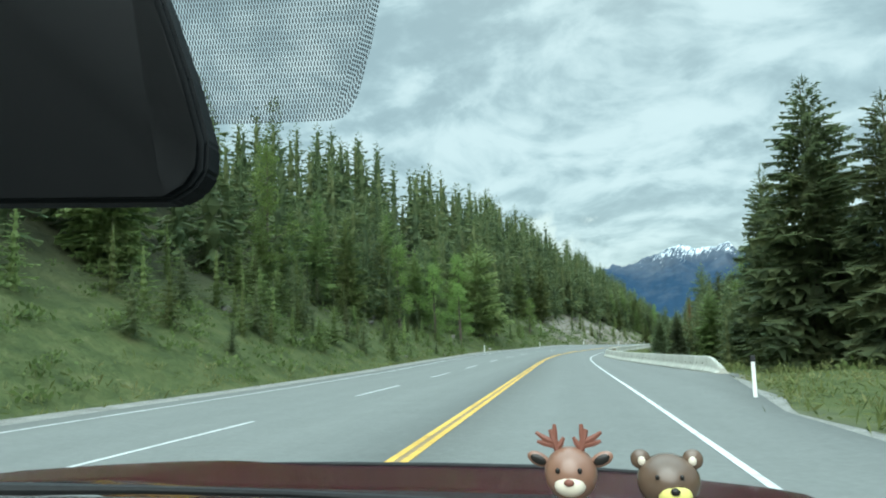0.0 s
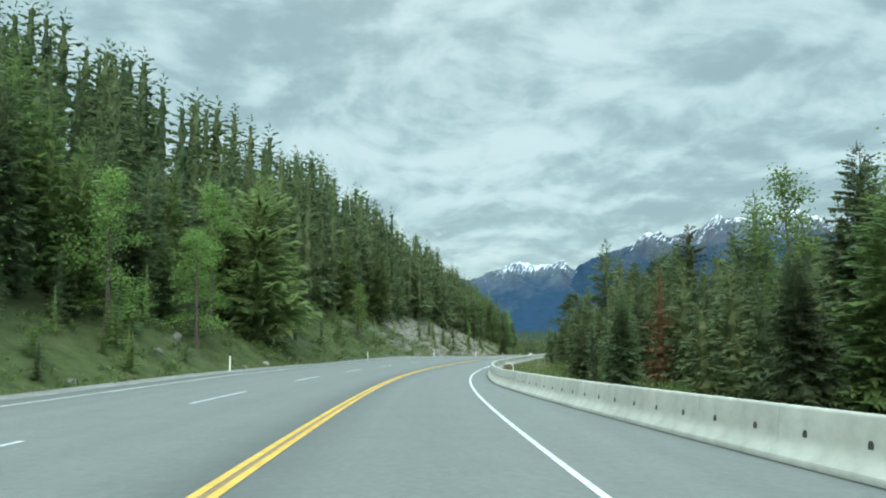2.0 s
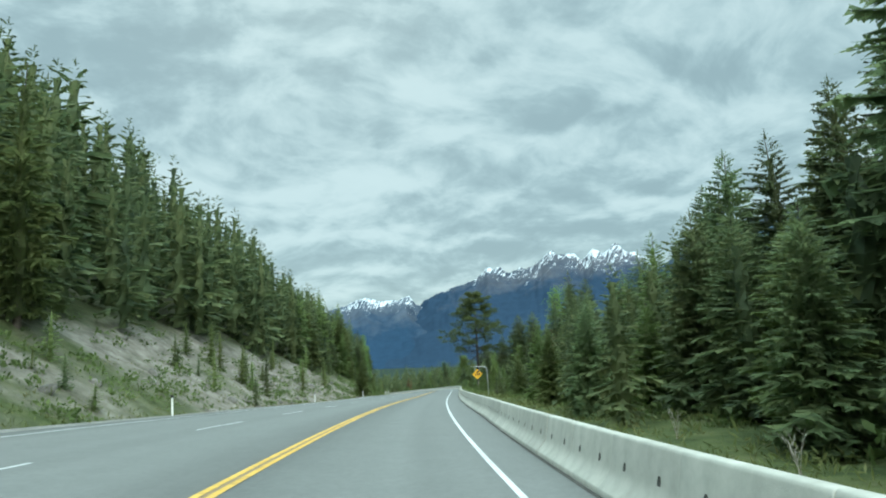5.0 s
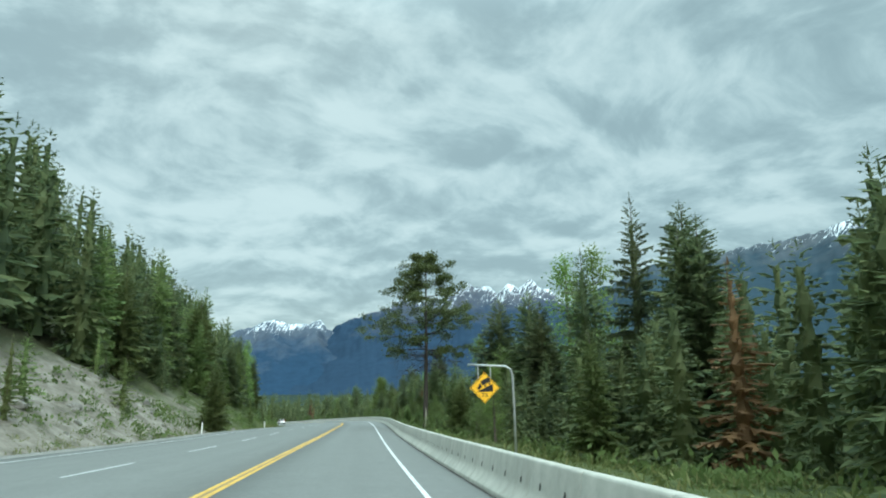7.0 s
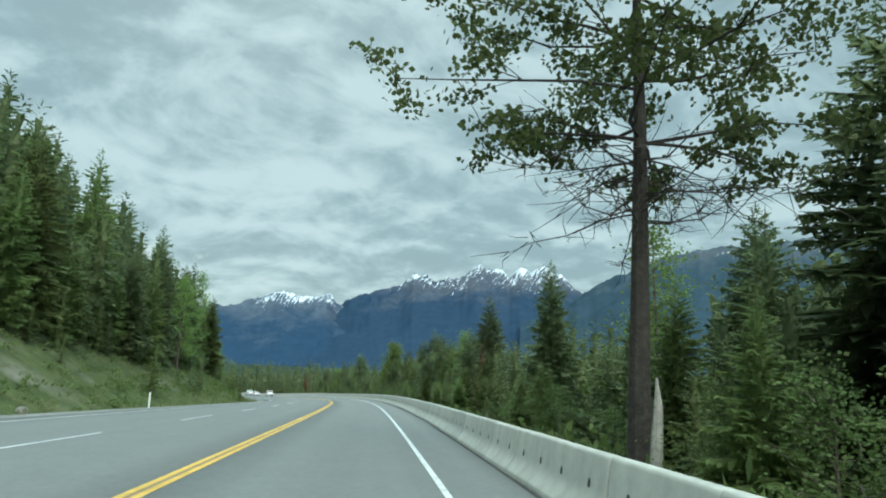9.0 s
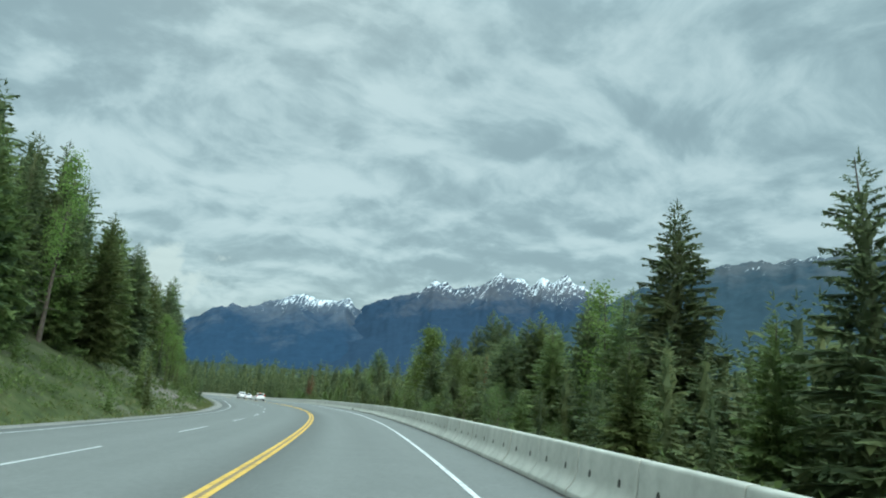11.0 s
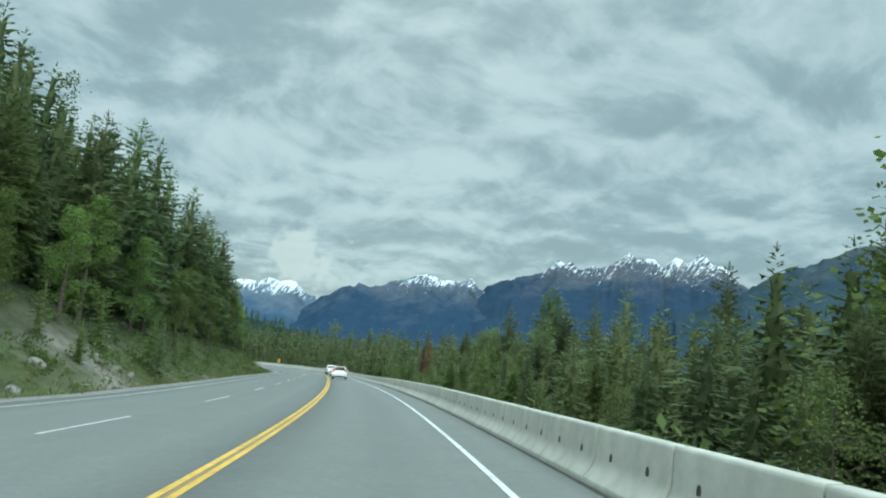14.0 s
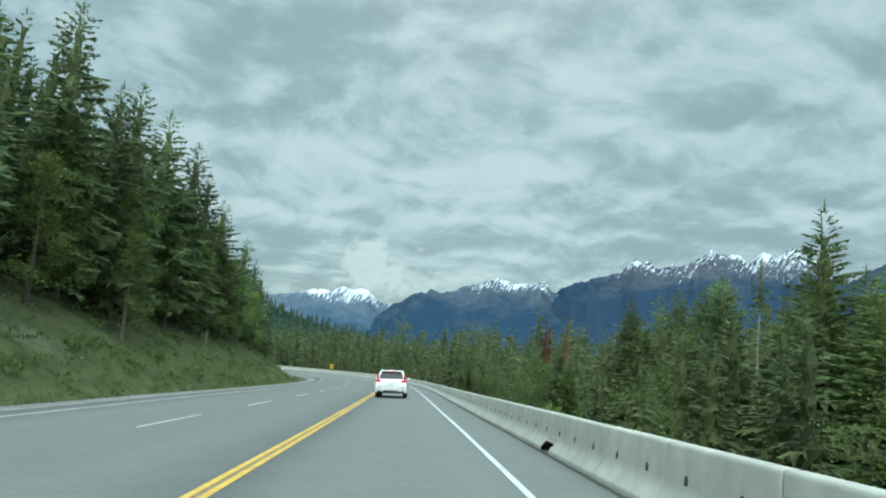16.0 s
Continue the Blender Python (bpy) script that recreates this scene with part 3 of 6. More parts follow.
def build_ground():
    xs = stretch(-40, 135, 1.25, -5200, 5200)
    ys = stretch(-25, 470, 1.25, -2500, 5200)
    X, Y = np.meshgrid(xs, ys)
    x, y = X.ravel(), Y.ravel()
    z, s, d = ground_height(x, y)
    nx, ny = len(xs), len(ys)
    i = np.arange(nx * ny).reshape(ny, nx)
    f = np.stack([i[:-1, :-1], i[:-1, 1:], i[1:, 1:], i[1:, :-1]], -1).reshape(-1, 4)
    me = bpy.data.meshes.new("ground")
    me.vertices.add(nx * ny)
    me.vertices.foreach_set("co", np.stack([x, y, z], 1).ravel())
    me.loops.add(f.size)
    me.loops.foreach_set("vertex_index", f.ravel())
    me.polygons.add(len(f))
    me.polygons.foreach_set("loop_start", np.arange(0, f.size, 4))
    me.polygons.foreach_set("use_smooth", [True] * len(f))
    me.update(calc_edges=True)
    me.materials.append(TERRAIN)
    e = -d + LEFT_PAVED
    n1, n2 = wave(x, y, 7.0, 21.0), wave(x, y, 2.2, 27.0)
    gully = wave(s, e * 0.22, 2.4, 33.0)
    lump = n1 * 0.45 + n2 * 0.35 + gully * 0.45
    # the cut bank: bare between 150 and 215 m, then patches low on the slope
    bare = np.interp(s, [88, 96, 118, 130, 150, 168, 205, 222, 240, 292, 306, 330, 352, 372, 600], [0.05, 0.3, 0.3, 0.25, 0.85, 1, 1, 0.5, 0.25, 0.3, 0.72, 0.6, 0.55, 0.25, 0.15])
    height = np.interp(s, [150, 175, 200, 225, 300, 330, 380, 600], [15, 17, 14, 10, 10, 11, 9, 7])
    cut = np.clip((bare - 0.42 + lump * 0.9) * 2.5, 0, 1) * (e > 1.6) * np.clip((height - e) / 3, 0, 1)
    edge = np.clip(1.8 - np.abs(e - 0.6), 0, 1) * (e > -0.5) * 0.8 + np.clip(1.2 - np.abs(d - paved(s) - 0.2) * 2.0, 0, 1) * (s < 45) * 0.5
    rock = np.clip(cut + edge * (0.7 + 0.5 * lump), 0, 1)
    wooded = np.clip((e - np.interp(s, [0, 60, 150, 215, 260, 400], [9, 6, 14, 8, 7, 6])) / 6, 0, 1) + np.clip((d - paved(s) - np.interp(s, [0, 90, 165, 195], [8, 12, 9, 1.5])) / 4, 0, 1)
    away = np.hypot(x - 60, y - 250)
    for name, v in (("rock", rock), ("woods", np.clip(wooded, 0, 1)), ("distance", np.clip((away - 300) / 200, 0, 1))):
        a = me.attributes.new(name, "FLOAT", "POINT")
        a.data.foreach_set("value", v.astype(np.float32))
    return tagged(new("ground", me), "grassy roadside slopes with bare rock and forest floor", "ground", kind="structure")


build_ground()


# ---- asphalt and paint ----
def ribbon(name, s0, s1, d0, d1, h, material, step=2.0, across=1, parent=None, skirt=0.0):
    """A strip that follows the road; d0 and d1 are numbers or functions of s."""
    s = np.linspace(s0, s1, max(2, int((s1 - s0) / step) + 1))
    a = d0(s) if callable(d0) else np.full(len(s), d0)
    b = d1(s) if callable(d1) else np.full(len(s), d1)
    cols = [a + (b - a) * k / across for k in range(across + 1)]
    rows = [on_road(s, c, h) for c in cols]
    if skirt:
        rows = [rows[0] - np.array([0, 0, skirt])] + rows + [rows[-1] - np.array([0, 0, skirt])]
        cols = [cols[0]] + cols + [cols[-1]]
    n = len(s)
    v = np.concatenate(rows)
    f = [(k * n + i, (k + 1) * n + i, (k + 1) * n + i + 1, k * n + i + 1) for k in range(len(rows) - 1) for i in range(n - 1)]
    ob = mesh_of(name, v, f, material, True, parent)
    uv = ob.data.uv_layers.new(name="UVMap")
    dd, ss = np.concatenate(cols), np.tile(s, len(rows))
    idx = np.array([x for q in f for x in q])
    uv.data.foreach_set("uv", np.stack([dd[idx], ss[idx]], 1).ravel())
    return ob


road = ribbon("road", -58, 690, LEFT_PAVED, 0.0, 0.0, ASPHALT, 2.0, 4, skirt=0.25)
ribbon("lane_surface", -58, 690, 0.0, paved, 0.0, ASPHALT, 2.0, 4, road, skirt=0.25)
tagged(road, "weathered light grey asphalt highway bending through forest", "road", kind="structure")
tagged(ribbon("gravel_shoulder", -58, 690, LEFT_PAVED - 1.3, LEFT_PAVED - 0.02, -0.035, GRAVEL, 2.0, 2, skirt=0.2), "narrow strip of grey gravel beside the asphalt", "shoulder", kind="structure")
tagged(ribbon("gravel_pullout", -58, 30, lambda s: paved(s) + 0.02, lambda s: paved(s) + 0.32 + 0.12 * np.sin(s * 0.9), -0.04, GRAVEL, 1.0, 3, skirt=0.25), "loose grey gravel at the edge of the asphalt", "shoulder", kind="structure")
ribbon("stained_gap", -58, 690, -0.032, 0.032, 0.004, OLDPAINT, 2.0, 1, road)
for d in (-0.088, 0.088):
    ribbon("yellow_line", -58, 690, d - 0.050, d + 0.050, 0.006, YELLOW, 2.0, 1, road)
ribbon("edge_line", -58, 690, LANE - 0.048, LANE + 0.048, 0.006, WHITE, 2.0, 1, road)
ribbon("edge_line", -58, 690, LEFT_EDGE - 0.046, LEFT_EDGE + 0.046, 0.006, WHITE, 2.0, 1, road)
for k in range(-9, 61):
    s0 = float(np.interp(k, [-9, -3, -2, 0, 4, 5, 6, 8, 14, 15, 23, 24, 27, 30, 31, 61], [-56.0, 6.2, 16.2, 35.0, 77.7, 87.8, 100.0, 123.7, 184.6, 194.6, 282.2, 293.8, 329.6, 365.2, 375.2, 687.0]))
    ribbon("lane_dash", s0, min(s0 + 4.4, 689.0), -3.71, -3.63, 0.006, WHITE, 1.6, 1, road)


# ---- concrete barrier ----
UNIT = 2.0697
FACE = [(0.0, 0.0), (0.0, 0.080), (0.006, 0.086), (0.055, 0.135), (0.10, 0.185), (0.135, 0.235), (0.158, 0.29), (0.175, 0.36), (0.212, 0.660), (0.222, 0.688), (0.240, 0.700)]
PROFILE = FACE + [(0.60 - x, z) for x, z in FACE[::-1]]


def barrier_mesh(name, notch=False, nose=False):
    """One unit: local y along the road, x away from it."""
    bm = bmesh.new()
    end = UNIT - 0.007
    spans = [(0.0, 1.0), (0.016, 1.0), (0.55, 1.0), (1.05, 1.0), (1.55, 1.0), (end - 0.016, 1.0), (end, 1.0)]
    if notch:
        spans = [(0.0, 1.0), (0.016, 1.0), (0.62, 1.0), (0.63, 1.0), (1.27, 1.0), (1.28, 1.0), (end - 0.016, 1.0), (end, 1.0)]
    if nose:
        spans = [(0.0, 0.3), (0.4, 0.5), (1.4, 0.88), (end - 0.016, 1.0), (end, 1.0)]
    rings = []
    for k, (y, f) in enumerate(spans):
        inset = 0.004 if k in (0, len(spans) - 1) else 0.0
        rings.append([bm.verts.new((0.3 + (x - 0.3) * (1 - inset * 2), y, max(0.0, z * f - inset))) for x, z in PROFILE])
    for a, b in zip(rings, rings[1:]):
        for j in range(len(PROFILE) - 1):
            bm.faces.new((a[j], a[j + 1], b[j + 1], b[j])).smooth = True
    bm.faces.new(rings[0])
    bm.faces.new(rings[-1][::-1])
    if notch:
        # a drain gap through the foot of the unit
        bmesh.ops.delete(bm, geom=[f for f in bm.faces if abs(f.calc_center_median().y - 0.95) < 0.36 and f.calc_center_median().z < 0.2 and abs(f.normal.y) < 0.5], context="FACES")
        lip = bmesh.ops.create_cube(bm, size=1, matrix=Matrix.Translation((0.3, 0.95, 0.225)) @ Matrix.Diagonal((0.34, 0.64, 0.05, 1)))
    bmesh.ops.recalc_face_normals(bm, faces=bm.faces)
    me = bpy.data.meshes.new(name)
    bm.to_mesh(me)
    bm.free()
    me.materials.append(CONCRETE)
    return me


def slot_mesh():
    """A small arched plate on the barrier's face, coloured dark for the shade inside a lifting slot."""
    bm = bmesh.new()
    prof = [(-0.040, -0.060), (0.040, -0.060), (0.042, 0.005), (0.032, 0.036), (0.014, 0.054), (-0.014, 0.054), (-0.032, 0.036), (-0.042, 0.005)]
    a = [bm.verts.new((0.0, x, z)) for x, z in prof]
    b = [bm.verts.new((-0.004, x * 0.96, z * 0.97)) for x, z in prof]
    for j in range(len(prof)):
        bm.faces.new((a[j], a[(j + 1) % len(prof)], b[(j + 1) % len(prof)], b[j]))
    bm.faces.new(b)
    me = bpy.data.meshes.new("lifting_slot")
    bm.to_mesh(me)
    bm.free()
    me.materials.append(SLOTSHADE)
    return me


BARRIER, NOTCHED, NOSE, SLOTMESH = barrier_mesh("concrete_barrier"), barrier_mesh("concrete_barrier_drain", notch=True), barrier_mesh("concrete_barrier_nose", nose=True), slot_mesh()


def lay_barrier():
    s, k = 28.416, 0
    while s < 585:
        d0, d1 = LANE + shoulder(s), LANE + shoulder(s + UNIT)
        p, q = Vector(on_road(s, d0)), Vector(on_road(s + UNIT, d1))
        fwd = (q - p).normalized()
        right = Vector((math.cos(radians(road_turn(s))), math.sin(radians(road_turn(s))), float(np.interp(s, RS, RBANK))))
        right = (right - fwd * right.dot(fwd)).normalized()
        upv = right.cross(fwd)
        m = Matrix.Translation(p) @ Matrix((right, fwd, upv)).transposed().to_4x4()
        drain = any(abs(s - at_) < UNIT / 2 for at_ in (91.65, 301.6, 361.3))
        ob = new("concrete_barrier", NOSE if k == 0 else NOTCHED if drain else BARRIER)
        ob.matrix_basis = m @ pose(random.uniform(-0.006, 0.006), 0, random.uniform(-0.003, 0.003), 0, 0, random.uniform(-0.12, 0.12))
        label = "pale grey concrete barrier unit on the asphalt shoulder"
        if k == 0:
            label = "sloped concrete end unit where the barrier begins"
        elif drain:
            label = "pale concrete barrier unit with a drain gap at its foot"
        tagged(ob, label, "barrier", "concrete barrier along the road")
        if k and s < 480:
            for y in (0.517, 1.552):
                sl_ = new("lifting_slot", SLOTMESH)
                sl_.parent = ob
                sl_.matrix_basis = pose(0.1765, y, 0.37, 0, 7.0, 0)
        s += UNIT
        k += 1


lay_barrier()
# thin dark strip on the asphalt along the barrier's foot
ribbon("gutter_dirt", 31, 585, lambda s: LANE + shoulder(s) - 0.07, lambda s: LANE + shoulder(s) + 0.03, 0.005, FOOTLINE, 1.25, 1, road)


# ---- mountains ----
def ridge_mountain(name, crest, back, front, foot, rough, material, label, step=11.0, seed=0.0, crag=0.11):
    """A range whose crest runs through the given summits; it falls to its foot in front and behind, with spurs and gullies."""
    c = np.array(crest, float)
    run = np.concatenate([[0], np.cumsum(np.hypot(*np.diff(c[:, :2], axis=0).T))])
    n = int(run[-1] / step)
    u = np.linspace(0, run[-1], n)
    cx, cy, cz = (np.interp(u, run, c[:, k]) for k in range(3))
    teeth = np.array([1 - 2.2 * abs(noise.noise((a / 150, seed, 4.0))) - 1.1 * abs(noise.noise((a / 57, seed, 6.0))) + 0.4 * noise.noise((a / 24, seed, 8.0)) for a in u])
    cz = cz + rough * crag * (teeth - 0.25)
    out = np.stack([cx, cy], 1) - np.array([70.0, 200.0])
    out /= np.hypot(*out.T)[:, None]
    cuts = np.concatenate([-np.linspace(1, 0, 46) ** 1.15 * front, np.linspace(0.06, 1, 8) * back])
    V = []
    for w in cuts:
        f = abs(w) / (front if w < 0 else back)
        x, y = cx + out[:, 0] * w, cy + out[:, 1] * w
        fall = (1 - f) ** 1.25
        z = foot + (cz - foot) * fall
        spur = np.array([0.35 * noise.ridged_multi_fractal((a / 420 + seed + 1.3 * f, f * 0.9, 1.0), 1.2, 2.1, 3, 1.0, 2.0) + 0.65 * noise.ridged_multi_fractal((b / 330 + seed, g / 330, f * 0.6), 1.0, 2.1, 6, 1.0, 2.0) for a, b, g in zip(u, x, y)])
        z = z + rough * (spur - 1.0) * (0.12 + 0.88 * min(1, f * 4)) * (1 - f) ** 1.8 * 1.1
        tooth = np.array([noise.fractal((a / 70 + seed, b / 70, 2.0), 0.9, 2.0, 5) for a, b in zip(x, y)])
        z = z + rough * 0.20 * tooth * (1 - f) ** 2
        V.append(np.stack([x, y, z], 1))
    m = len(cuts)
    F = [(k * n + i, k * n + i + 1, (k + 1) * n + i + 1, (k + 1) * n + i) for k in range(m - 1) for i in range(n - 1)]
    ob = mesh_of(name, np.concatenate(V), F, material, True)
    uv = ob.data.uv_layers.new(name="UVMap")
    idx = np.array(F).ravel()
    uv.data.foreach_set("uv", np.stack([np.tile(u, m)[idx] / 100, np.repeat(np.arange(m), n)[idx] / m], 1).ravel())
    return tagged(ob, label, "mountain", kind="structure")


# Distance haze is put into the blue timber and rock colours of the ranges
BLUE = mountain_surface("haze_blue_timbered_range", (0.021, 0.038, 0.064), (0.066, 0.072, 0.086), 584.0, 165.0)
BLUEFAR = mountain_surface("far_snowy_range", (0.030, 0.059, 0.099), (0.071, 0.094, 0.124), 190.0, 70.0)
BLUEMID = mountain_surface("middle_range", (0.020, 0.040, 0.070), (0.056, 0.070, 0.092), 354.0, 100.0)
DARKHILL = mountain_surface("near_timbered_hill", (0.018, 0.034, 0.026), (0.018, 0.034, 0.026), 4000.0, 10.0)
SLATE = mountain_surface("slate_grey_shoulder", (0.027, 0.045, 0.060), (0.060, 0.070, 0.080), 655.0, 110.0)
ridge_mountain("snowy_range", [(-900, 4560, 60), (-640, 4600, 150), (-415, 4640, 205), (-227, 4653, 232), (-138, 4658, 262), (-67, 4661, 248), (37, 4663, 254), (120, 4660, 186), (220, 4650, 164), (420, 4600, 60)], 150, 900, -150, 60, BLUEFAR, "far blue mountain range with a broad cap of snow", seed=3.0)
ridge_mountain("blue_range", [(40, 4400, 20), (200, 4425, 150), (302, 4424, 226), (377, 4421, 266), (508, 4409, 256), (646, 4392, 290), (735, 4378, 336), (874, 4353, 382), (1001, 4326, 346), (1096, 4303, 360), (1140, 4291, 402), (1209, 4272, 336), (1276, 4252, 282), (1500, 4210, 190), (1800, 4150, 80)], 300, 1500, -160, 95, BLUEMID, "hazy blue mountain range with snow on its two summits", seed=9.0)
ridge_mountain("snow_streaked_mountain", [(560, 4330, -60), (900, 4360, 120), (1273, 4330, 318), (1394, 4310, 388), (1511, 4285, 440), (1629, 4241, 478), (1730, 4199, 548), (1826, 4157, 540), (1887, 4129, 516), (2023, 4062, 552), (2130, 4004, 622), (2230, 3948, 622), (2319, 3894, 584), (2390, 3849, 634), (2453, 3807, 612), (2512, 3767, 654), (2610, 3700, 585), (2700, 3640, 495), (2810, 3560, 400), (3000, 3440, 260)], 300, 1900, -160, 120, BLUE, "dark timbered mountain tinted haze blue, streaked with snow along its crest", seed=17.0)
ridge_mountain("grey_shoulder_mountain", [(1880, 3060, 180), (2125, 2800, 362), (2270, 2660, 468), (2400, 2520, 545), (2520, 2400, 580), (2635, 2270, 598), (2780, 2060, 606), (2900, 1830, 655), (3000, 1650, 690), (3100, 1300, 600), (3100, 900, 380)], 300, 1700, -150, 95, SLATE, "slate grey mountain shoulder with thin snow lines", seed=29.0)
ridge_mountain("timbered_hill", [(-420, 1180, 110), (-230, 1210, 55), (-60, 1225, 2), (20, 1230, -18), (80, 1230, -34), (200, 1220, -62), (320, 1200, -85)], 200, 500, -95, 14, DARKHILL, "low hill covered in dark forest", step=14.0, seed=37.0)


# ---- trees ----
def conifer_arrays(rng, H, base, rad, boughs, droop, hang, jag=0.25, power=0.8, fine=5, wide=1.0, core=0.26, sides=7, rise=0.55):
    """Crown of boughs spiralling up the stem: each a tapering rib with slanting sprays to both sides and twigs that hang from it, round a dark ragged core."""
    V, F = [], []
    zup = np.array([0, 0, 1.0])

    def reach(f):
        return rad * ((1 - f) ** power * min(1.0, 0.66 + 2.6 * f) + 0.035)

    for k in range(boughs):
        f = (k + rng.uniform(0, 1)) / boughs
        zz = H * (base + (0.985 - base) * f ** 0.9)
        L = reach(f) * rng.uniform(1 - jag, 1 + 0.75 * jag)
        az = k * 2.39996 + rng.uniform(-0.5, 0.5)
        ax = np.array([math.cos(az), math.sin(az), 0])
        climb, sag = rise * f ** 1.5 - droop * (1 - f) * rng.uniform(0.5, 1.3), droop * 0.55 * (1.1 - f)

        def along(r):
            return ax * L * r + zup * (zz + L * (climb * r - sag * r * r + 0.7 * sag * r ** 3))

        side = np.array([-ax[1], ax[0], 0])
        roll = rng.uniform(-0.9, 0.9)
        side = side * math.cos(roll) + zup * math.sin(roll)
        a, b, c = along(0.04), along(0.5), along(1.0)
        n0 = len(V)
        V.extend([a, b + side * 0.075 * L * wide, c, b - side * 0.075 * L * wide])
        F.append((n0, n0 + 1, n0 + 2, n0 + 3))
        n = max(1, int(L / rad * fine + 0.6))
        for j in range(n):
            r = 0.25 + 0.70 * (j + rng.uniform(0.1, 0.9)) / n
            p, half = along(r), (along(min(1.0, r + 0.06)) - along(r - 0.06)) * (0.5 + 0.5 * wide)
            size = L * (0.40 - 0.20 * r)
            for sg in (-1, 1):
                t = az + sg * rng.uniform(0.45, 1.0)
                tip = p + size * rng.uniform(0.7, 1.3) * np.array([math.cos(t), math.sin(t), rng.uniform(-0.65, 0.15) * (1.2 - f)])
                q = len(V)
                V.extend([p - half, p + half, tip])
                F.append((q, q + 1, q + 2))
            if rng.random() < 0.75:
                q = len(V)
                V.extend([p - half * 1.2, p + half * 1.2, p + ax * L * 0.06 - zup * hang * size * rng.uniform(0.5, 1.2) + side * rng.uniform(-0.1, 0.1) * L])
                F.append((q, q + 1, q + 2))
    levels = 17 if sides > 5 else 11
    rings = []
    for w in range(levels):
        f = w / (levels - 1) * 0.88
        z0 = H * (base + (0.985 - base) * f ** 0.9)
        rings.append(len(V))
        for a in range(sides):
            r = core * reach(f) * rng.uniform(0.7, 1.2) * (1.25 if w % 2 == 0 else 0.6)
            t = 6.2832 * (a + 0.5 * (w % 2)) / sides
            V.append(np.array([r * math.cos(t), r * math.sin(t), z0 - 0.5 * r + rng.uniform(-0.012, 0.012) * H]))
    for p, q in zip(rings, rings[1:]):
        for a in range(sides):
            F.append((p + a, p + (a + 1) % sides, q + (a + 1) % sides, q + a))
    for a in range(3):
        t = a * 1.05
        q = len(V)
        w = 0.004 * H
        V.extend([np.array([w * math.cos(t), w * math.sin(t), H * 0.955]), np.array([-w * math.cos(t), -w * math.sin(t), H * 0.955]), np.array([0, 0, H])])
        F.append((q, q + 1, q + 2))
    return np.array(V), F


def trunk_bm(H, r, bend, rng, sides=7, stubs=0, stub_len=0.5):
    bm = bmesh.new()
    pts = [(bend * math.sin(k * 1.3) * k / 6, bend * math.cos(k * 0.9) * k / 6, -0.6 + (H + 0.6) * k / 6) for k in range(7)]
    tube(bm, pts, [r * (1 - 0.93 * k / 6) * (1.25 if k == 0 else 1) for k in range(7)], sides)
    for k in range(stubs):
        z = H * rng.uniform(0.08, 0.6)
        t = rng.uniform(0, 6.28)
        L = stub_len * rng.uniform(0.4, 1.2)
        tube(bm, [(0, 0, z), (L * 0.5 * math.cos(t), L * 0.5 * math.sin(t), z + 0.05), (L * math.cos(t), L * math.sin(t), z - 0.22 * L)], [0.022, 0.014, 0.005], 4, False)
    return bm


def conifer(name, label, group, needles, seed, H=14.0, base=0.05, rad=2.3, boughs=210, droop=0.34, hang=0.8, bark=None, stubs=0, jag=0.3, power=0.8, r=0.17, fine=5, wide=1.0, core=0.26, rise=0.55):
    rng = np.random.default_rng(seed)
    t = thing(name, Matrix(), label, "tree", group)
    part("trunk", trunk_bm(H * 0.97, r, 0.10, rng, 7, stubs, rad * 0.7), bark or BARK, t)
    V, F = conifer_arrays(rng, H, base, rad, boughs, droop, hang, jag, power, fine, wide, core, 7, rise)
    mesh_of("crown", V, F, needles, False, t)
    return t


def leafy_arrays(rng, tips, leaves, size, spread, flat=1.0):
    V, F = [], []
    for p in tips:
        for _ in range(leaves):
            q = np.array(p) + rng.normal(0, 1, 3) * spread * np.array([1, 1, flat])
            a = rng.normal(0, 1, 3)
            a /= np.linalg.norm(a)
            b = np.cross(a, rng.normal(0, 1, 3))
            b /= np.linalg.norm(b) + 1e-6
            L = size * rng.uniform(0.6, 1.3)
            k = len(V)
            V.extend([q, q + a * L * 0.5 + b * L * 0.42, q + a * L, q + a * L * 0.5 - b * L * 0.42])
            F.append((k, k + 1, k + 2, k + 3))
    return np.array(V), F


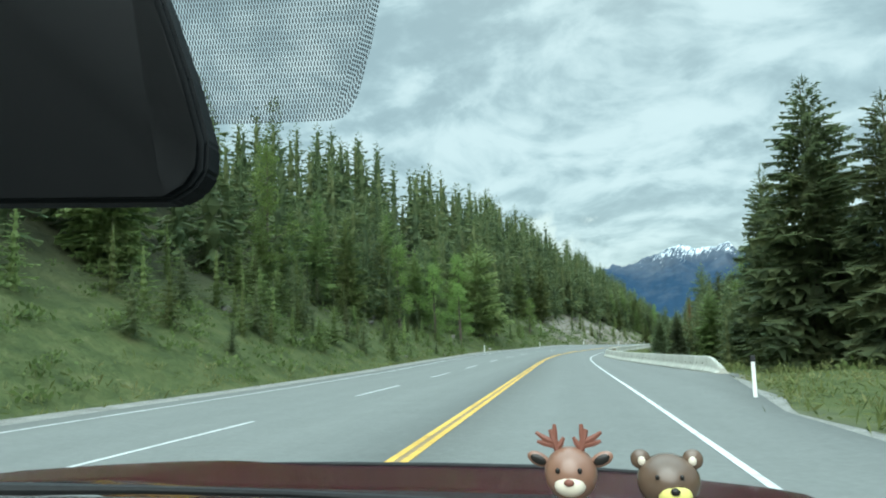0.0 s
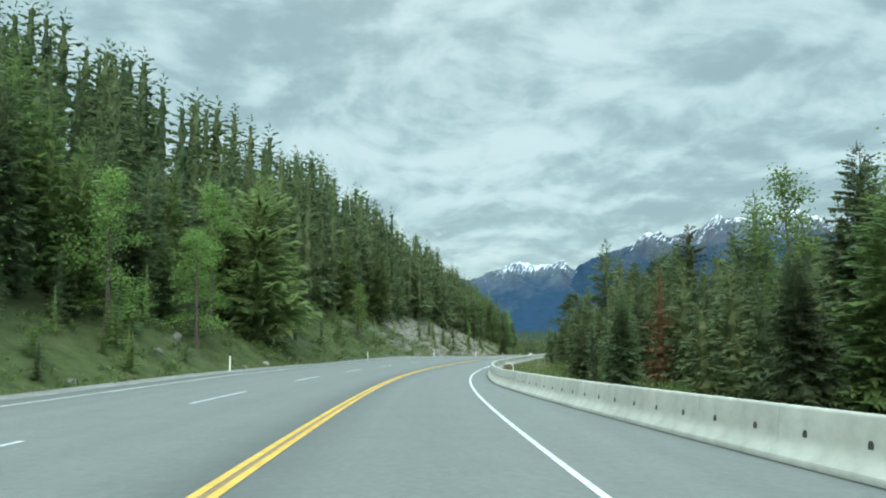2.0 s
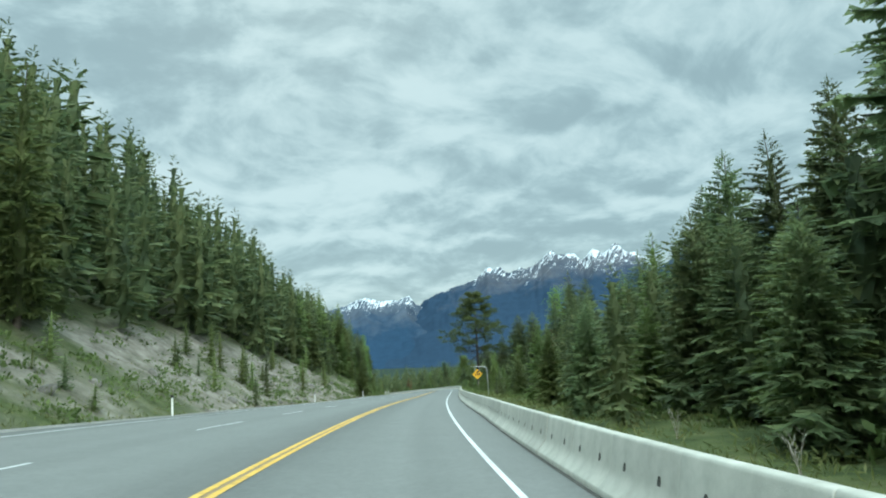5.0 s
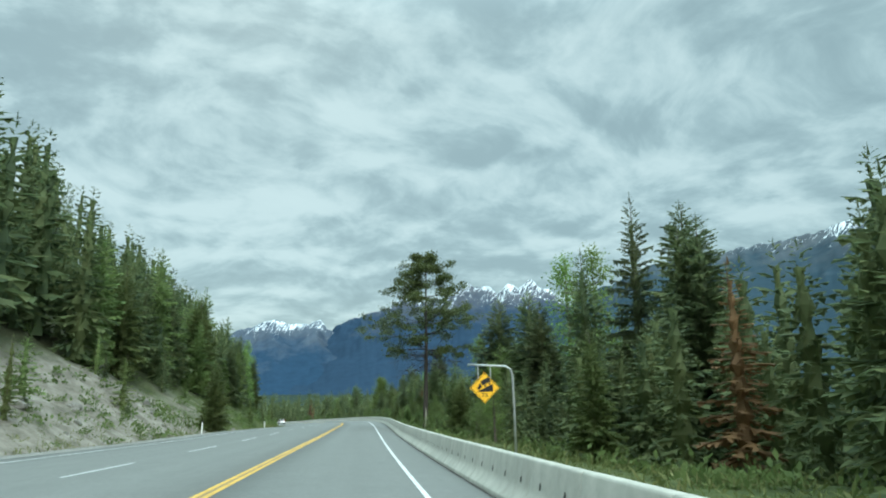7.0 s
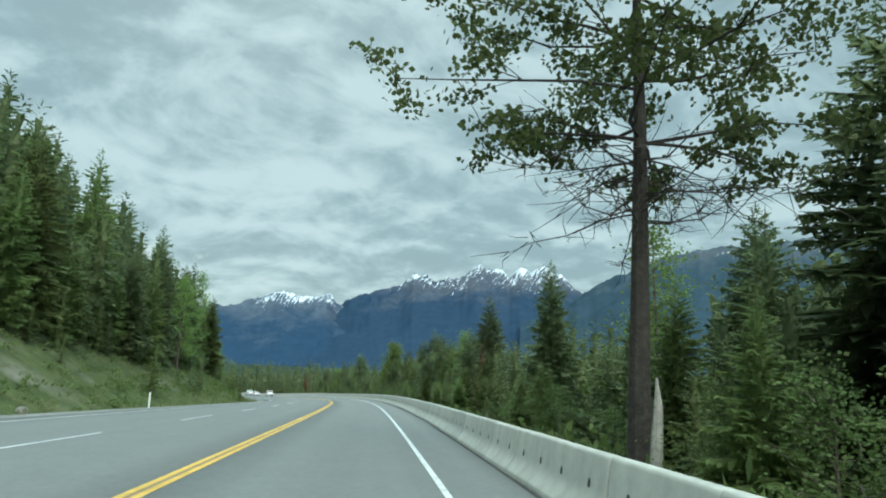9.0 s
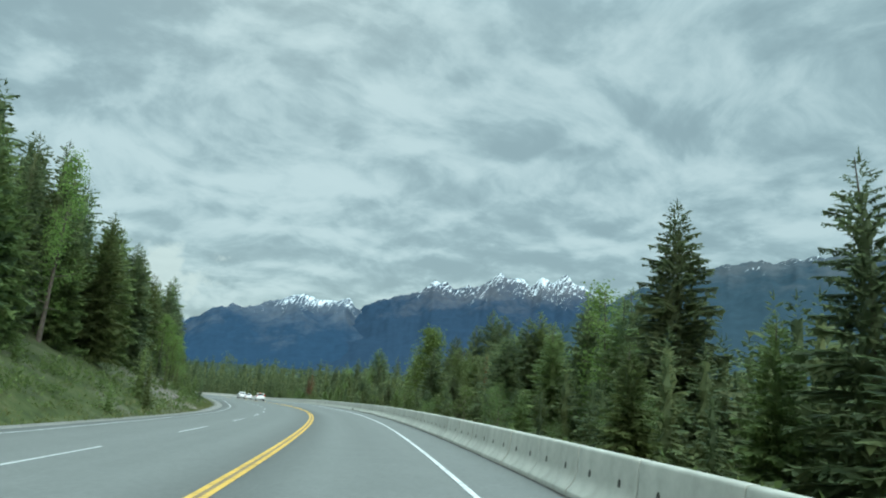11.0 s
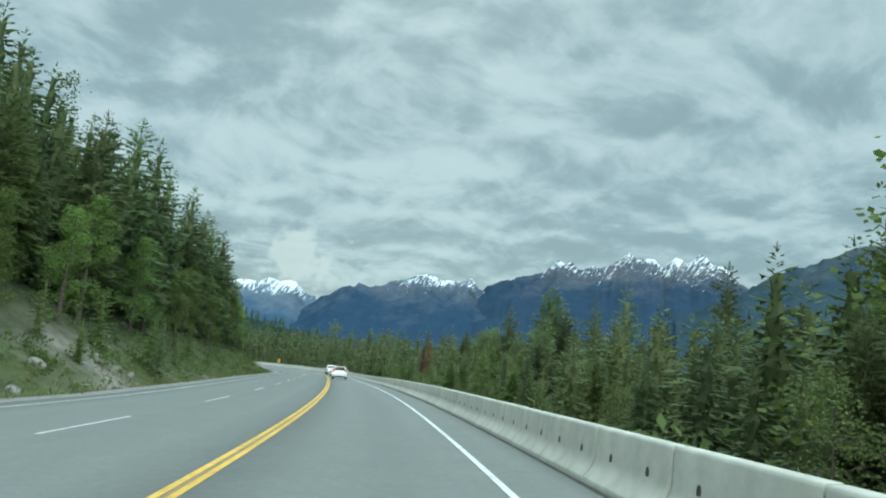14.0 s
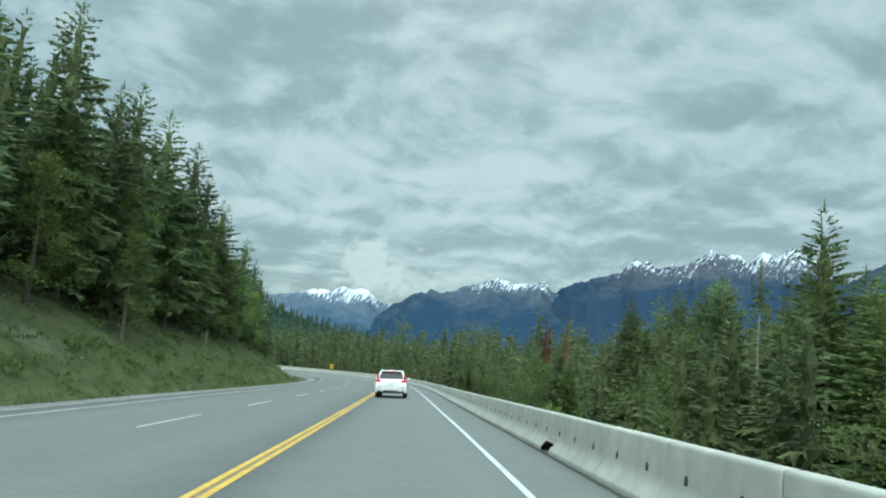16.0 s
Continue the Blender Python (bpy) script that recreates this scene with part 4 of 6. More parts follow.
def broadleaf(name, label, group, leaf, bark, seed, H=12.0, base=0.3, rad=2.4, limbs=26, twigs=5, leaves=16, size=0.24, r=0.16, lift_=0.55, spread=0.28, shape=0.6, lean=0.0, bare=0, flat=1.0, profile=None, tiers=0):
    """Trunk, limbs that fork into twigs, and leaves in clumps round the twigs."""
    rng = np.random.default_rng(seed)
    t = thing(name, Matrix(), label, "tree", group)
    bm = bmesh.new()
    tube(bm, [(lean * k * k / 36, 0.04 * math.sin(k * 1.7) * H * 0.05, -0.6 + (H * 0.97 + 0.6) * k / 6) for k in range(7)], [r * (1 - 0.92 * k / 6) * (1.3 if k == 0 else 1) for k in range(7)], 9)
    tips = []
    for k in range(limbs + bare):
        dead = k >= limbs
        f = (k + 0.5) / limbs if not dead else rng.uniform(-0.16, 0.02)
        z = H * (base + (0.97 - base) * f)
        L = rad * ((1 - max(f, 0)) ** shape * 0.92 + 0.10) * rng.uniform(0.7, 1.15) * (rng.uniform(0.4, 0.75) if dead else 1)
        az = rng.uniform(0, 6.28) if not dead else k * 2.3
        if profile and not dead:
            f = (int(k * tiers / limbs) + 0.5 + rng.uniform(-0.2, 0.2)) / tiers
            z = H * (base + (0.97 - base) * f)
            L = float(np.interp(f, *profile)) * rng.uniform(0.72, 1.08)
            az = k * 2.4 + rng.uniform(-0.4, 0.4)
        up_ = lift_ * (0.4 + 0.9 * max(f, 0)) * rng.uniform(0.5, 1.3)
        if profile and not dead:
            up_ -= 0.10 * max(0.0, 0.6 - f)
        pts, p = [], np.array([lean * (z / H) ** 2, 0, z])
        d = np.array([math.cos(az), math.sin(az), up_ if not dead else rng.uniform(-0.25, 0.15)])
        for j in range(5):
            pts.append(p.copy())
            p = p + d / np.linalg.norm(d) * L / 4
            d = d + rng.normal(0, 0.30 if dead else 0.16, 3) + np.array([0, 0, 0.05])
        tube(bm, pts, [r * (0.09 if dead else 0.20 if profile else 0.30) * (1 - max(f, 0) * 0.6) * (1 - 0.2 * j) for j in range(5)], 5, False)
        for w in range(twigs * (2 if dead else 1)):
            j = rng.integers(2 if profile and not dead else 1, 5)
            q = pts[j] + rng.normal(0, 0.05, 3)
            e = q + rng.normal(0, 1, 3) * np.array([1, 1, 0.6]) * L * 0.17 + d / np.linalg.norm(d) * L * 0.10
            tube(bm, [tuple(q), tuple((q + e) / 2 + rng.normal(0, 0.04, 3)), tuple(e)], [0.014, 0.009, 0.004], 3, False)
            if not dead:
                tips.extend([e, (q * 0.35 + e * 0.65)])
        if not dead:
            tips.append(pts[-1])
    part("trunk", bm, bark, t)
    V, F = leafy_arrays(rng, tips, leaves, size, spread, flat)
    mesh_of("crown", V, F, leaf, False, t)
    return t


# ---- the woods ----
NEAR_LEFT, NEAR_RIGHT = "trees on the hillside", "trees below the road"
KINDS = {
    "spruce": [
        conifer("spruce", "tall dark green spruce on the forest slope", NEAR_LEFT, SPRUCE, 11, 14, 0.03, 2.35, 230, 0.30, jag=0.38, power=0.64, fine=6),
        conifer("spruce", "tall dark green spruce on the forest slope", NEAR_LEFT, SPRUCE, 12, 14, 0.04, 2.1, 240, 0.42, 1.0, jag=0.45, power=0.58, fine=6),
        conifer("spruce", "tall dark green spruce on the forest slope", NEAR_LEFT, SPRUCE, 18, 14, 0.05, 2.2, 220, 0.5, 1.0, jag=0.5, power=0.70, fine=6),
    ],
    "near_spruce": [
        conifer("spruce", "tall dark green spruce on the forest slope", NEAR_RIGHT, SPRUCE, 31, 14, 0.03, 2.35, 400, 0.34, 0.9, jag=0.34, power=0.64, fine=11, wide=0.75),
        conifer("spruce", "tall dark green spruce on the forest slope", NEAR_RIGHT, SPRUCE, 32, 14, 0.05, 2.15, 380, 0.44, 1.0, jag=0.40, power=0.60, fine=11, wide=0.75),
        conifer("spruce", "tall dark green spruce on the forest slope", NEAR_RIGHT, SPRUCE, 38, 14, 0.04, 2.1, 290, 0.26, 0.8, jag=0.55, power=0.70, fine=11, wide=0.75),
    ],
    "near_fir": [
        conifer("fir", "bright green fir with dense drooping branches", NEAR_RIGHT, FIR, 33, 14, 0.03, 2.5, 320, 0.26, jag=0.42, power=0.66, fine=11, wide=0.75),
        conifer("fir", "bright green fir with dense drooping branches", NEAR_RIGHT, FIR, 34, 14, 0.03, 2.2, 300, 0.18, jag=0.52, power=0.72, fine=11, wide=0.75),
    ],
    "fir": [
        conifer("fir", "bright green fir with dense drooping branches", NEAR_LEFT, FIR, 13, 14, 0.03, 2.5, 220, 0.26, jag=0.4, power=0.66, fine=6),
        conifer("fir", "bright green fir with dense drooping branches", NEAR_LEFT, FIR, 14, 14, 0.05, 2.2, 210, 0.22, jag=0.48, power=0.62, fine=6),
    ],
    "pine": [
        conifer("pine", "slender lodgepole pine with a bare lower trunk", NEAR_LEFT, PINE, 15, 14, 0.28, 1.7, 150, 0.12, 0.6, stubs=18, jag=0.55, power=0.5, fine=6, wide=1.2),
        conifer("pine", "slender lodgepole pine with a bare lower trunk", NEAR_LEFT, PINE, 16, 14, 0.2, 1.6, 160, 0.18, 0.6, stubs=22, jag=0.55, power=0.55, fine=6, wide=1.2),
    ],
    "larch": [conifer("larch", "large pale green larch with loose spreading branches", NEAR_LEFT, LARCH, 44, 14, 0.04, 3.6, 230, -0.05, 0.35, jag=0.6, power=0.62, fine=11, wide=0.55, core=0.12, rise=0.8)],
    "sapling": [conifer("young_spruce", "small young spruce on the grassy bank", NEAR_LEFT, FIR, 17, 4, 0.02, 1.05, 80, 0.12, 0.5, r=0.05, fine=4), conifer("young_spruce", "small young spruce on the grassy bank", NEAR_LEFT, SPRUCE, 19, 4, 0.02, 0.85, 85, 0.2, 0.6, r=0.05, fine=4), conifer("young_spruce", "small young spruce on the grassy bank", NEAR_LEFT, FIR, 20, 4, 0.02, 0.75, 70, 0.05, 0.5, jag=0.5, r=0.05, fine=4)],
    "aspen": [broadleaf("aspen", "light green young aspen among the conifers", NEAR_LEFT, ASPEN, BARK, 21, 12, 0.10, 2.1, 32, 4, 17, 0.135), broadleaf("aspen", "light green young aspen among the conifers", NEAR_LEFT, ASPEN, BARK, 22, 12, 0.15, 1.8, 30, 4, 17, 0.13)],
    "poplar": [broadleaf("poplar", "broad leafy light green poplar behind the barrier", NEAR_RIGHT, ASPEN, BARK, 27, 12, 0.10, 2.9, 46, 6, 16, 0.17, spread=0.34, shape=0.95)],
    "bush": [broadleaf("bush", "low leafy green bush behind the concrete barrier", "bushes behind the barrier", SHRUB, BARK, 25, 3, 0.06, 1.25, 14, 3, 26, 0.062, r=0.04, spread=0.2), broadleaf("bush", "low leafy green bush behind the concrete barrier", "bushes behind the barrier", SHRUB, BARK, 26, 3, 0.06, 1.1, 14, 3, 26, 0.062, r=0.04, spread=0.2)],
    "rusty": [conifer("dying_spruce", "conifer with a reddish windscreen reflection put into its needle colour", NEAR_RIGHT, REDGLARE, 23, 14, 0.1, 1.6, 150, 0.3, jag=0.5)],
    "snag": [conifer("dead_spruce", "bare grey dead conifer trunk with broken twigs", NEAR_RIGHT, PINE, 24, 14, 0.80, 0.7, 30, 0.3, bark=PALEBARK, stubs=70, r=0.12)],
}
HEIGHT = {"bush": 3.0, "poplar": 12.0, "larch": 14.0, "near_spruce": 14.0, "near_fir": 14.0, "spruce": 14.0, "fir": 14.0, "pine": 14.0, "sapling": 4.0, "aspen": 12.0, "rusty": 14.0, "snag": 14.0}
used = {}
wood_rng = np.random.default_rng(5)


def plant(kind, s, d, top=None, height=None, girth=1.0, group=NEAR_RIGHT, label=None):
    """A tree at s, d; top: height of its tip over the asphalt, or its own height."""
    if kind in ("spruce", "fir") and -18.5 < d < 24:
        kind = "near_" + kind
    P = on_road(s, d)
    z, _, _ = ground_height(P[:1], P[1:2])
    z = float(z[0]) - 0.05
    H = height if height else max(2.0, float(np.interp(s, RS, RZ)) + top - z)
    k = len(used.setdefault(kind, [])) % len(KINDS[kind])
    f = H / HEIGHT[kind]
    wide = girth * f ** 0.8 * wood_rng.uniform(0.88, 1.12)
    m = Matrix.Translation((P[0], P[1], z)) @ pose(0, 0, 0, wood_rng.uniform(-1.5, 1.5), wood_rng.uniform(-1.5, 1.5), wood_rng.uniform(0, 360)) @ Matrix.Diagonal((wide, wide, f, 1))
    proto = KINDS[kind][k]
    if len(used[kind]) < len(KINDS[kind]):
        proto.matrix_basis = m
        ob = proto
    else:
        ob = copy_thing(proto, m)
        ob.matrix_basis = m
    used[kind].append(ob)
    return tagged(ob, label or "", group=group)


# trees that stand out, one by one: kind, s, d, height of the tip over the road
for kind, s, d, top, girth in [
    ("spruce", 36, 15.0, 15.5, 1.15), ("spruce", 40, 17.5, 13.0, 1.0), ("spruce", 46.5, 15.4, 13.4, 1.05), ("spruce", 48.2, 16.4, 13.0, 1.0), ("spruce", 31, 16.5, 12.5, 1.1), ("spruce", 33, 20.0, 14.0, 1.1),
    ("fir", 52, 17, 8.2, 1.0), ("fir", 60, 19, 8.6, 1.0), ("spruce", 55, 20, 9.4, 1.0), ("aspen", 63, 20, 9.6, 1.0), ("fir", 56, 13.5, 5.6, 1.0), ("aspen", 45, 19, 12.4, 1.0), ("aspen", 73, 20, 10.0, 1.1), ("spruce", 67, 20, 9.8, 1.0), ("spruce", 78, 20, 10.4, 1.0), ("pine", 84, 18, 9.6, 1.0), ("spruce", 92, 19, 9.5, 1.0), ("spruce", 96, 20, 10.4, 1.0), ("spruce", 99, 19.5, 10.8, 1.0), ("fir", 103, 20, 10.6, 1.0), ("spruce", 110, 20.5, 11.8, 1.0), ("spruce", 113, 21, 11.2, 1.1),
    ("spruce", 119.5, 15.9, 14.7, 1.3), ("pine", 115, 17.4, 12.2, 1.1), ("spruce", 126, 20, 12.6, 1.0), ("snag", 112, 15.5, 9.0, 0.9), ("spruce", 130, 20, 12.9, 1.0), ("spruce", 135, 20, 12.6, 1.0), ("fir", 134, 22, 12.2, 1.0), ("spruce", 140, 20, 13.4, 0.95), ("spruce", 145, 21, 12.9, 0.9), ("fir", 150, 19, 11.2, 1.0), ("spruce", 156, 20, 11.0, 1.0), ("fir", 162, 20, 10.3, 1.1), ("rusty", 168, 14, 6.0, 1.1), ("rusty", 160, 16, 6.8, 1.1),
    ("spruce", 207, 15.1, 11.8, 1.2), ("spruce", 203, 17.0, 11.7, 1.15), ("aspen", 206, 21.4, 15.3, 1.0), ("aspen", 201, 22.0, 14.6, 1.0), ("spruce", 188, 20, 15.4, 0.85), ("spruce", 180, 20, 11.4, 1.0), ("spruce", 184, 21, 13.5, 1.0), ("pine", 181, 19, 11.2, 1.0), ("spruce", 195, 19, 13.4, 1.0),
    ("spruce", 221, 10.5, 7.4, 0.85), ("spruce", 219, 19, 10.0, 1.0), ("fir", 225, 12, 6.0, 1.0), ("spruce", 250, 12, 7.4, 1.0), ("rusty", 240, 11, 5.0, 1.2), ("rusty", 310, 18, 7.8, 1.0), ("rusty", 296, 16, 6.2, 1.0),
    ("spruce", 269.6, 18.6, 13.6, 1.0), ("aspen", 276, 18, 9.6, 1.1), ("spruce", 281, 19, 9.9, 0.9), ("near_spruce", 304.5, 31.9, 15.7, 1.1), ("near_spruce", 317, 25, 14.4, 1.15), ("near_spruce", 314.5, 25, 13.4, 1.1), ("poplar", 319.8, 17.4, 11.2, 1.45), ("aspen", 321, 15.5, 6.4, 1.2), ("fir", 309.5, 17.5, 8.2, 1.3), ("fir", 305.5, 17.0, 7.6, 1.3), ("spruce", 308.5, 14.1, 7.9, 1.2), ("spruce", 313, 17.9, 9.9, 1.0), ("spruce", 317, 22, 12.1, 1.0), ("fir", 302, 17.0, 6.8, 1.2), ("fir", 298, 14, 6.2, 1.0), ("fir", 291, 19, 10.2, 1.0), ("fir", 312, 15, 6.0, 1.1), ("spruce", 302, 12, 3.0, 1.1), ("spruce", 296, 13, 4.2, 0.9),
    ("near_spruce", 374, 23.9, 13.0, 1.25), ("near_spruce", 377.5, 20, 10.7, 1.15), ("spruce", 370.5, 31, 14.0, 0.8), ("spruce", 362, 37, 15.5, 0.9), ("spruce", 366, 26, 11.0, 0.9), ("spruce", 400.5, 20, 9.3, 0.9), ("spruce", 384, 19, 8.4, 1.0), ("fir", 389, 20, 8.6, 1.0), ("fir", 371, 17, 6.0, 0.9), ("fir", 377, 18.5, 6.4, 0.95), ("spruce", 405, 24, 10.5, 0.9),
    ("snag", 382.5, 19.9, 8.8, 0.85), ("spruce", 379, 20.5, 8.3, 1.0), ("fir", 373.5, 17.6, 7.4, 1.0), ("spruce", 366.5, 20.5, 8.9, 1.0), ("fir", 362.5, 19.5, 8.0, 1.1), ("spruce", 360.5, 20.5, 8.6, 1.0), ("fir", 368, 15.5, 5.6, 1.2), ("fir", 365, 14.0, 4.4, 1.2), ("fir", 357, 17.5, 6.6, 1.2), ("spruce", 353, 16.0, 6.4, 1.2), ("aspen", 388, 21.0, 8.6, 0.85), ("spruce", 393, 20.5, 9.0, 1.0), ("fir", 386, 15.5, 5.8, 1.1), ("rusty", 76.5, 14, 6.2, 1.0), ("rusty", 416, 17, 9.0, 1.1), ("rusty", 402, 15, 6.8, 1.1), ("rusty", 409, 15, 7.6, 1.1),
    ("spruce", 290.5, 18, 9.5, 1.3), ("fir", 284, 17.5, 8.2, 1.3), ("spruce", 287, 22, 10.8, 1.3), ("fir", 294.5, 21.5, 9.8, 1.4), ("spruce", 286.5, 14.6, 7.4, 1.2), ("fir", 280, 16, 7.4, 1.3), ("spruce", 278, 21, 10.2, 1.3), ("fir", 299, 20, 9.0, 1.4), ("spruce", 274, 18, 8.6, 1.3), ("fir", 303.5, 22, 9.8, 1.4), ("rusty", 156, 11.5, 3.6, 1.2), ("rusty", 150, 12.5, 3.4, 1.1), ("rusty", 314, 15.5, 6.6, 1.0), ("spruce", 129, 13.2, 7.2, 1.0), ("fir", 120, 11.6, 4.6, 1.1), ("spruce", 125, 12.6, 6.0, 1.0), ("fir", 134, 12.6, 4.6, 1.1), ("fir", 113.5, 13.0, 4.4, 1.0), ("pine", 116, 13.6, 8.4, 1.0), ("fir", 109, 14.0, 6.4, 1.0), ("aspen", 222, 16, 9.6, 0.9), ("spruce", 214, 16, 8.2, 0.9), ("fir", 204, 14.5, 7.2, 1.1), ("spruce", 199.5, 17.5, 7.4, 1.1), ("spruce", 197, 16, 9.6, 1.0),
]:
    plant(kind, s, d, top=top, girth=girth * 1.15)
for kind, s, d, top, girth in [("spruce", 388.5, -19.5, 20.9, 1.0), ("spruce", 393.5, -19.0, 18.5, 1.0), ("spruce", 404.5, -19.5, 20.9, 1.0), ("spruce", 409, -19, 19.7, 1.0), ("spruce", 416, -19.5, 19.2, 1.0), ("spruce", 422.5, -19, 18.0, 1.0), ("spruce", 436, -19, 16.4, 1.0), ("spruce", 454, -18.5, 13.5, 1.0), ("spruce", 355.5, -19.0, 17.8, 1.0), ("spruce", 363.5, -19.0, 20.0, 1.0), ("spruce", 370.5, -19.2, 20.7, 1.0), ("spruce", 379, -20, 20.6, 1.0), ("spruce", 398, -20, 20.3, 1.0), ("spruce", 445, -18.8, 15.2, 1.0)]:
    plant(kind, s, d, top=top * 1.09, girth=girth * 1.3, group=NEAR_LEFT)
for s, d, h in [(72, -14.5, 9), (80, -13.8, 7.5), (86, -16, 11), (99, -14.6, 8), (64, -16, 9), (120, -15.5, 7), (346, -16, 7), (353, -17.5, 9), (361, -16.5, 8), (368, -17.5, 8.5), (376, -16.5, 7.5), (384, -17.5, 8), (392, -16, 7), (330, -17, 8), (338, -16, 6.5), (395, -18.3, 9.5), (399.5, -18.9, 10.5), (404, -17.9, 8.5), (409.5, -18.2, 10), (414, -17.8, 8.5), (420, -17.6, 9), (427, -17.2, 8), (434, -16.8, 7.5), (389, -18.8, 9.5)]:
    plant("aspen", s, d, height=h, girth=1.35, group=NEAR_LEFT, label="leafy light green young aspen low on the slope")
plant("larch", 92, -15.0, top=16.8, girth=1.15, group=NEAR_LEFT, label="large pale green larch at the foot of the slope")

plant("near_fir", 212, -11.2, top=6.4, girth=1.25, group=NEAR_LEFT, label="lone young fir at the foot of the bank")


def open_ground(s, d):
    """Whether a place is kept clear of large trees."""
    e = -d + LEFT_PAVED
    if d < 0:
        clear = np.interp(s, [0, 40, 60, 86, 95, 125, 148, 175, 205, 225, 260, 310, 330, 350, 372, 390, 418, 440, 600], [12, 11, 8.5, 6, 10, 10, 11.5, 14, 12, 9.5, 7, 9, 10, 10, 10.5, 10.5, 9.5, 7, 6])
        return e < clear
    return d < paved(s) + np.interp(s, [0, 28, 60, 85, 105, 122, 140, 165, 190, 250, 600], [8, 5.5, 3.8, 4.8, 5.4, 3.2, 3.4, 5.0, 2.8, 2.2, 2.2])


near_count = 0
FARTREES = []
spots = []
for side, s0, s1, d0, d1 in ((-1, 10, 470, -64, -10.5), (1, 18, 520, 7, 62)):
    s = s0
    while s < s1:
        d = d0
        while d < d1:
            spots.append((s + wood_rng.uniform(-1.9, 1.9), d + wood_rng.uniform(-1.9, 1.9)))
            d += 3.2 if side < 0 else 3.6
        s += 3.2 if side < 0 else 3.6
wood_rng.shuffle(spots)
near_budget = {-1: 105, 1: 65}


def closeness(p):
    s, d = p
    return abs(d)


for s, d in sorted(spots, key=closeness):
    side = -1 if d < 0 else 1
    e = -d + LEFT_PAVED if d < 0 else d - float(paved(s))
    if open_ground(s, d):
        continue
    if (abs(d) > 26 and wood_rng.random() < 0.55) or (d > 36 and wood_rng.random() < 0.82) or (d < -44 and wood_rng.random() < 0.3):
        continue
    inner = s > 430 and d < -30
    if inner:
        continue
    if side < 0:
        H = float(np.interp(e, [4, 12, 25, 45], [7.0, 12.5, 17.0, 18.5])) * wood_rng.uniform(0.55, 1.2) * float(np.interp(s, [20, 90, 105, 118, 200, 230], [0.88, 0.9, 1.0, 1.2, 1.2, 1.0]))
        top = None
    else:
        top = float(np.interp(d, [8, 14, 20, 30, 60], [3.0, 5.6, 8.6, 11.5, 15.0])) * wood_rng.uniform(0.6, 1.06)
        if 85 < s < 170:
            top += 1.8
        if s > 255:
            top *= 1.08 if 285 < s < 335 and d > 15 else 0.88
        H = None
    roll = wood_rng.random()
    kind = "spruce" if roll < 0.50 else "fir" if roll < 0.78 else "pine" if roll < 0.94 else "aspen"
    if e < 19 and roll > 0.30:
        kind = "aspen" if roll > (0.95 if side < 0 else 0.965) else "fir"
    if side > 0 and (80 < s < 178 or s > 240) and kind == "aspen":
        kind = "pine" if s < 178 else "fir"
    if near_budget[side] > 0 and (side < 0 and s > 25 or side > 0 and s > 24) and s < 430 and wood_rng.random() < 0.75:
        near_budget[side] -= 1
        plant(kind, s, d, top=top, height=H, group=NEAR_LEFT if side < 0 else NEAR_RIGHT)
    else:
        FARTREES.append((s, d, top, H, "fir" if kind == "aspen" and abs(d) < 34 else kind))

# leafy bushes between the barrier and the trees
for k in range(62):
    s = float(wood_rng.choice([wood_rng.uniform(186, 225), wood_rng.uniform(225, 300), wood_rng.uniform(295, 400)]))
    plant("bush", s, float(paved(s)) + wood_rng.uniform(2.4, 5.2), height=float(wood_rng.uniform(1.3, 2.6) if s < 230 else wood_rng.uniform(1.5, 3.4)), girth=1.15, group="bushes behind the barrier")
# young trees scattered on the open bank
for k in range(80):
    s = wood_rng.uniform(12, 82)
    e = wood_rng.uniform(5.0, 14.5)
    h = float(wood_rng.uniform(1.4, 3.2) + (e - 5) * wood_rng.uniform(0.05, 0.5))
    plant("sapling", s, LEFT_PAVED - e, height=h, girth=1.25, group=NEAR_LEFT)
for k in range(120):
    s = wood_rng.uniform(20, 400)
    e = wood_rng.uniform(3.4, 11)
    plant("sapling", s, LEFT_PAVED - e, height=float(wood_rng.uniform(1.2, 4.6)), group=NEAR_LEFT)
for k in range(10):
    s = wood_rng.uniform(95, 180)
    plant("sapling", s, float(paved(s)) + wood_rng.uniform(6, 10), height=float(wood_rng.uniform(1.0, 2.6)))


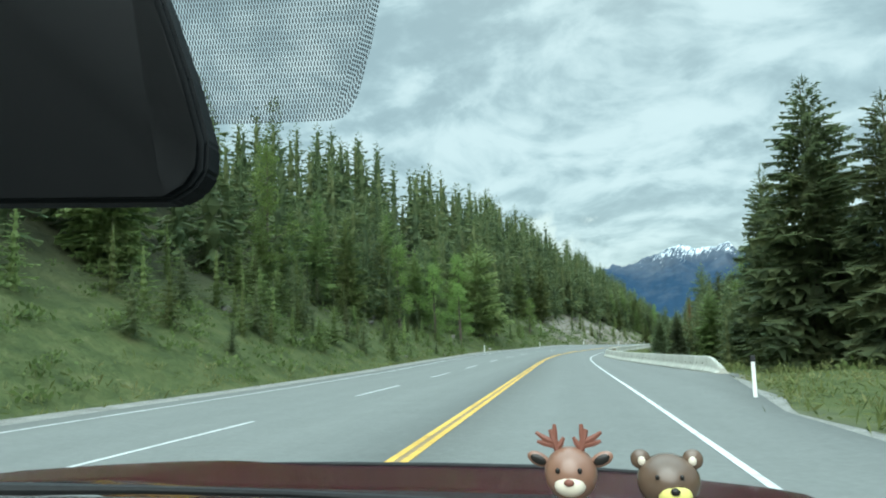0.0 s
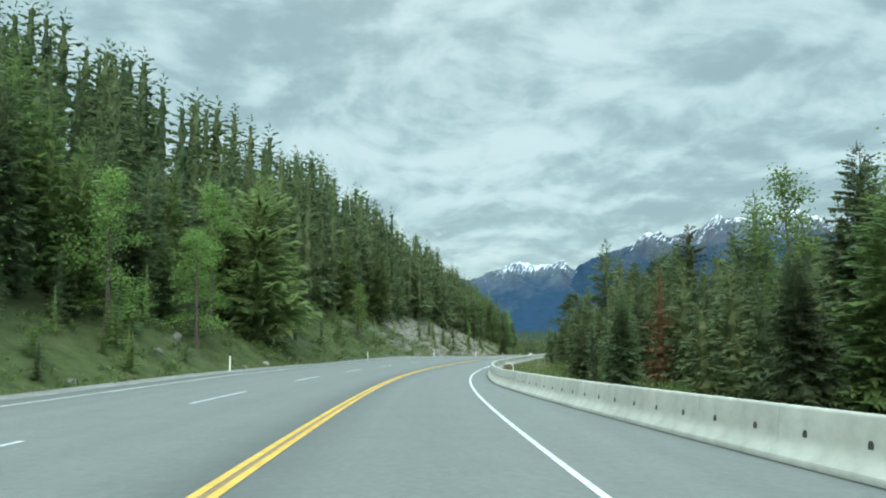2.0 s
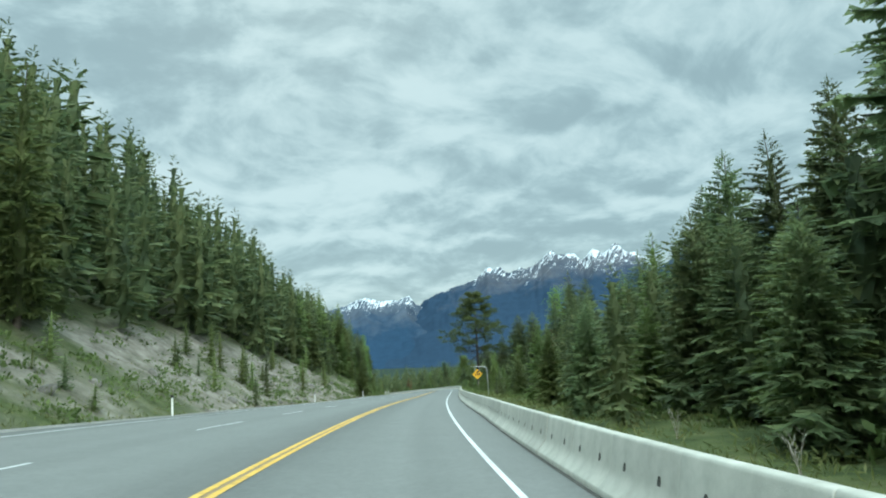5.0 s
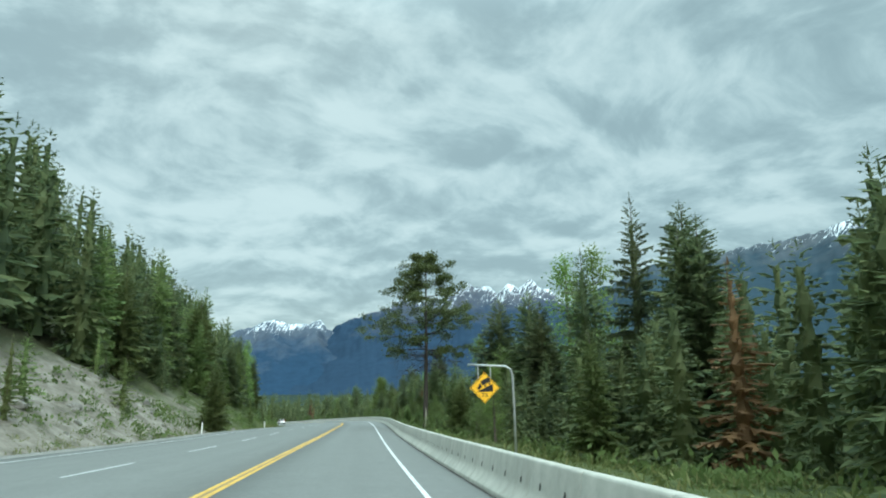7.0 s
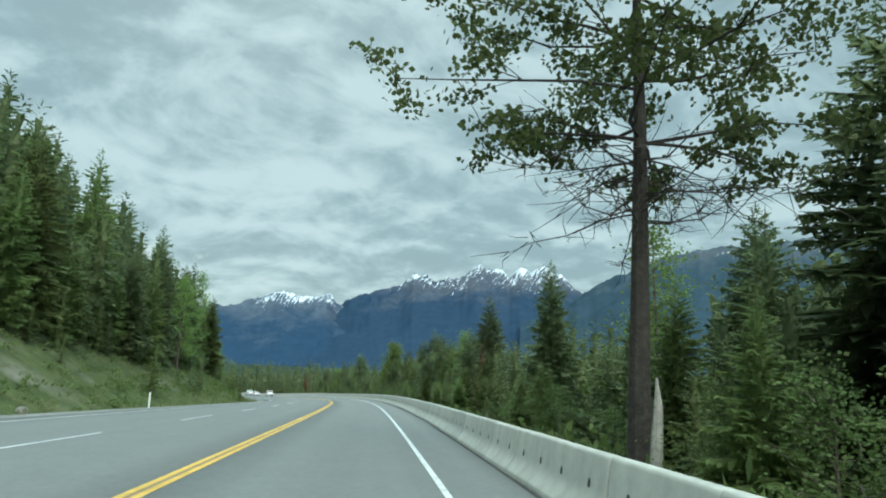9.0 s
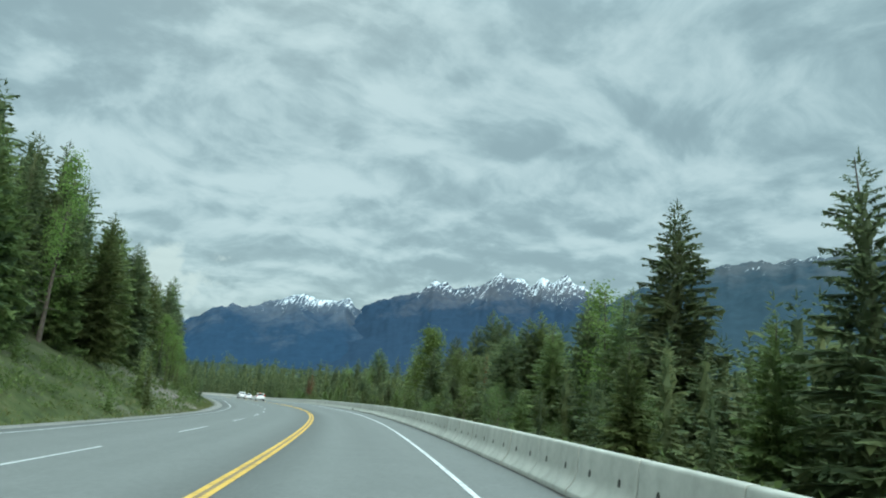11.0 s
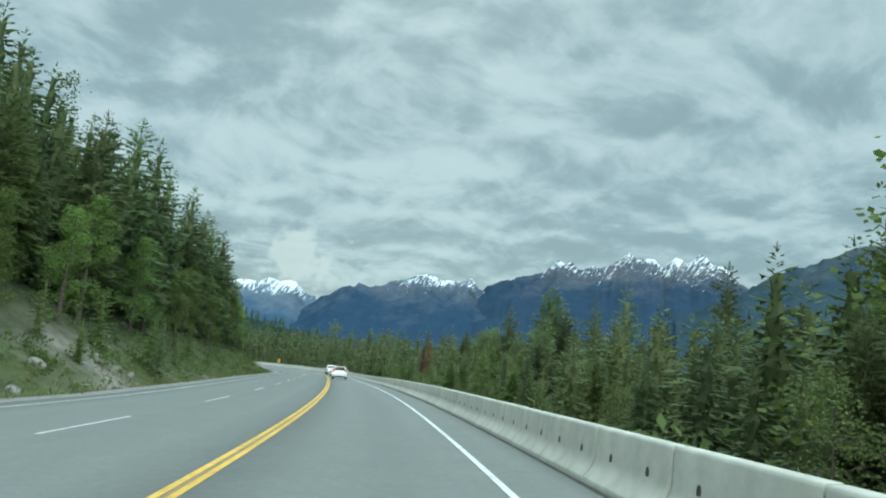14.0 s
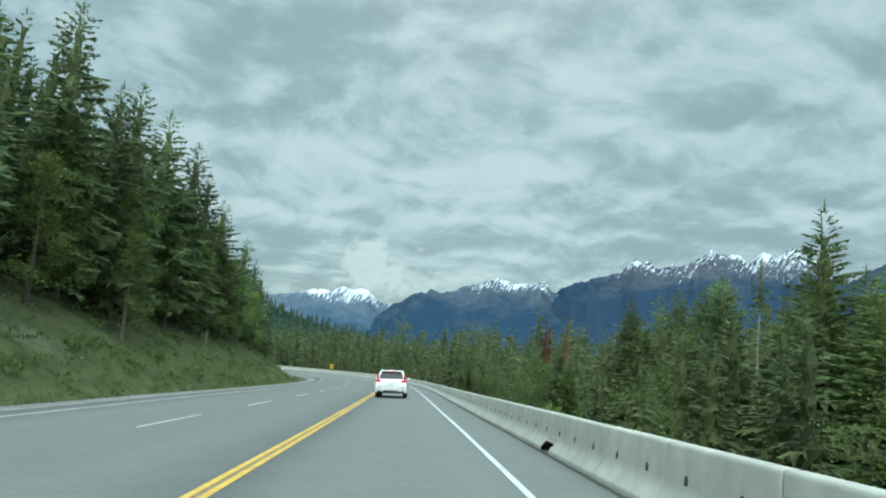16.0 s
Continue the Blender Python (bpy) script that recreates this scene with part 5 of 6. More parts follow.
def stuff_woods(name, trees, label, material, seed):
    """All the trees behind the first rows, joined; those near the road with more and finer sprays."""
    rng = np.random.default_rng(seed)
    protos = []
    for boughs, fine_, wide_, heart in ((66, 2.0, 1.8, 0.28), (126, 3.4, 1.15, 0.32)):
        for k in range(6):
            V, F = conifer_arrays(rng, 1.0, (0.04, 0.06, 0.2, 0.05, 0.08, 0.25)[k], (0.18, 0.165, 0.13, 0.195, 0.17, 0.12)[k], boughs, (0.35, 0.45, 0.15, 0.26, 0.22, 0.18)[k], 0.8, 0.45, (0.58, 0.54, 0.46, 0.62, 0.56, 0.48)[k], fine_, wide_, heart, 5)
            protos.append((V, F))
    for k in range(2):
        tips = [np.array([rng.normal(0, 0.10), rng.normal(0, 0.10), rng.uniform(0.28, 1.0)]) for _ in range(36)]
        tips = [p * np.array([1.25 - p[2], 1.25 - p[2], 1]) for p in tips]
        V, F = leafy_arrays(rng, tips, 26, 0.019, 0.034)
        protos.append((V, F))
    VV, FF, off = [], [], 0
    P = np.array([on_road(s, d) for s, d, *_ in trees])
    Z, _, _ = ground_height(P[:, 0], P[:, 1])
    for (s, d, top, H, kind), p, z in zip(trees, P, Z):
        h = 0.92 * H if H else max(3.0, float(np.interp(s, RS, RZ)) + top - z)
        k = {"spruce": 0, "fir": 3, "pine": 2, "aspen": 12}[kind]
        k += int(rng.integers(0, 2)) * (1 if kind in ("spruce", "aspen") else 1 if kind == "fir" else 3)
        if k < 6 and abs(d) < (26 if d > 0 and s < 130 else 21) and s < 400:
            k += 6
        V, F = protos[min(k, 13)]
        t = rng.uniform(0, 6.28)
        c, sn = math.cos(t), math.sin(t)
        w = h * rng.uniform(0.85, 1.2)
        q = np.stack([(V[:, 0] * c - V[:, 1] * sn) * w, (V[:, 0] * sn + V[:, 1] * c) * w, V[:, 2] * h], 1) + np.array([p[0], p[1], z - 0.1])
        VV.append(q)
        FF.extend(tuple(i + off for i in f) for f in F)
        off += len(V)
    ob = mesh_of(name, np.concatenate(VV), FF, material)
    return tagged(ob, label, "forest", kind="stuff")


for k in range(300):
    s = wood_rng.uniform(425, 640)
    d = wood_rng.uniform(9, 90)
    FARTREES.append((s, d, float(np.interp(d, [8, 20, 60, 90], [6.5, 11.5, 15.0, 16.0])) * wood_rng.uniform(0.65, 1.12), None, ("spruce", "fir", "spruce", "pine", "fir", "spruce", "spruce", "aspen")[int(wood_rng.integers(0, 8))]))
stuff_woods("forest_on_hillside", [t for t in FARTREES if t[1] < 0], "dense dark conifer forest covering the hillside", FARWOOD, 41)
stuff_woods("forest_in_valley", [t for t in FARTREES if t[1] >= 0], "mixed conifer and aspen forest below the road", FARWOOD, 43)


def woods_on_hill():
    """Small ragged cones over the distant hill, thinning nowhere."""
    rng = np.random.default_rng(91)
    hill = bpy.data.objects["timbered_hill"].data
    co = np.empty(len(hill.vertices) * 3)
    hill.vertices.foreach_get("co", co)
    co = co.reshape(-1, 3)
    pick = co[rng.integers(0, len(co), 2600)] + rng.normal(0, 1, (2600, 3)) * np.array([9, 9, 0.5])
    V, F, k = [], [], 0
    for p in pick:
        h, r, t = rng.uniform(9, 19), rng.uniform(2.2, 4.2), rng.uniform(0, 6.28)
        for lo, hi, w in ((0.0, 0.7, 1.0), (0.4, 1.0, 0.62)):
            ring = [(p[0] + r * w * rng.uniform(0.7, 1.2) * math.cos(t + a * 1.257), p[1] + r * w * rng.uniform(0.7, 1.2) * math.sin(t + a * 1.257), p[2] - 2 + h * lo) for a in range(5)]
            V.extend(ring + [(p[0], p[1], p[2] - 2 + h * hi)])
            F.extend([(k + a, k + (a + 1) % 5, k + 5) for a in range(5)])
            k += 6
    return tagged(mesh_of("forest_on_far_hill", V, F, HILLWOOD), "dark conifer forest covering the distant low hill", "forest", kind="stuff")


woods_on_hill()


def woods_below():
    """The valley floor and the hill beyond the first trees: simple ragged conifers."""
    rng = np.random.default_rng(93)
    s = rng.uniform(-40, 640, 3500)
    d = np.where(np.arange(3500) < 2400, rng.uniform(34, 200, 3500), rng.uniform(-170, -84, 3500))
    P = on_road(s, d)
    Z, _, _ = ground_height(P[:, 0], P[:, 1])
    V, F, k = [], [], 0
    for p, z, sv, dv in zip(P, Z, s, d):
        room = float(np.interp(sv, RS, RZ)) + float(np.interp(dv, [34, 190], [8.5, 5.0])) - z if dv > 0 else 15.0
        h = min(rng.uniform(8, 15), room)
        if h < 3.5:
            continue
        r, t = h * rng.uniform(0.14, 0.2), rng.uniform(0, 6.28)
        for lo, hi, w in ((0.03, 0.5, 1.0), (0.25, 0.75, 0.75), (0.5, 1.0, 0.48)):
            ring = [(p[0] + r * w * rng.uniform(0.6, 1.25) * math.cos(t + a * 0.898), p[1] + r * w * rng.uniform(0.6, 1.25) * math.sin(t + a * 0.898), z - 0.1 + h * (lo + rng.uniform(-0.03, 0.03))) for a in range(7)]
            V.extend(ring + [(p[0], p[1], z + h * hi)])
            F.extend([(k + a, k + (a + 1) % 7, k + 7) for a in range(7)])
            k += 8
    return tagged(mesh_of("outlying_forest", V, F, FARWOOD), "green conifer forest spreading over valley floor and hill", "forest", kind="stuff")


woods_below()


# ---- single things beside the road ----
def on_ground(s, d, sink=0.03):
    P = on_road(s, d)
    z, _, _ = ground_height(P[:1], P[1:2])
    return float(P[0]), float(P[1]), float(z[0]) - sink


# the big cottonwood behind the barrier
x, y, z = on_ground(206.3, 8.0, 0.1)
cotton = broadleaf("cottonwood", "tall cottonwood with a dark trunk and dead lower twigs", "", COTTONWOOD, DARKBARK, 77, 16.4, 0.42, 5.4, 44, 7, 40, 0.15, 0.26, 0.20, 0.22, 0.72, 0.3, bare=26, flat=0.55, profile=([0.0, 0.08, 0.2, 0.35, 0.56, 0.78, 0.92, 1.0], [2.4, 4.2, 5.3, 4.4, 3.5, 2.5, 1.6, 0.8]), tiers=8)
cotton.matrix_basis = pose(x, y, z, 0, 0, 40)
stump_bm = bmesh.new()
tube(stump_bm, [(0, 0, -0.3), (0.02, 0, 1.0), (0.05, 0.02, 1.6), (0.02, 0.05, 2.15)], [0.13, 0.11, 0.085, 0.02], 8)
x, y, z = on_ground(205.3, 7.8)
stump = thing("broken_stump", pose(x, y, z, 0, 3, 0), "pale broken dead tree stump beside the cottonwood", "stump")
part("trunk", stump_bm, PALEBARK, stump)


def hill_sign():
    """Yellow diamond hung from a bent steel mast: a lorry on a slope."""
    x, y, z = on_ground(171.4, 7.75, 0.0)
    t = thing("road_sign", pose(x, y, z, 0, 0, road_turn(168) + 4), "yellow diamond warning sign hanging from a bent steel mast", "sign")
    base = float(on_road(171.4, 6.8)[2]) - 0.12
    lift_ = base - z
    bm = bmesh.new()
    pts = [(0, 0, -0.5), (0, 0, 1.5 + lift_), (-0.03, 0, 2.75 + lift_), (-0.10, 0, 2.95 + lift_), (-0.28, 0, 3.05 + lift_), (-1.63, 0, 3.12 + lift_)]
    tube(bm, pts, [0.045, 0.043, 0.042, 0.04, 0.038, 0.03], 10)
    part("mast", bm, STEEL, t, "curved galvanised mast", True)
    cx, cz = -1.04, 2.33 + lift_
    for dx in (-0.22, 0.22):
        bm = bmesh.new()
        tube(bm, [(cx + dx, 0, cz + 0.1), (cx + dx, 0, 3.10 + lift_)], 0.022, 6)
        part("hanger", bm, STEEL, t)

    def plate(name, pts2, y0, thick, material, parent):
        b = bmesh.new()
        a = [b.verts.new((cx + u, y0, cz + v)) for u, v in pts2]
        c = [b.verts.new((cx + u, y0 + thick, cz + v)) for u, v in pts2]
        b.faces.new(a)
        b.faces.new(c[::-1])
        for j in range(len(a)):
            k = (j + 1) % len(a)
            b.faces.new((a[j], c[j], c[k], a[k]))
        bmesh.ops.recalc_face_normals(b, faces=b.faces)
        return part(name, b, material, parent)

    R = 0.53
    panel = plate("panel", [(0, -R), (R, 0), (0, R), (-R, 0)], -0.03, 0.012, SIGNYELLOW, t)
    o, i = 0.505, 0.482
    border = [((0, -o), (o, 0), (i, 0), (0, -i)), ((o, 0), (0, o), (0, i), (i, 0)), ((0, o), (-o, 0), (-i, 0), (0, i)), ((-o, 0), (0, -o), (0, -i), (-i, 0))]
    for q in border:
        plate("border_strip", q, -0.034, 0.003, SIGNBLACK, panel)
    plate("slope_symbol", [(-0.29, -0.13), (0.29, -0.13), (0.29, 0.13)], -0.034, 0.003, SIGNBLACK, panel)
    g = math.atan2(0.26, 0.58)

    def up_slope(u, v):
        return (-0.29 + u * math.cos(g) - v * math.sin(g), -0.13 + u * math.sin(g) + v * math.cos(g))

    plate("lorry_box", [up_slope(0.27, 0.10), up_slope(0.60, 0.10), up_slope(0.60, 0.27), up_slope(0.27, 0.27)], -0.034, 0.003, SIGNBLACK, panel)
    plate("lorry_cab", [up_slope(0.06, 0.06), up_slope(0.24, 0.06), up_slope(0.24, 0.20), up_slope(0.17, 0.20), up_slope(0.14, 0.13), up_slope(0.06, 0.12)], -0.034, 0.003, SIGNBLACK, panel)
    for u in (0.13, 0.36, 0.53):
        plate("lorry_wheel", [up_slope(u + 0.038 * math.cos(a * math.pi / 5), 0.052 + 0.038 * math.sin(a * math.pi / 5)) for a in range(10)], -0.034, 0.003, SIGNBLACK, panel)
    fc = bpy.data.curves.new("grade_figure", "FONT")
    fc.body, fc.size, fc.extrude, fc.align_x = "7%", 0.19, 0.002, "CENTER"
    tmp = bpy.data.objects.new("tmp_text", fc)
    me = bpy.data.meshes.new_from_object(tmp)
    bpy.data.objects.remove(tmp)
    me.materials.clear()
    me.materials.append(SIGNBLACK)
    txt = new("grade_figure", me)
    txt.parent = panel
    txt.matrix_basis = pose(cx, -0.035, cz - 0.31, 90, 0, 0)
    tagged(txt, "black figures reading 7%")


hill_sign()


def dead_shrub(s, d, seed, tall):
    """A few bare bleached stems that fork, in the grass behind the barrier."""
    rng = np.random.default_rng(seed)
    x, y, z = on_ground(s, d)
    t = thing("dead_shrub", pose(x, y, z, 0, 0, 50 * seed), "small bleached dead shrub behind the concrete barrier", "shrub", "dead shrubs behind the barrier")
    for k in range(4):
        bm = bmesh.new()
        a, L = rng.uniform(0, 6.28), tall * rng.uniform(0.7, 1.0)
        lean_ = rng.uniform(0.12, 0.35)
        pts = [(lean_ * L * f * f * math.cos(a), lean_ * L * f * f * math.sin(a), L * f - 0.1) for f in (0, 0.35, 0.7, 1.0)]
        tube(bm, pts, [0.009, 0.007, 0.005, 0.002], 5)
        for f in (0.45, 0.6, 0.75, 0.88):
            b = rng.uniform(0, 6.28)
            p = (lean_ * L * f * f * math.cos(a), lean_ * L * f * f * math.sin(a), L * f - 0.1)
            q = (p[0] + 0.14 * L * math.cos(b), p[1] + 0.14 * L * math.sin(b), p[2] + 0.16 * L)
            tube(bm, [p, q], [0.005, 0.002], 4)
        part("stem", bm, PALEBARK, t)


def dead_sapling(x, y, seed, tall):
    """A thin bleached stem with crooked side twigs, standing in front of the green trees."""
    rng = np.random.default_rng(seed)
    z, _, _ = ground_height([x], [y])
    t = thing("dead_sapling", pose(x, y, float(z[0]) - 0.05, 0, 0, 40 * seed), "thin bleached dead sapling with crooked bare twigs", "tree", "dead saplings behind the barrier")
    bm = bmesh.new()
    pts = [(0.05 * math.sin(2.1 * k + seed), 0.05 * math.cos(1.7 * k), tall * k / 7 - 0.2) for k in range(8)]
    tube(bm, pts, [0.045 * (1 - 0.85 * k / 7) for k in range(8)], 6)
    part("stem", bm, PALEBARK, t)
    for k in range(13):
        bm = bmesh.new()
        f, a, L = rng.uniform(0.18, 0.95), rng.uniform(0, 6.28), rng.uniform(0.35, 1.1)
        p = np.array([0.0, 0.0, tall * f - 0.2])
        d = np.array([math.cos(a), math.sin(a), rng.uniform(0.05, 0.5)])
        q = [p]
        for j in range(4):
            p = p + d * L / 4
            d = d + np.array([rng.normal(0, 0.18), rng.normal(0, 0.18), -0.28])
            q.append(p)
        tube(bm, q, [0.013, 0.011, 0.009, 0.006, 0.003], 4)
        part("twig", bm, PALEBARK, t)


for x, y, seed, tall in ((18.86, 84.7, 3, 5.2), (21.8, 99.8, 5, 7.0)):
    dead_sapling(x, y, seed, tall)
for k, (s, d, tall) in enumerate(((107.6, 8.2, 1.15), (107.0, 8.0, 0.9), (110.0, 8.3, 1.0), (116.0, 8.6, 1.0), (121.5, 8.8, 0.9))):
    dead_shrub(s, d, k + 1, tall)


def delineator(s, d, group, label):
    x, y, z = on_ground(s, d, 0.0)
    t = thing("marker_post", pose(x, y, z, random.uniform(-2, 2), random.uniform(-2, 2), road_turn(s)), label, "marker post", group)
    bm = bmesh.new()
    box(bm, -0.046, 0.046, -0.018, 0.018, -0.3, 1.06, 0.012, (0.9, 0.8))
    part("post", bm, POSTWHITE, t)
    bm = bmesh.new()
    box(bm, -0.051, 0.051, -0.024, 0.024, 0.945, 1.078, 0.008, (0.97, 0.92))
    part("cap", bm, BLACKTRIM, t, "black top band")
    bm = bmesh.new()
    box(bm, -0.032, 0.032, -0.024, -0.016, 0.82, 0.93, 0.003)
    part("reflector", bm, REFLECT, t, "pale reflector")


for s in (74.6, 105.2, 136, 168, 199.5, 231):
    delineator(s, -9.3, "marker posts along the far shoulder", "white plastic marker post on the gravel shoulder")
delineator(15.2, 5.97, "", "white marker post beside the gravel pullout")


def small_curve_sign():
    x, y, z = on_ground(504, 9.0, 0.0)
    t = thing("curve_sign", pose(x, y, z, 0, 0, road_turn(504) - 62), "small yellow curve sign on a post beyond the barrier", "sign")
    bm = bmesh.new()
    tube(bm, [(0, 0, -0.4), (0, 0, 2.6)], 0.04, 6)
    part("post", bm, STEEL, t)
    bm = bmesh.new()
    box(bm, -0.38, 0.38, -0.06, -0.045, 1.5, 2.5, 0.01)
    p = part("panel", bm, SIGNYELLOW, t)
    bm = bmesh.new()
    vs = [(-0.22, 1.75), (0.0, 1.75), (0.22, 2.0), (0.0, 2.25), (-0.22, 2.25), (0.0, 2.0)]
    a = [bm.verts.new((u, -0.064, v)) for u, v in vs]
    bm.faces.new((a[0], a[1], a[2], a[5]))
    bm.faces.new((a[5], a[2], a[3], a[4]))
    part("chevron", bm, SIGNBLACK, p)


small_curve_sign()


def bent_pipe_and_boards():
    s, d = 76.8, 5.95
    x, y, z = on_ground(s, d)
    base = float(on_road(s, d)[2]) - z
    t = thing("bent_pipe", pose(x, y, z, 0, 0, road_turn(s)), "white bent pipe standing in the grass behind the barrier", "pipe")
    bm = bmesh.new()
    tube(bm, [(0.10, 0, -0.3), (0.06, 0, base + 0.45), (0.0, 0, base + 0.80), (-0.04, 0, base + 0.86), (-0.12, 0, base + 0.89), (-0.38, 0, base + 0.91)], 0.018, 8)
    part("pipe", bm, POSTWHITE, t, smooth=True)
    x, y, z = on_ground(s + 0.3, d - 0.32)
    t = thing("board_stack", pose(x, y, z, 0, 0, road_turn(s) + 8), "weathered brown boards on stakes behind the barrier", "boards")
    for k, h in enumerate((0.42, 0.56, 0.70)):
        bm = bmesh.new()
        box(bm, -0.24 + 0.03 * k, 0.16 + 0.03 * k, -0.02, 0.02, base + h, base + h + 0.075, 0.006)
        part("board", bm, WOODBROWN, t)
    for u in (-0.12, 0.10):
        bm = bmesh.new()
        box(bm, u - 0.02, u + 0.02, 0.02, 0.06, -0.3, base + 0.80, 0.005)
        part("stake", bm, WOODBROWN, t)


bent_pipe_and_boards()


# ---- vehicles ----
def profile_body(points, half, top_half, z0, z1, bevel=0.05, mat_index=0, bm=None):
    """A body from its side outline (y, z), narrower towards the top."""
    bm = bm or bmesh.new()
    sides = []
    for sg in (-1, 1):
        ring = []
        for y, z in points:
            f = min(1, max(0, (z - z0) / (z1 - z0)))
            ring.append(bm.verts.new((sg * (half + (top_half - half) * f ** 1.4), y, z)))
        sides.append(ring)
    n = len(points)
    fs = [bm.faces.new(sides[0]), bm.faces.new(sides[1][::-1])]
    for j in range(n):
        k = (j + 1) % n
        fs.append(bm.faces.new((sides[0][k], sides[0][j], sides[1][j], sides[1][k])))
    bmesh.ops.recalc_face_normals(bm, faces=fs)
    if bevel:
        es = [e for e in {e for f in fs[:2] for e in f.edges}]
        bmesh.ops.bevel(bm, geom=es, offset=bevel, segments=3, affect="EDGES", profile=0.6)
    return bm


def wheel(parent, x, y, r, w):
    hub = tagged(new("wheel"), "")
    hub.parent = parent
    bm = bmesh.new()
    sg = 1 if x > 0 else -1
    prof = [(0.62, -0.5), (0.86, -0.5), (0.97, -0.38), (1.0, -0.2), (1.0, 0.2), (0.97, 0.38), (0.86, 0.5), (0.62, 0.5)]
    n = 28
    rings = [[bm.verts.new((v * w, math.sin(2 * math.pi * k / n) * u * r, math.cos(2 * math.pi * k / n) * u * r)) for u, v in prof] for k in range(n)]
    for k in range(n):
        a, b = rings[k], rings[(k + 1) % n]
        for j in range(len(prof)):
            bm.faces.new((a[j], a[(j + 1) % len(prof)], b[(j + 1) % len(prof)], b[j]))
    bmesh.ops.recalc_face_normals(bm, faces=bm.faces)
    me = bpy.data.meshes.new("wheel")
    bm.to_mesh(me)
    bm.free()
    me.materials.append(RUBBER)
    bpy.data.objects.remove(hub)
    tyre = new("wheel", me)
    tyre.parent = parent
    tyre.matrix_basis = pose(x, y, r, 0, 0, 0)
    bm = bmesh.new()
    for k in range(5):
        a = 2 * math.pi * k / 5
        tube(bm, [(sg * w * 0.38, 0, 0), (sg * w * 0.36, math.sin(a) * r * 0.62, math.cos(a) * r * 0.62)], [0.05, 0.045], 6)
    tube(bm, [(sg * w * 0.30, 0, 0), (sg * w * 0.45, 0, 0)], r * 0.16, 12)
    bmesh.ops.create_cone(bm, cap_ends=True, segments=24, radius1=r * 0.63, radius2=r * 0.63, depth=0.03, matrix=Matrix.Translation((sg * w * 0.2, 0, 0)) @ pose(0, 0, 0, 0, 90, 0))
    part("rim", bm, ALLOY, tyre)


def pane(parent, name, pts, material, thick=0.012, label=""):
    """A flat panel through 3D points, with a little thickness."""
    bm = bmesh.new()
    vs = [bm.verts.new(p) for p in pts]
    f = bm.faces.new(vs)
    bmesh.ops.solidify(bm, geom=[f], thickness=thick)
    bmesh.ops.recalc_face_normals(bm, faces=bm.faces)
    return part(name, bm, material, parent, label)


def simple(parent, name, x0, x1, y0, y1, z0, z1, material, bevel=0.01, label="", taper=(1, 1)):
    bm = bmesh.new()
    box(bm, x0, x1, y0, y1, z0, z1, bevel, taper)
    return part(name, bm, material, parent, label)


def lane_pose(s, d, turn=0.0):
    p, q = Vector(on_road(s, d)), Vector(on_road(s + 3, d))
    fwd = (q - p).normalized()
    a = radians(road_turn(s))
    right = Vector((math.cos(a), math.sin(a), float(np.interp(s, RS, RBANK))))
    right = (right - fwd * right.dot(fwd)).normalized()
    return Matrix.Translation(p) @ Matrix((right, fwd, right.cross(fwd))).transposed().to_4x4() @ pose(0, 0, 0, 0, 0, turn)


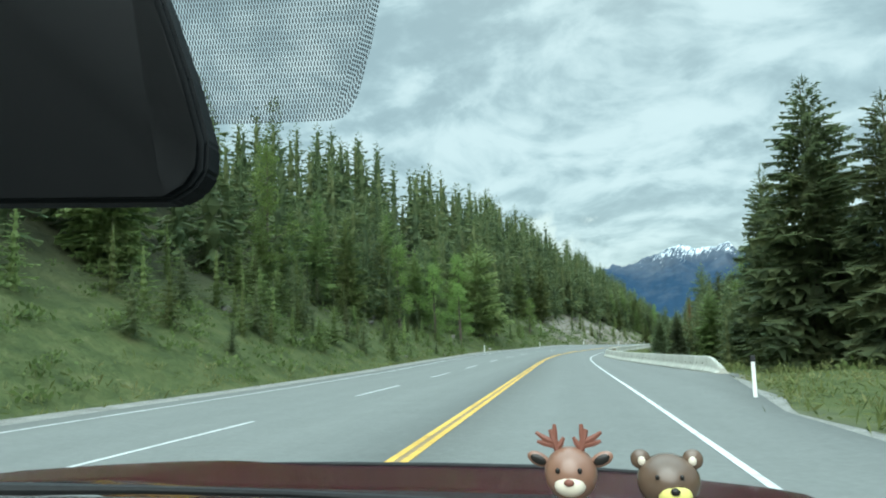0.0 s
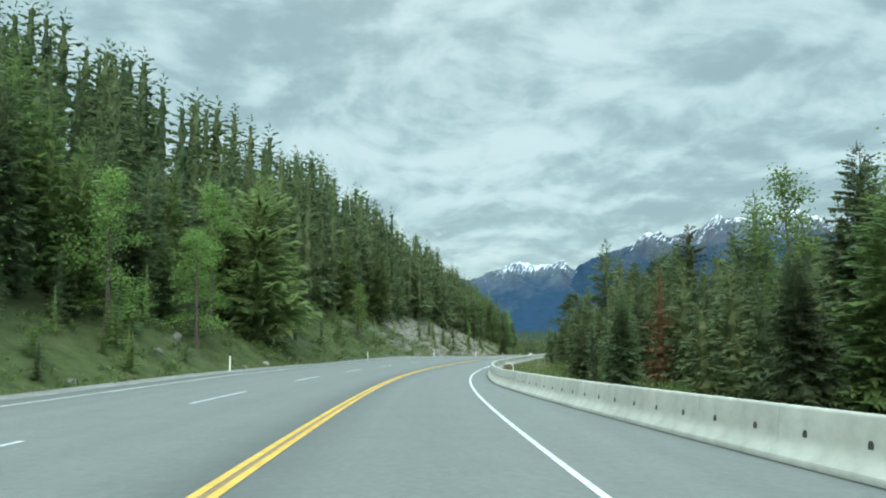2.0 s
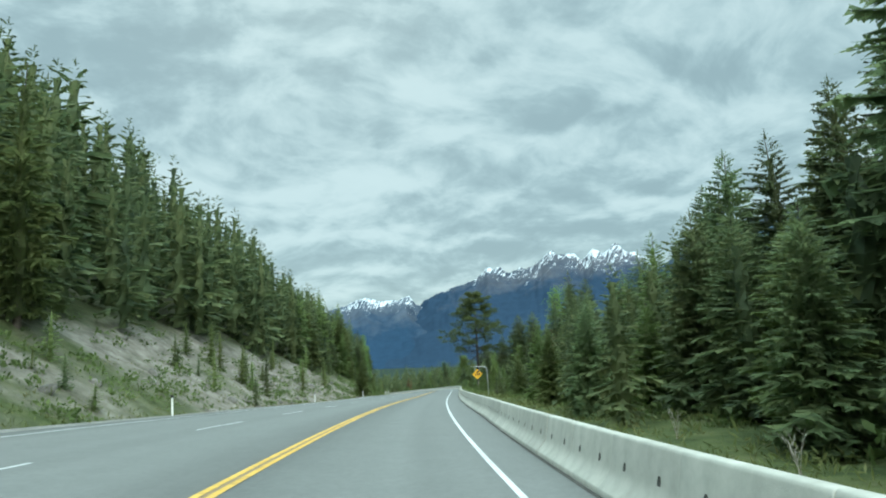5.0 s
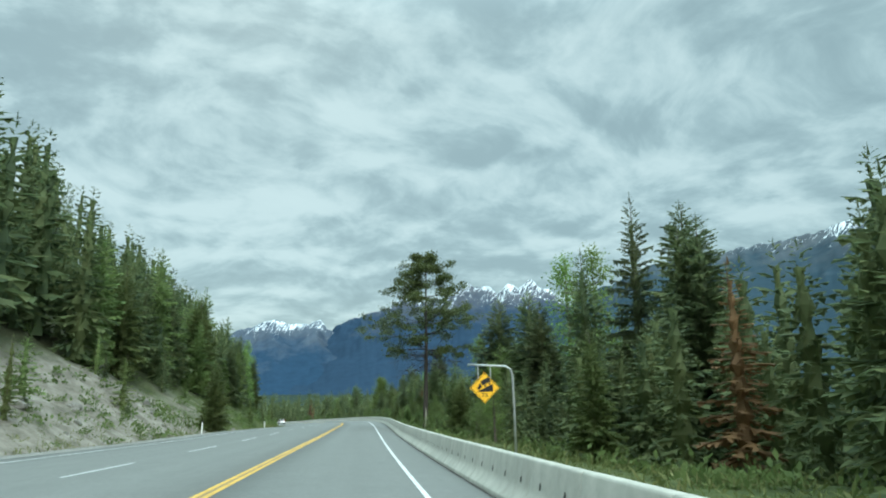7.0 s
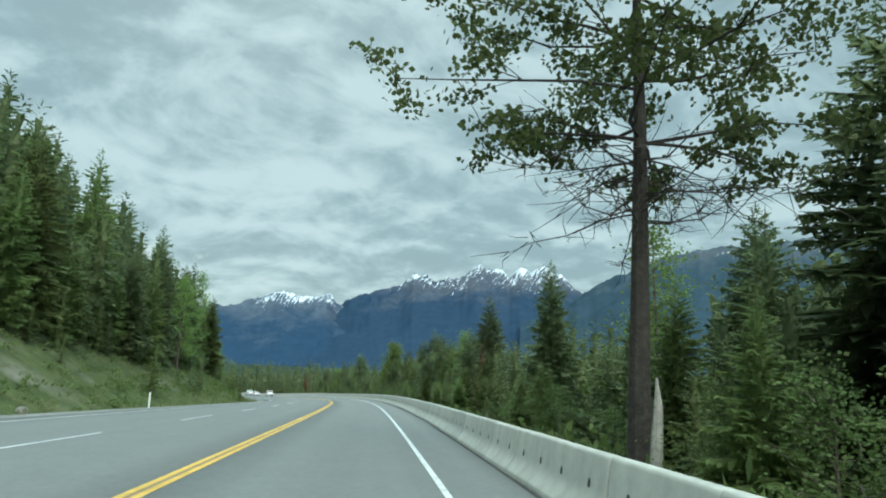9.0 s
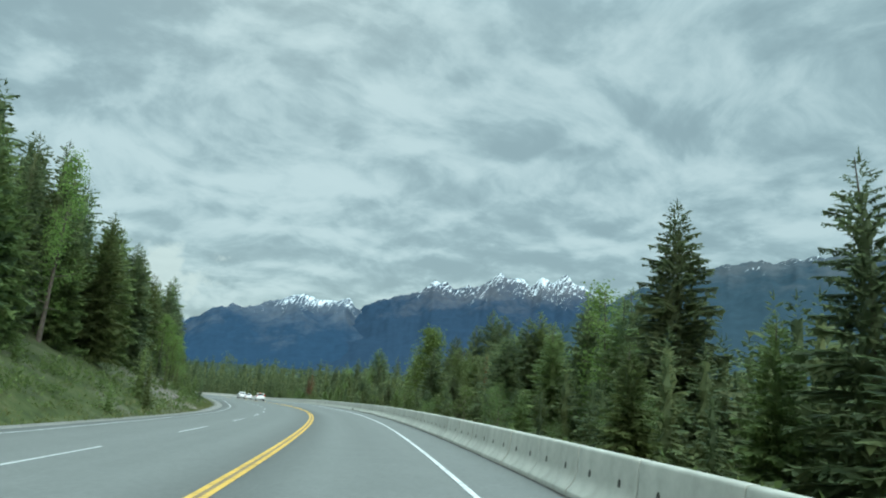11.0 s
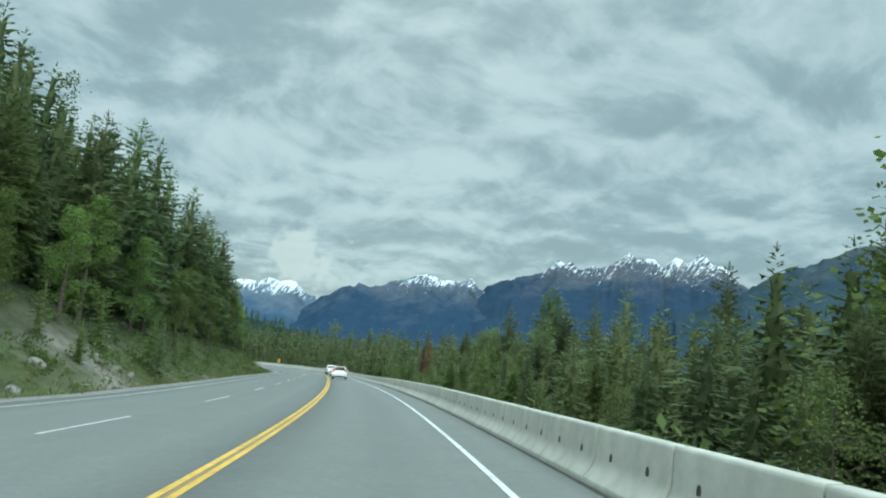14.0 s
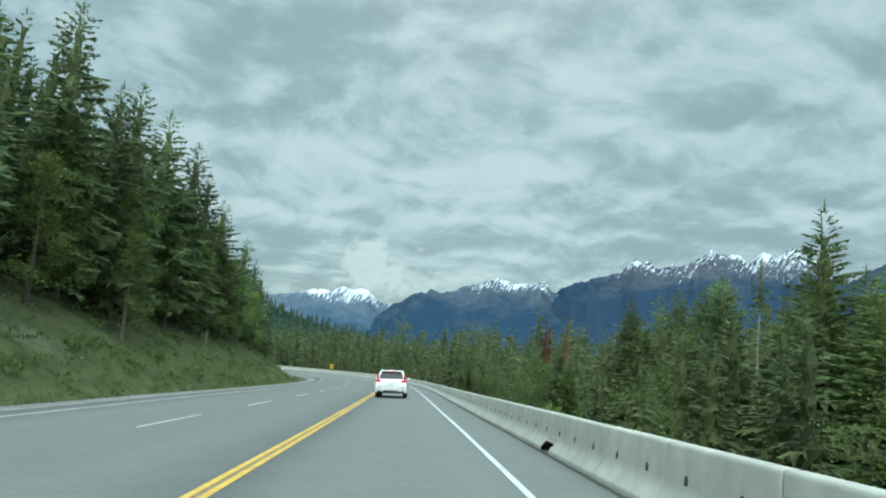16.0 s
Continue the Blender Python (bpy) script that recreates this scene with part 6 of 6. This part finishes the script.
def suv(m):
    t = thing("suv", m, "white sport utility car with red tail lights on the lane", "car")
    lower = [(0.10, 0.36), (0.02, 0.55), (0.0, 0.78), (0.05, 0.98), (0.10, 1.08), (3.35, 1.08), (4.35, 0.96), (4.62, 0.80), (4.68, 0.55), (4.60, 0.36), (4.2, 0.30), (0.5, 0.30)]
    part("body", profile_body(lower, 0.95, 0.88, 0.75, 1.10, 0.05), CARWHITE, t)
    cabin = [(0.10, 1.06), (0.38, 1.52), (0.56, 1.63), (0.9, 1.67), (2.1, 1.665), (2.5, 1.60), (3.35, 1.08)]
    part("cabin", profile_body(cabin, 0.89, 0.66, 1.06, 1.67, 0.06), CARWHITE, t)
    pane(t, "rear_window", [(-0.75, 0.135, 1.13), (0.75, 0.135, 1.13), (0.61, 0.37, 1.55), (-0.61, 0.37, 1.55)], CARGLASS, 0.02)
    for sg in (-1, 1):
        pane(t, "side_window", [(sg * 0.885, 0.55, 1.14), (sg * 0.885, 3.05, 1.14), (sg * 0.745, 2.38, 1.56), (sg * 0.735, 0.75, 1.58)], CARGLASS, 0.02)
        lamp = simple(t, "tail_light", sg * 0.78 - 0.165, sg * 0.78 + 0.165, 0.0, 0.22, 0.955, 1.075, TAIL, 0.02, "red tail light")
        simple(t, "upper_light", sg * 0.80 - 0.05, sg * 0.80 + 0.05, 0.09, 0.28, 1.06, 1.44, TAIL, 0.012, "red upright lamp", (1, 1))
        simple(t, "roof_rail", sg * 0.62 - 0.02, sg * 0.62 + 0.02, 0.6, 2.4, 1.665, 1.72, STEEL, 0.01)
        simple(t, "door_mirror", sg * 1.00 - 0.09, sg * 1.00 + 0.09, 2.72, 2.86, 1.10, 1.24, CARWHITE, 0.03)
        simple(t, "exhaust_trim", sg * 0.55 - 0.11, sg * 0.55 + 0.11, -0.03, 0.1, 0.40, 0.47, STEEL, 0.015)
        simple(t, "bumper_reflector", sg * 0.70 - 0.09, sg * 0.70 + 0.09, -0.025, 0.02, 0.62, 0.68, STEEL, 0.006)
        for y in (0.82, 3.75):
            wheel(t, sg * 0.83, y, 0.36, 0.24)
    simple(t, "lower_bumper", -0.78, 0.78, -0.01, 0.3, 0.30, 0.46, BLACKTRIM, 0.03)
    simple(t, "spoiler", -0.60, 0.60, 0.24, 0.66, 1.60, 1.65, CARWHITE, 0.02)
    simple(t, "brake_light", -0.20, 0.20, 0.225, 0.27, 1.565, 1.60, BRAKE, 0.003)
    simple(t, "number_plate", -0.16, 0.16, -0.022, 0.0, 0.74, 0.87, PLATE, 0.004)
    simple(t, "tailgate_trim", -0.42, 0.42, -0.015, 0.05, 0.90, 0.93, STEEL, 0.006)


def sedan(m):
    t = thing("sedan", m, "white four-door sedan car on the lane", "car")
    lower = [(0.08, 0.32), (0.0, 0.55), (0.02, 0.80), (0.08, 0.95), (0.75, 1.0), (3.25, 0.94), (4.30, 0.82), (4.50, 0.62), (4.45, 0.32), (4.0, 0.26), (0.5, 0.26)]
    part("body", profile_body(lower, 0.89, 0.80, 0.6, 1.0, 0.05), CARWHITE, t)
    cabin = [(0.55, 0.97), (1.10, 1.36), (1.5, 1.43), (2.3, 1.42), (3.25, 0.94)]
    part("cabin", profile_body(cabin, 0.80, 0.58, 0.95, 1.43, 0.06), CARWHITE, t)
    pane(t, "rear_window", [(-0.66, 0.645, 1.05), (0.66, 0.645, 1.05), (0.54, 1.06, 1.345), (-0.54, 1.06, 1.345)], CARGLASS, 0.02)
    for sg in (-1, 1):
        pane(t, "side_window", [(sg * 0.805, 0.95, 1.02), (sg * 0.805, 2.95, 1.0), (sg * 0.665, 2.2, 1.35), (sg * 0.66, 1.35, 1.35)], CARGLASS, 0.02)
        simple(t, "tail_light", sg * 0.72 - 0.14, sg * 0.72 + 0.14, -0.012, 0.14, 0.72, 0.88, TAIL, 0.02, "red tail light")
        simple(t, "door_mirror", sg * 0.92 - 0.08, sg * 0.92 + 0.08, 2.6, 2.72, 0.98, 1.09, CARWHITE, 0.03)
        for y in (0.95, 3.62):
            wheel(t, sg * 0.78, y, 0.32, 0.21)
    simple(t, "lower_bumper", -0.72, 0.72, -0.012, 0.25, 0.27, 0.40, BLACKTRIM, 0.03)
    simple(t, "number_plate", -0.16, 0.16, -0.02, 0.0, 0.60, 0.73, PLATE, 0.004)


def pickup(m):
    t = thing("pickup_truck", m, "white pickup truck with a dark rear window on the lane", "truck")
    lower = [(0.06, 0.55), (0.02, 0.8), (0.04, 1.22), (1.95, 1.22), (1.97, 1.24), (4.0, 1.24), (5.45, 1.14), (5.62, 0.95), (5.60, 0.55), (5.2, 0.45), (0.4, 0.45)]
    part("body", profile_body(lower, 0.99, 0.94, 0.8, 1.25, 0.04), CARWHITE, t)
    cabin = [(1.98, 1.20), (2.06, 1.72), (2.3, 1.86), (3.5, 1.86), (4.25, 1.24)]
    part("cabin", profile_body(cabin, 0.92, 0.72, 1.2, 1.86, 0.06), CARWHITE, t)
    pane(t, "rear_window", [(-0.74, 1.985, 1.32), (0.74, 1.985, 1.32), (0.66, 2.04, 1.70), (-0.66, 2.04, 1.70)], CARGLASS, 0.02)
    simple(t, "tailgate", -0.80, 0.80, 0.0, 0.06, 0.74, 1.20, CARWHITE, 0.02)
    simple(t, "tailgate_handle", -0.13, 0.13, -0.02, 0.01, 1.04, 1.12, BLACKTRIM, 0.01)
    simple(t, "bumper", -0.96, 0.96, -0.12, 0.05, 0.52, 0.70, STEEL, 0.03)
    simple(t, "number_plate", -0.16, 0.16, -0.135, -0.11, 0.55, 0.67, PLATE, 0.004)
    for sg in (-1, 1):
        pane(t, "side_window", [(sg * 0.925, 2.2, 1.30), (sg * 0.925, 3.95, 1.30), (sg * 0.80, 3.45, 1.76), (sg * 0.80, 2.3, 1.76)], CARGLASS, 0.02)
        simple(t, "tail_light", sg * 0.91 - 0.07, sg * 0.91 + 0.07, -0.015, 0.12, 0.80, 1.16, TAIL, 0.02, "red tail light")
        simple(t, "door_mirror", sg * 1.10 - 0.10, sg * 1.10 + 0.10, 3.7, 3.82, 1.28, 1.52, BLACKTRIM, 0.03)
        for y in (1.05, 4.65):
            wheel(t, sg * 0.86, y, 0.40, 0.27)


suv(lane_pose(389.3, 1.35, -1.5))
sedan(lane_pose(421.0, 1.6))
pickup(lane_pose(434.0, 1.7))


# ---- the front of the red car where the ride begins ----
def red_car():
    base = lane_pose(0.0, 1.986) @ pose(0.017, -0.066, 0)
    t = thing("red_car", base, "front of a dark red car: bonnet, dashboard and inside mirror", "car")
    bm = bmesh.new()
    nx, ny = 32, 16
    rim = ([-1.37, -1.34, -1.11, -0.90, -0.76, -0.65, -0.50, -0.27, -0.03, 0.14, 0.40, 0.47], [0.985, 1.009, 1.022, 1.030, 1.032, 1.023, 1.019, 1.016, 1.010, 1.000, 0.970, 0.94])
    grid = []
    for j in range(ny + 1):
        y0 = 0.98 + 0.92 * j / ny
        row = []
        for i in range(nx + 1):
            x = -1.37 + 1.84 * i / nx
            over = max(0.0, y0 - 1.35)
            z = float(np.interp(x, *rim)) + 0.03 * max(0.0, 1.35 - y0) / 0.37 - 0.24 * over - 0.30 * over * over
            row.append(bm.verts.new((x, y0, z)))
        grid.append(row)
    for j in range(ny):
        for i in range(nx):
            bm.faces.new((grid[j][i], grid[j][i + 1], grid[j + 1][i + 1], grid[j + 1][i]))
    bmesh.ops.solidify(bm, geom=bm.faces[:], thickness=0.012)
    bmesh.ops.recalc_face_normals(bm, faces=bm.faces)
    part("bonnet", bm, CARRED, t, "glossy dark red bonnet", True)
    bm = bmesh.new()
    tube(bm, [(-0.70, 1.35, 1.024), (-0.5, 1.35, 1.020), (-0.27, 1.35, 1.017), (-0.03, 1.35, 1.011), (0.14, 1.35, 1.000)], [0.001, 0.005, 0.005, 0.005, 0.004], 8)
    part("bonnet_trim", bm, BLACKPLASTIC, t, "thin black edge of the bonnet")
    bm = bmesh.new()
    tube(bm, [(-0.95, 0.76, 1.085), (-0.824, 0.80, 1.086), (-0.593, 0.80, 1.086), (-0.382, 0.80, 1.082), (-0.166, 0.80, 1.073), (0.05, 0.79, 1.058), (0.30, 0.74, 1.040)], [0.012, 0.010, 0.006, 0.005, 0.005, 0.005, 0.005], 8)
    part("dashboard_lip", bm, BLACKPLASTIC, t, "black front lip of the dashboard")
    bm = bmesh.new()
    nx = 16
    rows = []
    for y, z, lean_ in ((0.50, 0.90, 0.0), (0.52, 0.985, 0.0), (0.60, 1.026, 0.01), (0.68, 1.034, 0.012), (0.74, 1.064, 0.016), (0.785, 1.077, 0.014), (0.80, 1.03, 0.012)):
        rows.append([bm.verts.new((-0.45 + (i / nx * 2 - 1) * 0.74, y - 0.06 * (i / nx * 2 - 1) ** 2, z - lean_ * (i / nx * 2 - 1))) for i in range(nx + 1)])
    for a, b in zip(rows, rows[1:]):
        for i in range(nx):
            bm.faces.new((a[i], a[i + 1], b[i + 1], b[i]))
    bmesh.ops.solidify(bm, geom=bm.faces[:], thickness=0.015)
    bmesh.ops.recalc_face_normals(bm, faces=bm.faces)
    part("dashboard", bm, DASH, t, "grey grained dashboard top", True)
    bm = bmesh.new()
    lower = [(0.95, 0.30), (0.92, 0.70), (0.93, 0.90), (1.5, 0.88), (1.84, 0.74), (2.0, 0.60), (2.02, 0.38), (1.9, 0.26), (1.1, 0.26)]
    body = part("front_body", profile_body(lower, 0.90, 0.84, 0.6, 0.9, 0.04), CARRED, t, "dark red front body", False)
    body.matrix_basis = pose(-0.45, 0, 0)
    for sg in (-1, 1):
        wheel(t, -0.45 + sg * 0.80, 1.42, 0.33, 0.21)
    # inside mirror: a tapering shell with a rounded end
    bm = bmesh.new()
    outline = [(-0.30, -0.073), (0.004, -0.068), (0.020, -0.058), (0.029, -0.044), (0.028, -0.02), (0.008, 0.035), (-0.020, 0.10), (-0.066, 0.20), (-0.30, 0.21)]
    front = [bm.verts.new((u, 0.0, v)) for u, v in outline]
    mid = [bm.verts.new((u * 1.005, 0.022, v * 1.01)) for u, v in outline]
    back = [bm.verts.new((u * 0.9 - 0.02, 0.062, v * 0.72)) for u, v in outline]
    bm.faces.new(front)
    bm.faces.new(back[::-1])
    for a, b in ((front, mid), (mid, back)):
        for j in range(len(a)):
            k = (j + 1) % len(a)
            bm.faces.new((a[j], b[j], b[k], a[k]))
    bmesh.ops.recalc_face_normals(bm, faces=bm.faces)
    bmesh.ops.bevel(bm, geom=bm.edges[:], offset=0.003, segments=2, affect="EDGES")
    mirror = part("inside_mirror", bm, MIRRORSHELL, t, "black inside mirror housing")
    mirror.matrix_basis = pose(-0.291, 0.42, 1.452, 0, 4, 6)
    bm = bmesh.new()
    vs = [bm.verts.new((u * 0.97 - 0.006, -0.005, v * 0.965)) for u, v in outline]
    bm.faces.new(vs)
    bmesh.ops.solidify(bm, geom=bm.faces[:], thickness=0.002)
    # reflection of a dark cabin is put into the glass colour
    part("mirror_glass", bm, MIRRORDARK, mirror, "mirror glass coloured with the dark cabin's reflection")
    # printed dot band at the top of the windscreen
    bm = bmesh.new()
    pts = [(-0.62, 0.725, 1.586), (-0.483, 0.722, 1.573), (-0.36, 0.72, 1.562), (-0.278, 0.72, 1.556), (-0.262, 0.72, 1.558), (-0.252, 0.72, 1.566), (-0.239, 0.718, 1.586), (-0.215, 0.70, 1.64), (-0.18, 0.66, 1.72), (-0.62, 0.66, 1.76)]
    a = [bm.verts.new(p) for p in pts]
    bm.faces.new(a)
    bmesh.ops.triangulate(bm, faces=bm.faces[:])
    part("shade_band", bm, DOTS, t, "grey dotted shade band")


def dotted():
    m = bpy.data.materials.new("printed_dots")
    m.use_nodes = True
    n, l = m.node_tree.nodes, m.node_tree.links
    tc = n.new("ShaderNodeTexCoord")
    mp = n.new("ShaderNodeMapping")
    mp.inputs["Rotation"].default_value = (0, 0, radians(45))
    mp.inputs["Scale"].default_value = (330, 330, 0)
    l.new(tc.outputs["Object"], mp.inputs[0])
    ck = n.new("ShaderNodeTexVoronoi")
    ck.inputs["Scale"].default_value, ck.inputs["Randomness"].default_value = 1.0, 0.0
    l.new(mp.outputs[0], ck.inputs["Vector"])
    r = ramp(n, [(0.34, (1, 1, 1)), (0.42, (0, 0, 0))])
    l.new(ck.outputs["Distance"], r.inputs[0])
    tr = n.new("ShaderNodeBsdfTransparent")
    mx = n.new("ShaderNodeMixShader")
    l.new(r.outputs[0], mx.inputs[0])
    l.new(tr.outputs[0], mx.inputs[1])
    bsdf = n["Principled BSDF"]
    bsdf.inputs["Base Color"].default_value, bsdf.inputs["Roughness"].default_value = (0.05, 0.056, 0.06, 1), 0.6
    l.new(bsdf.outputs[0], mx.inputs[2])
    l.new(mx.outputs[0], n["Material Output"].inputs[0])
    return m


DOTS = dotted()
red_car()


def toy_deer():
    """A small glazed deer figure: body, head, muzzle, ears and antlers in one mesh."""
    bm = bmesh.new()
    ball(bm, (0, 0, 0.028), (0.026, 0.024, 0.032), mat_index=0)
    ball(bm, (0, 0, 0.086), (0.0285, 0.027, 0.0285), mat_index=0)
    ball(bm, (0.0, -0.019, 0.077), (0.0165, 0.012, 0.0115), mat_index=2)
    ball(bm, (0.0, -0.030, 0.082), (0.0055, 0.004, 0.0038), 12, 8, 1)
    for sg in (-1, 1):
        ball(bm, (sg * 0.0115, -0.0245, 0.093), (0.0026, 0.002, 0.0032), 10, 8, 3)
        ball(bm, (sg * 0.034, 0.0, 0.101), (0.0135, 0.004, 0.0075), 14, 8, 0, pose(0, 0, 0, 0, -sg * 25, 0))
        ball(bm, (sg * 0.034, -0.003, 0.101), (0.0095, 0.002, 0.005), 14, 8, 3, pose(0, 0, 0, 0, -sg * 25, 0))
        base = Vector((sg * 0.012, 0, 0.110))
        tip = Vector((sg * 0.0195, 0, 0.1325))
        tube(bm, [base, (base + tip) / 2, tip], [0.0042, 0.0040, 0.0024], 7, True, 1)
        for f, dx, dz in ((0.22, 0.021, 0.005), (0.34, 0.021, 0.012), (0.45, -0.001, 0.018), (0.1, -0.0075, 0.012)):
            p = base + (tip - base) * f
            tube(bm, [p, p + Vector((sg * dx * 0.6, 0, dz * 0.5)), p + Vector((sg * dx, 0, dz))], [0.0036, 0.0034, 0.0019], 6, True, 1)
    return bm


def toy_bear():
    bm = bmesh.new()
    ball(bm, (0, 0, 0.026), (0.028, 0.025, 0.030), mat_index=0)
    ball(bm, (0, 0, 0.078), (0.0325, 0.030, 0.0285), mat_index=0)
    ball(bm, (0.004, -0.022, 0.068), (0.017, 0.012, 0.0125), mat_index=1)
    ball(bm, (0.004, -0.0335, 0.074), (0.005, 0.003, 0.004), 12, 8, 2)
    for sg in (-1, 1):
        ball(bm, (sg * 0.012, -0.028, 0.087), (0.0022, 0.0018, 0.0026), 10, 8, 2)
        ball(bm, (sg * 0.0265, 0.002, 0.100), (0.0105, 0.006, 0.0105), 16, 10, 0)
        ball(bm, (sg * 0.0255, -0.0045, 0.099), (0.0040, 0.0022, 0.0048), 12, 8, 3)
    return bm


def stand_toy(name, bm, mats, dx, label):
    me = bpy.data.meshes.new(name)
    bm.to_mesh(me)
    bm.free()
    for m in mats:
        me.materials.append(m)
    ob = new(name, me)
    ob.matrix_basis = lane_pose(0.0, 1.986) @ pose(dx + 0.017, 0.72 - 0.066, 1.036, 0, 0, -4)
    tagged(ob, label, "figurine")


stand_toy("deer_figurine", toy_deer(), (TOYBROWN, TOYHORN, TOYCREAM, TOYBLACK), -0.006, "glazed brown toy deer with antlers on the dashboard")
stand_toy("bear_figurine", toy_bear(), (TOYDARK, TOYYELLOW, TOYBLACK, TOYCREAM), 0.095, "glazed dark brown toy bear with a yellow muzzle")


# ---- undergrowth ----
def scatter(name, count, place, blades, size, label, material, seed, category, flat=0.6, lean=0.28):
    """Many small clumps of leaves or blades, joined."""
    rng = np.random.default_rng(seed)
    S_, D_ = place(rng, count)
    P = on_road(S_, D_)
    Z, _, _ = ground_height(P[:, 0], P[:, 1])
    VV, FF, off = [], [], 0
    for p, z in zip(P, Z):
        f = rng.uniform(0.45, 1.5)
        k = int(blades * rng.uniform(0.6, 1.3))
        o = rng.normal(0, 1, (k, 3)) * np.array([0.5, 0.5, 0.3]) * f * flat
        o[:, 2] = np.abs(o[:, 2])
        a = rng.normal(0, 1, (k, 3)) + np.array([0, 0, 1.1])
        a /= np.linalg.norm(a, axis=1)[:, None]
        b = np.cross(a, rng.normal(0, 1, (k, 3)))
        b /= np.linalg.norm(b, axis=1)[:, None]
        L = (size * rng.uniform(0.5, 1.3, k) * f)[:, None]
        q = o + np.array([p[0], p[1], z])
        v = np.stack([q, q + a * L * 0.5 + b * L * lean, q + a * L, q + a * L * 0.5 - b * L * lean], 1).reshape(-1, 3)
        VV.append(v)
        FF.append((np.arange(4 * k) + off).reshape(-1, 4))
        off += 4 * k
    ob = mesh_of(name, np.concatenate(VV), np.concatenate(FF).tolist(), material)
    return tagged(ob, label, category, kind="stuff")


def bank_left(rng, n):
    s = rng.uniform(5, 440, n)
    e = 2.4 + rng.gamma(2.0, 3.0, n)
    return s, LEFT_PAVED - e


def bank_right(rng, n):
    s = np.where(rng.random(n) < 0.3, rng.uniform(28, 185, n), rng.uniform(185, 520, n))
    return s, paved(s) + np.where(s < 185, 4.5, 0.9) + rng.gamma(1.6, 2.4, n)


def verge_right(rng, n):
    s = rng.uniform(2, 185, n)
    return s, paved(s) + np.where(s < 30, 0.35, 0.3) + rng.uniform(0, 9, n)


def edge_left(rng, n):
    s = rng.uniform(5, 440, n)
    return s, LEFT_PAVED - 1.1 - rng.gamma(1.5, 1.6, n)


scatter("shrubs_on_bank", 1800, bank_left, 38, 0.20, "low leafy shrubs scattered over the grassy bank", SHRUB, 61, "shrubs")
scatter("shrubs_behind_barrier", 1300, bank_right, 48, 0.21, "low green shrubs and brush behind the barrier", SHRUB, 62, "shrubs")
scatter("grass_on_verge", 3000, verge_right, 16, 0.20, "uneven tufts of green and yellow grass", GRASS, 63, "grass", 0.35, 0.09)
scatter("grass_on_bank", 3600, edge_left, 14, 0.20, "uneven tufts of green and straw coloured grass", GRASS, 64, "grass", 0.35, 0.09)


def boulder_mesh(seed):
    rng = np.random.default_rng(seed)
    bm = bmesh.new()
    bmesh.ops.create_icosphere(bm, subdivisions=2, radius=1)
    cut = rng.normal(0, 1, (5, 3))
    for v in bm.verts:
        for c in cut:
            n_ = Vector(c).normalized()
            o = v.co.dot(n_) - 0.72
            if o > 0:
                v.co -= n_ * o
        v.co *= 1 + 0.10 * noise.noise(v.co * 2.3 + Vector((seed, 0, 0)))
    me = bpy.data.meshes.new("rock")
    bm.to_mesh(me)
    bm.free()
    me.materials.append(ROCK)
    return me


ROCKS = [boulder_mesh(k) for k in range(5)]
rock_rng = np.random.default_rng(8)
for k in range(95):
    s = float(rock_rng.choice([rock_rng.uniform(148, 222), rock_rng.uniform(148, 222), rock_rng.uniform(300, 375), rock_rng.uniform(30, 150)]))
    e = float(2.2 + rock_rng.gamma(1.5, 2.6))
    x, y, z = on_ground(s, LEFT_PAVED - e, 0.0)
    r = float(rock_rng.uniform(0.10, 0.40))
    ob = new("rock", ROCKS[k % 5])
    ob.matrix_basis = Matrix.Translation((x, y, z + r * 0.15)) @ pose(0, 0, 0, rock_rng.uniform(0, 360), rock_rng.uniform(0, 360), 0) @ Matrix.Diagonal((r * 1.3, r, r * 0.75, 1))
    tagged(ob, "angular grey rock lying on the cut bank", "rock", "rocks on the bank")
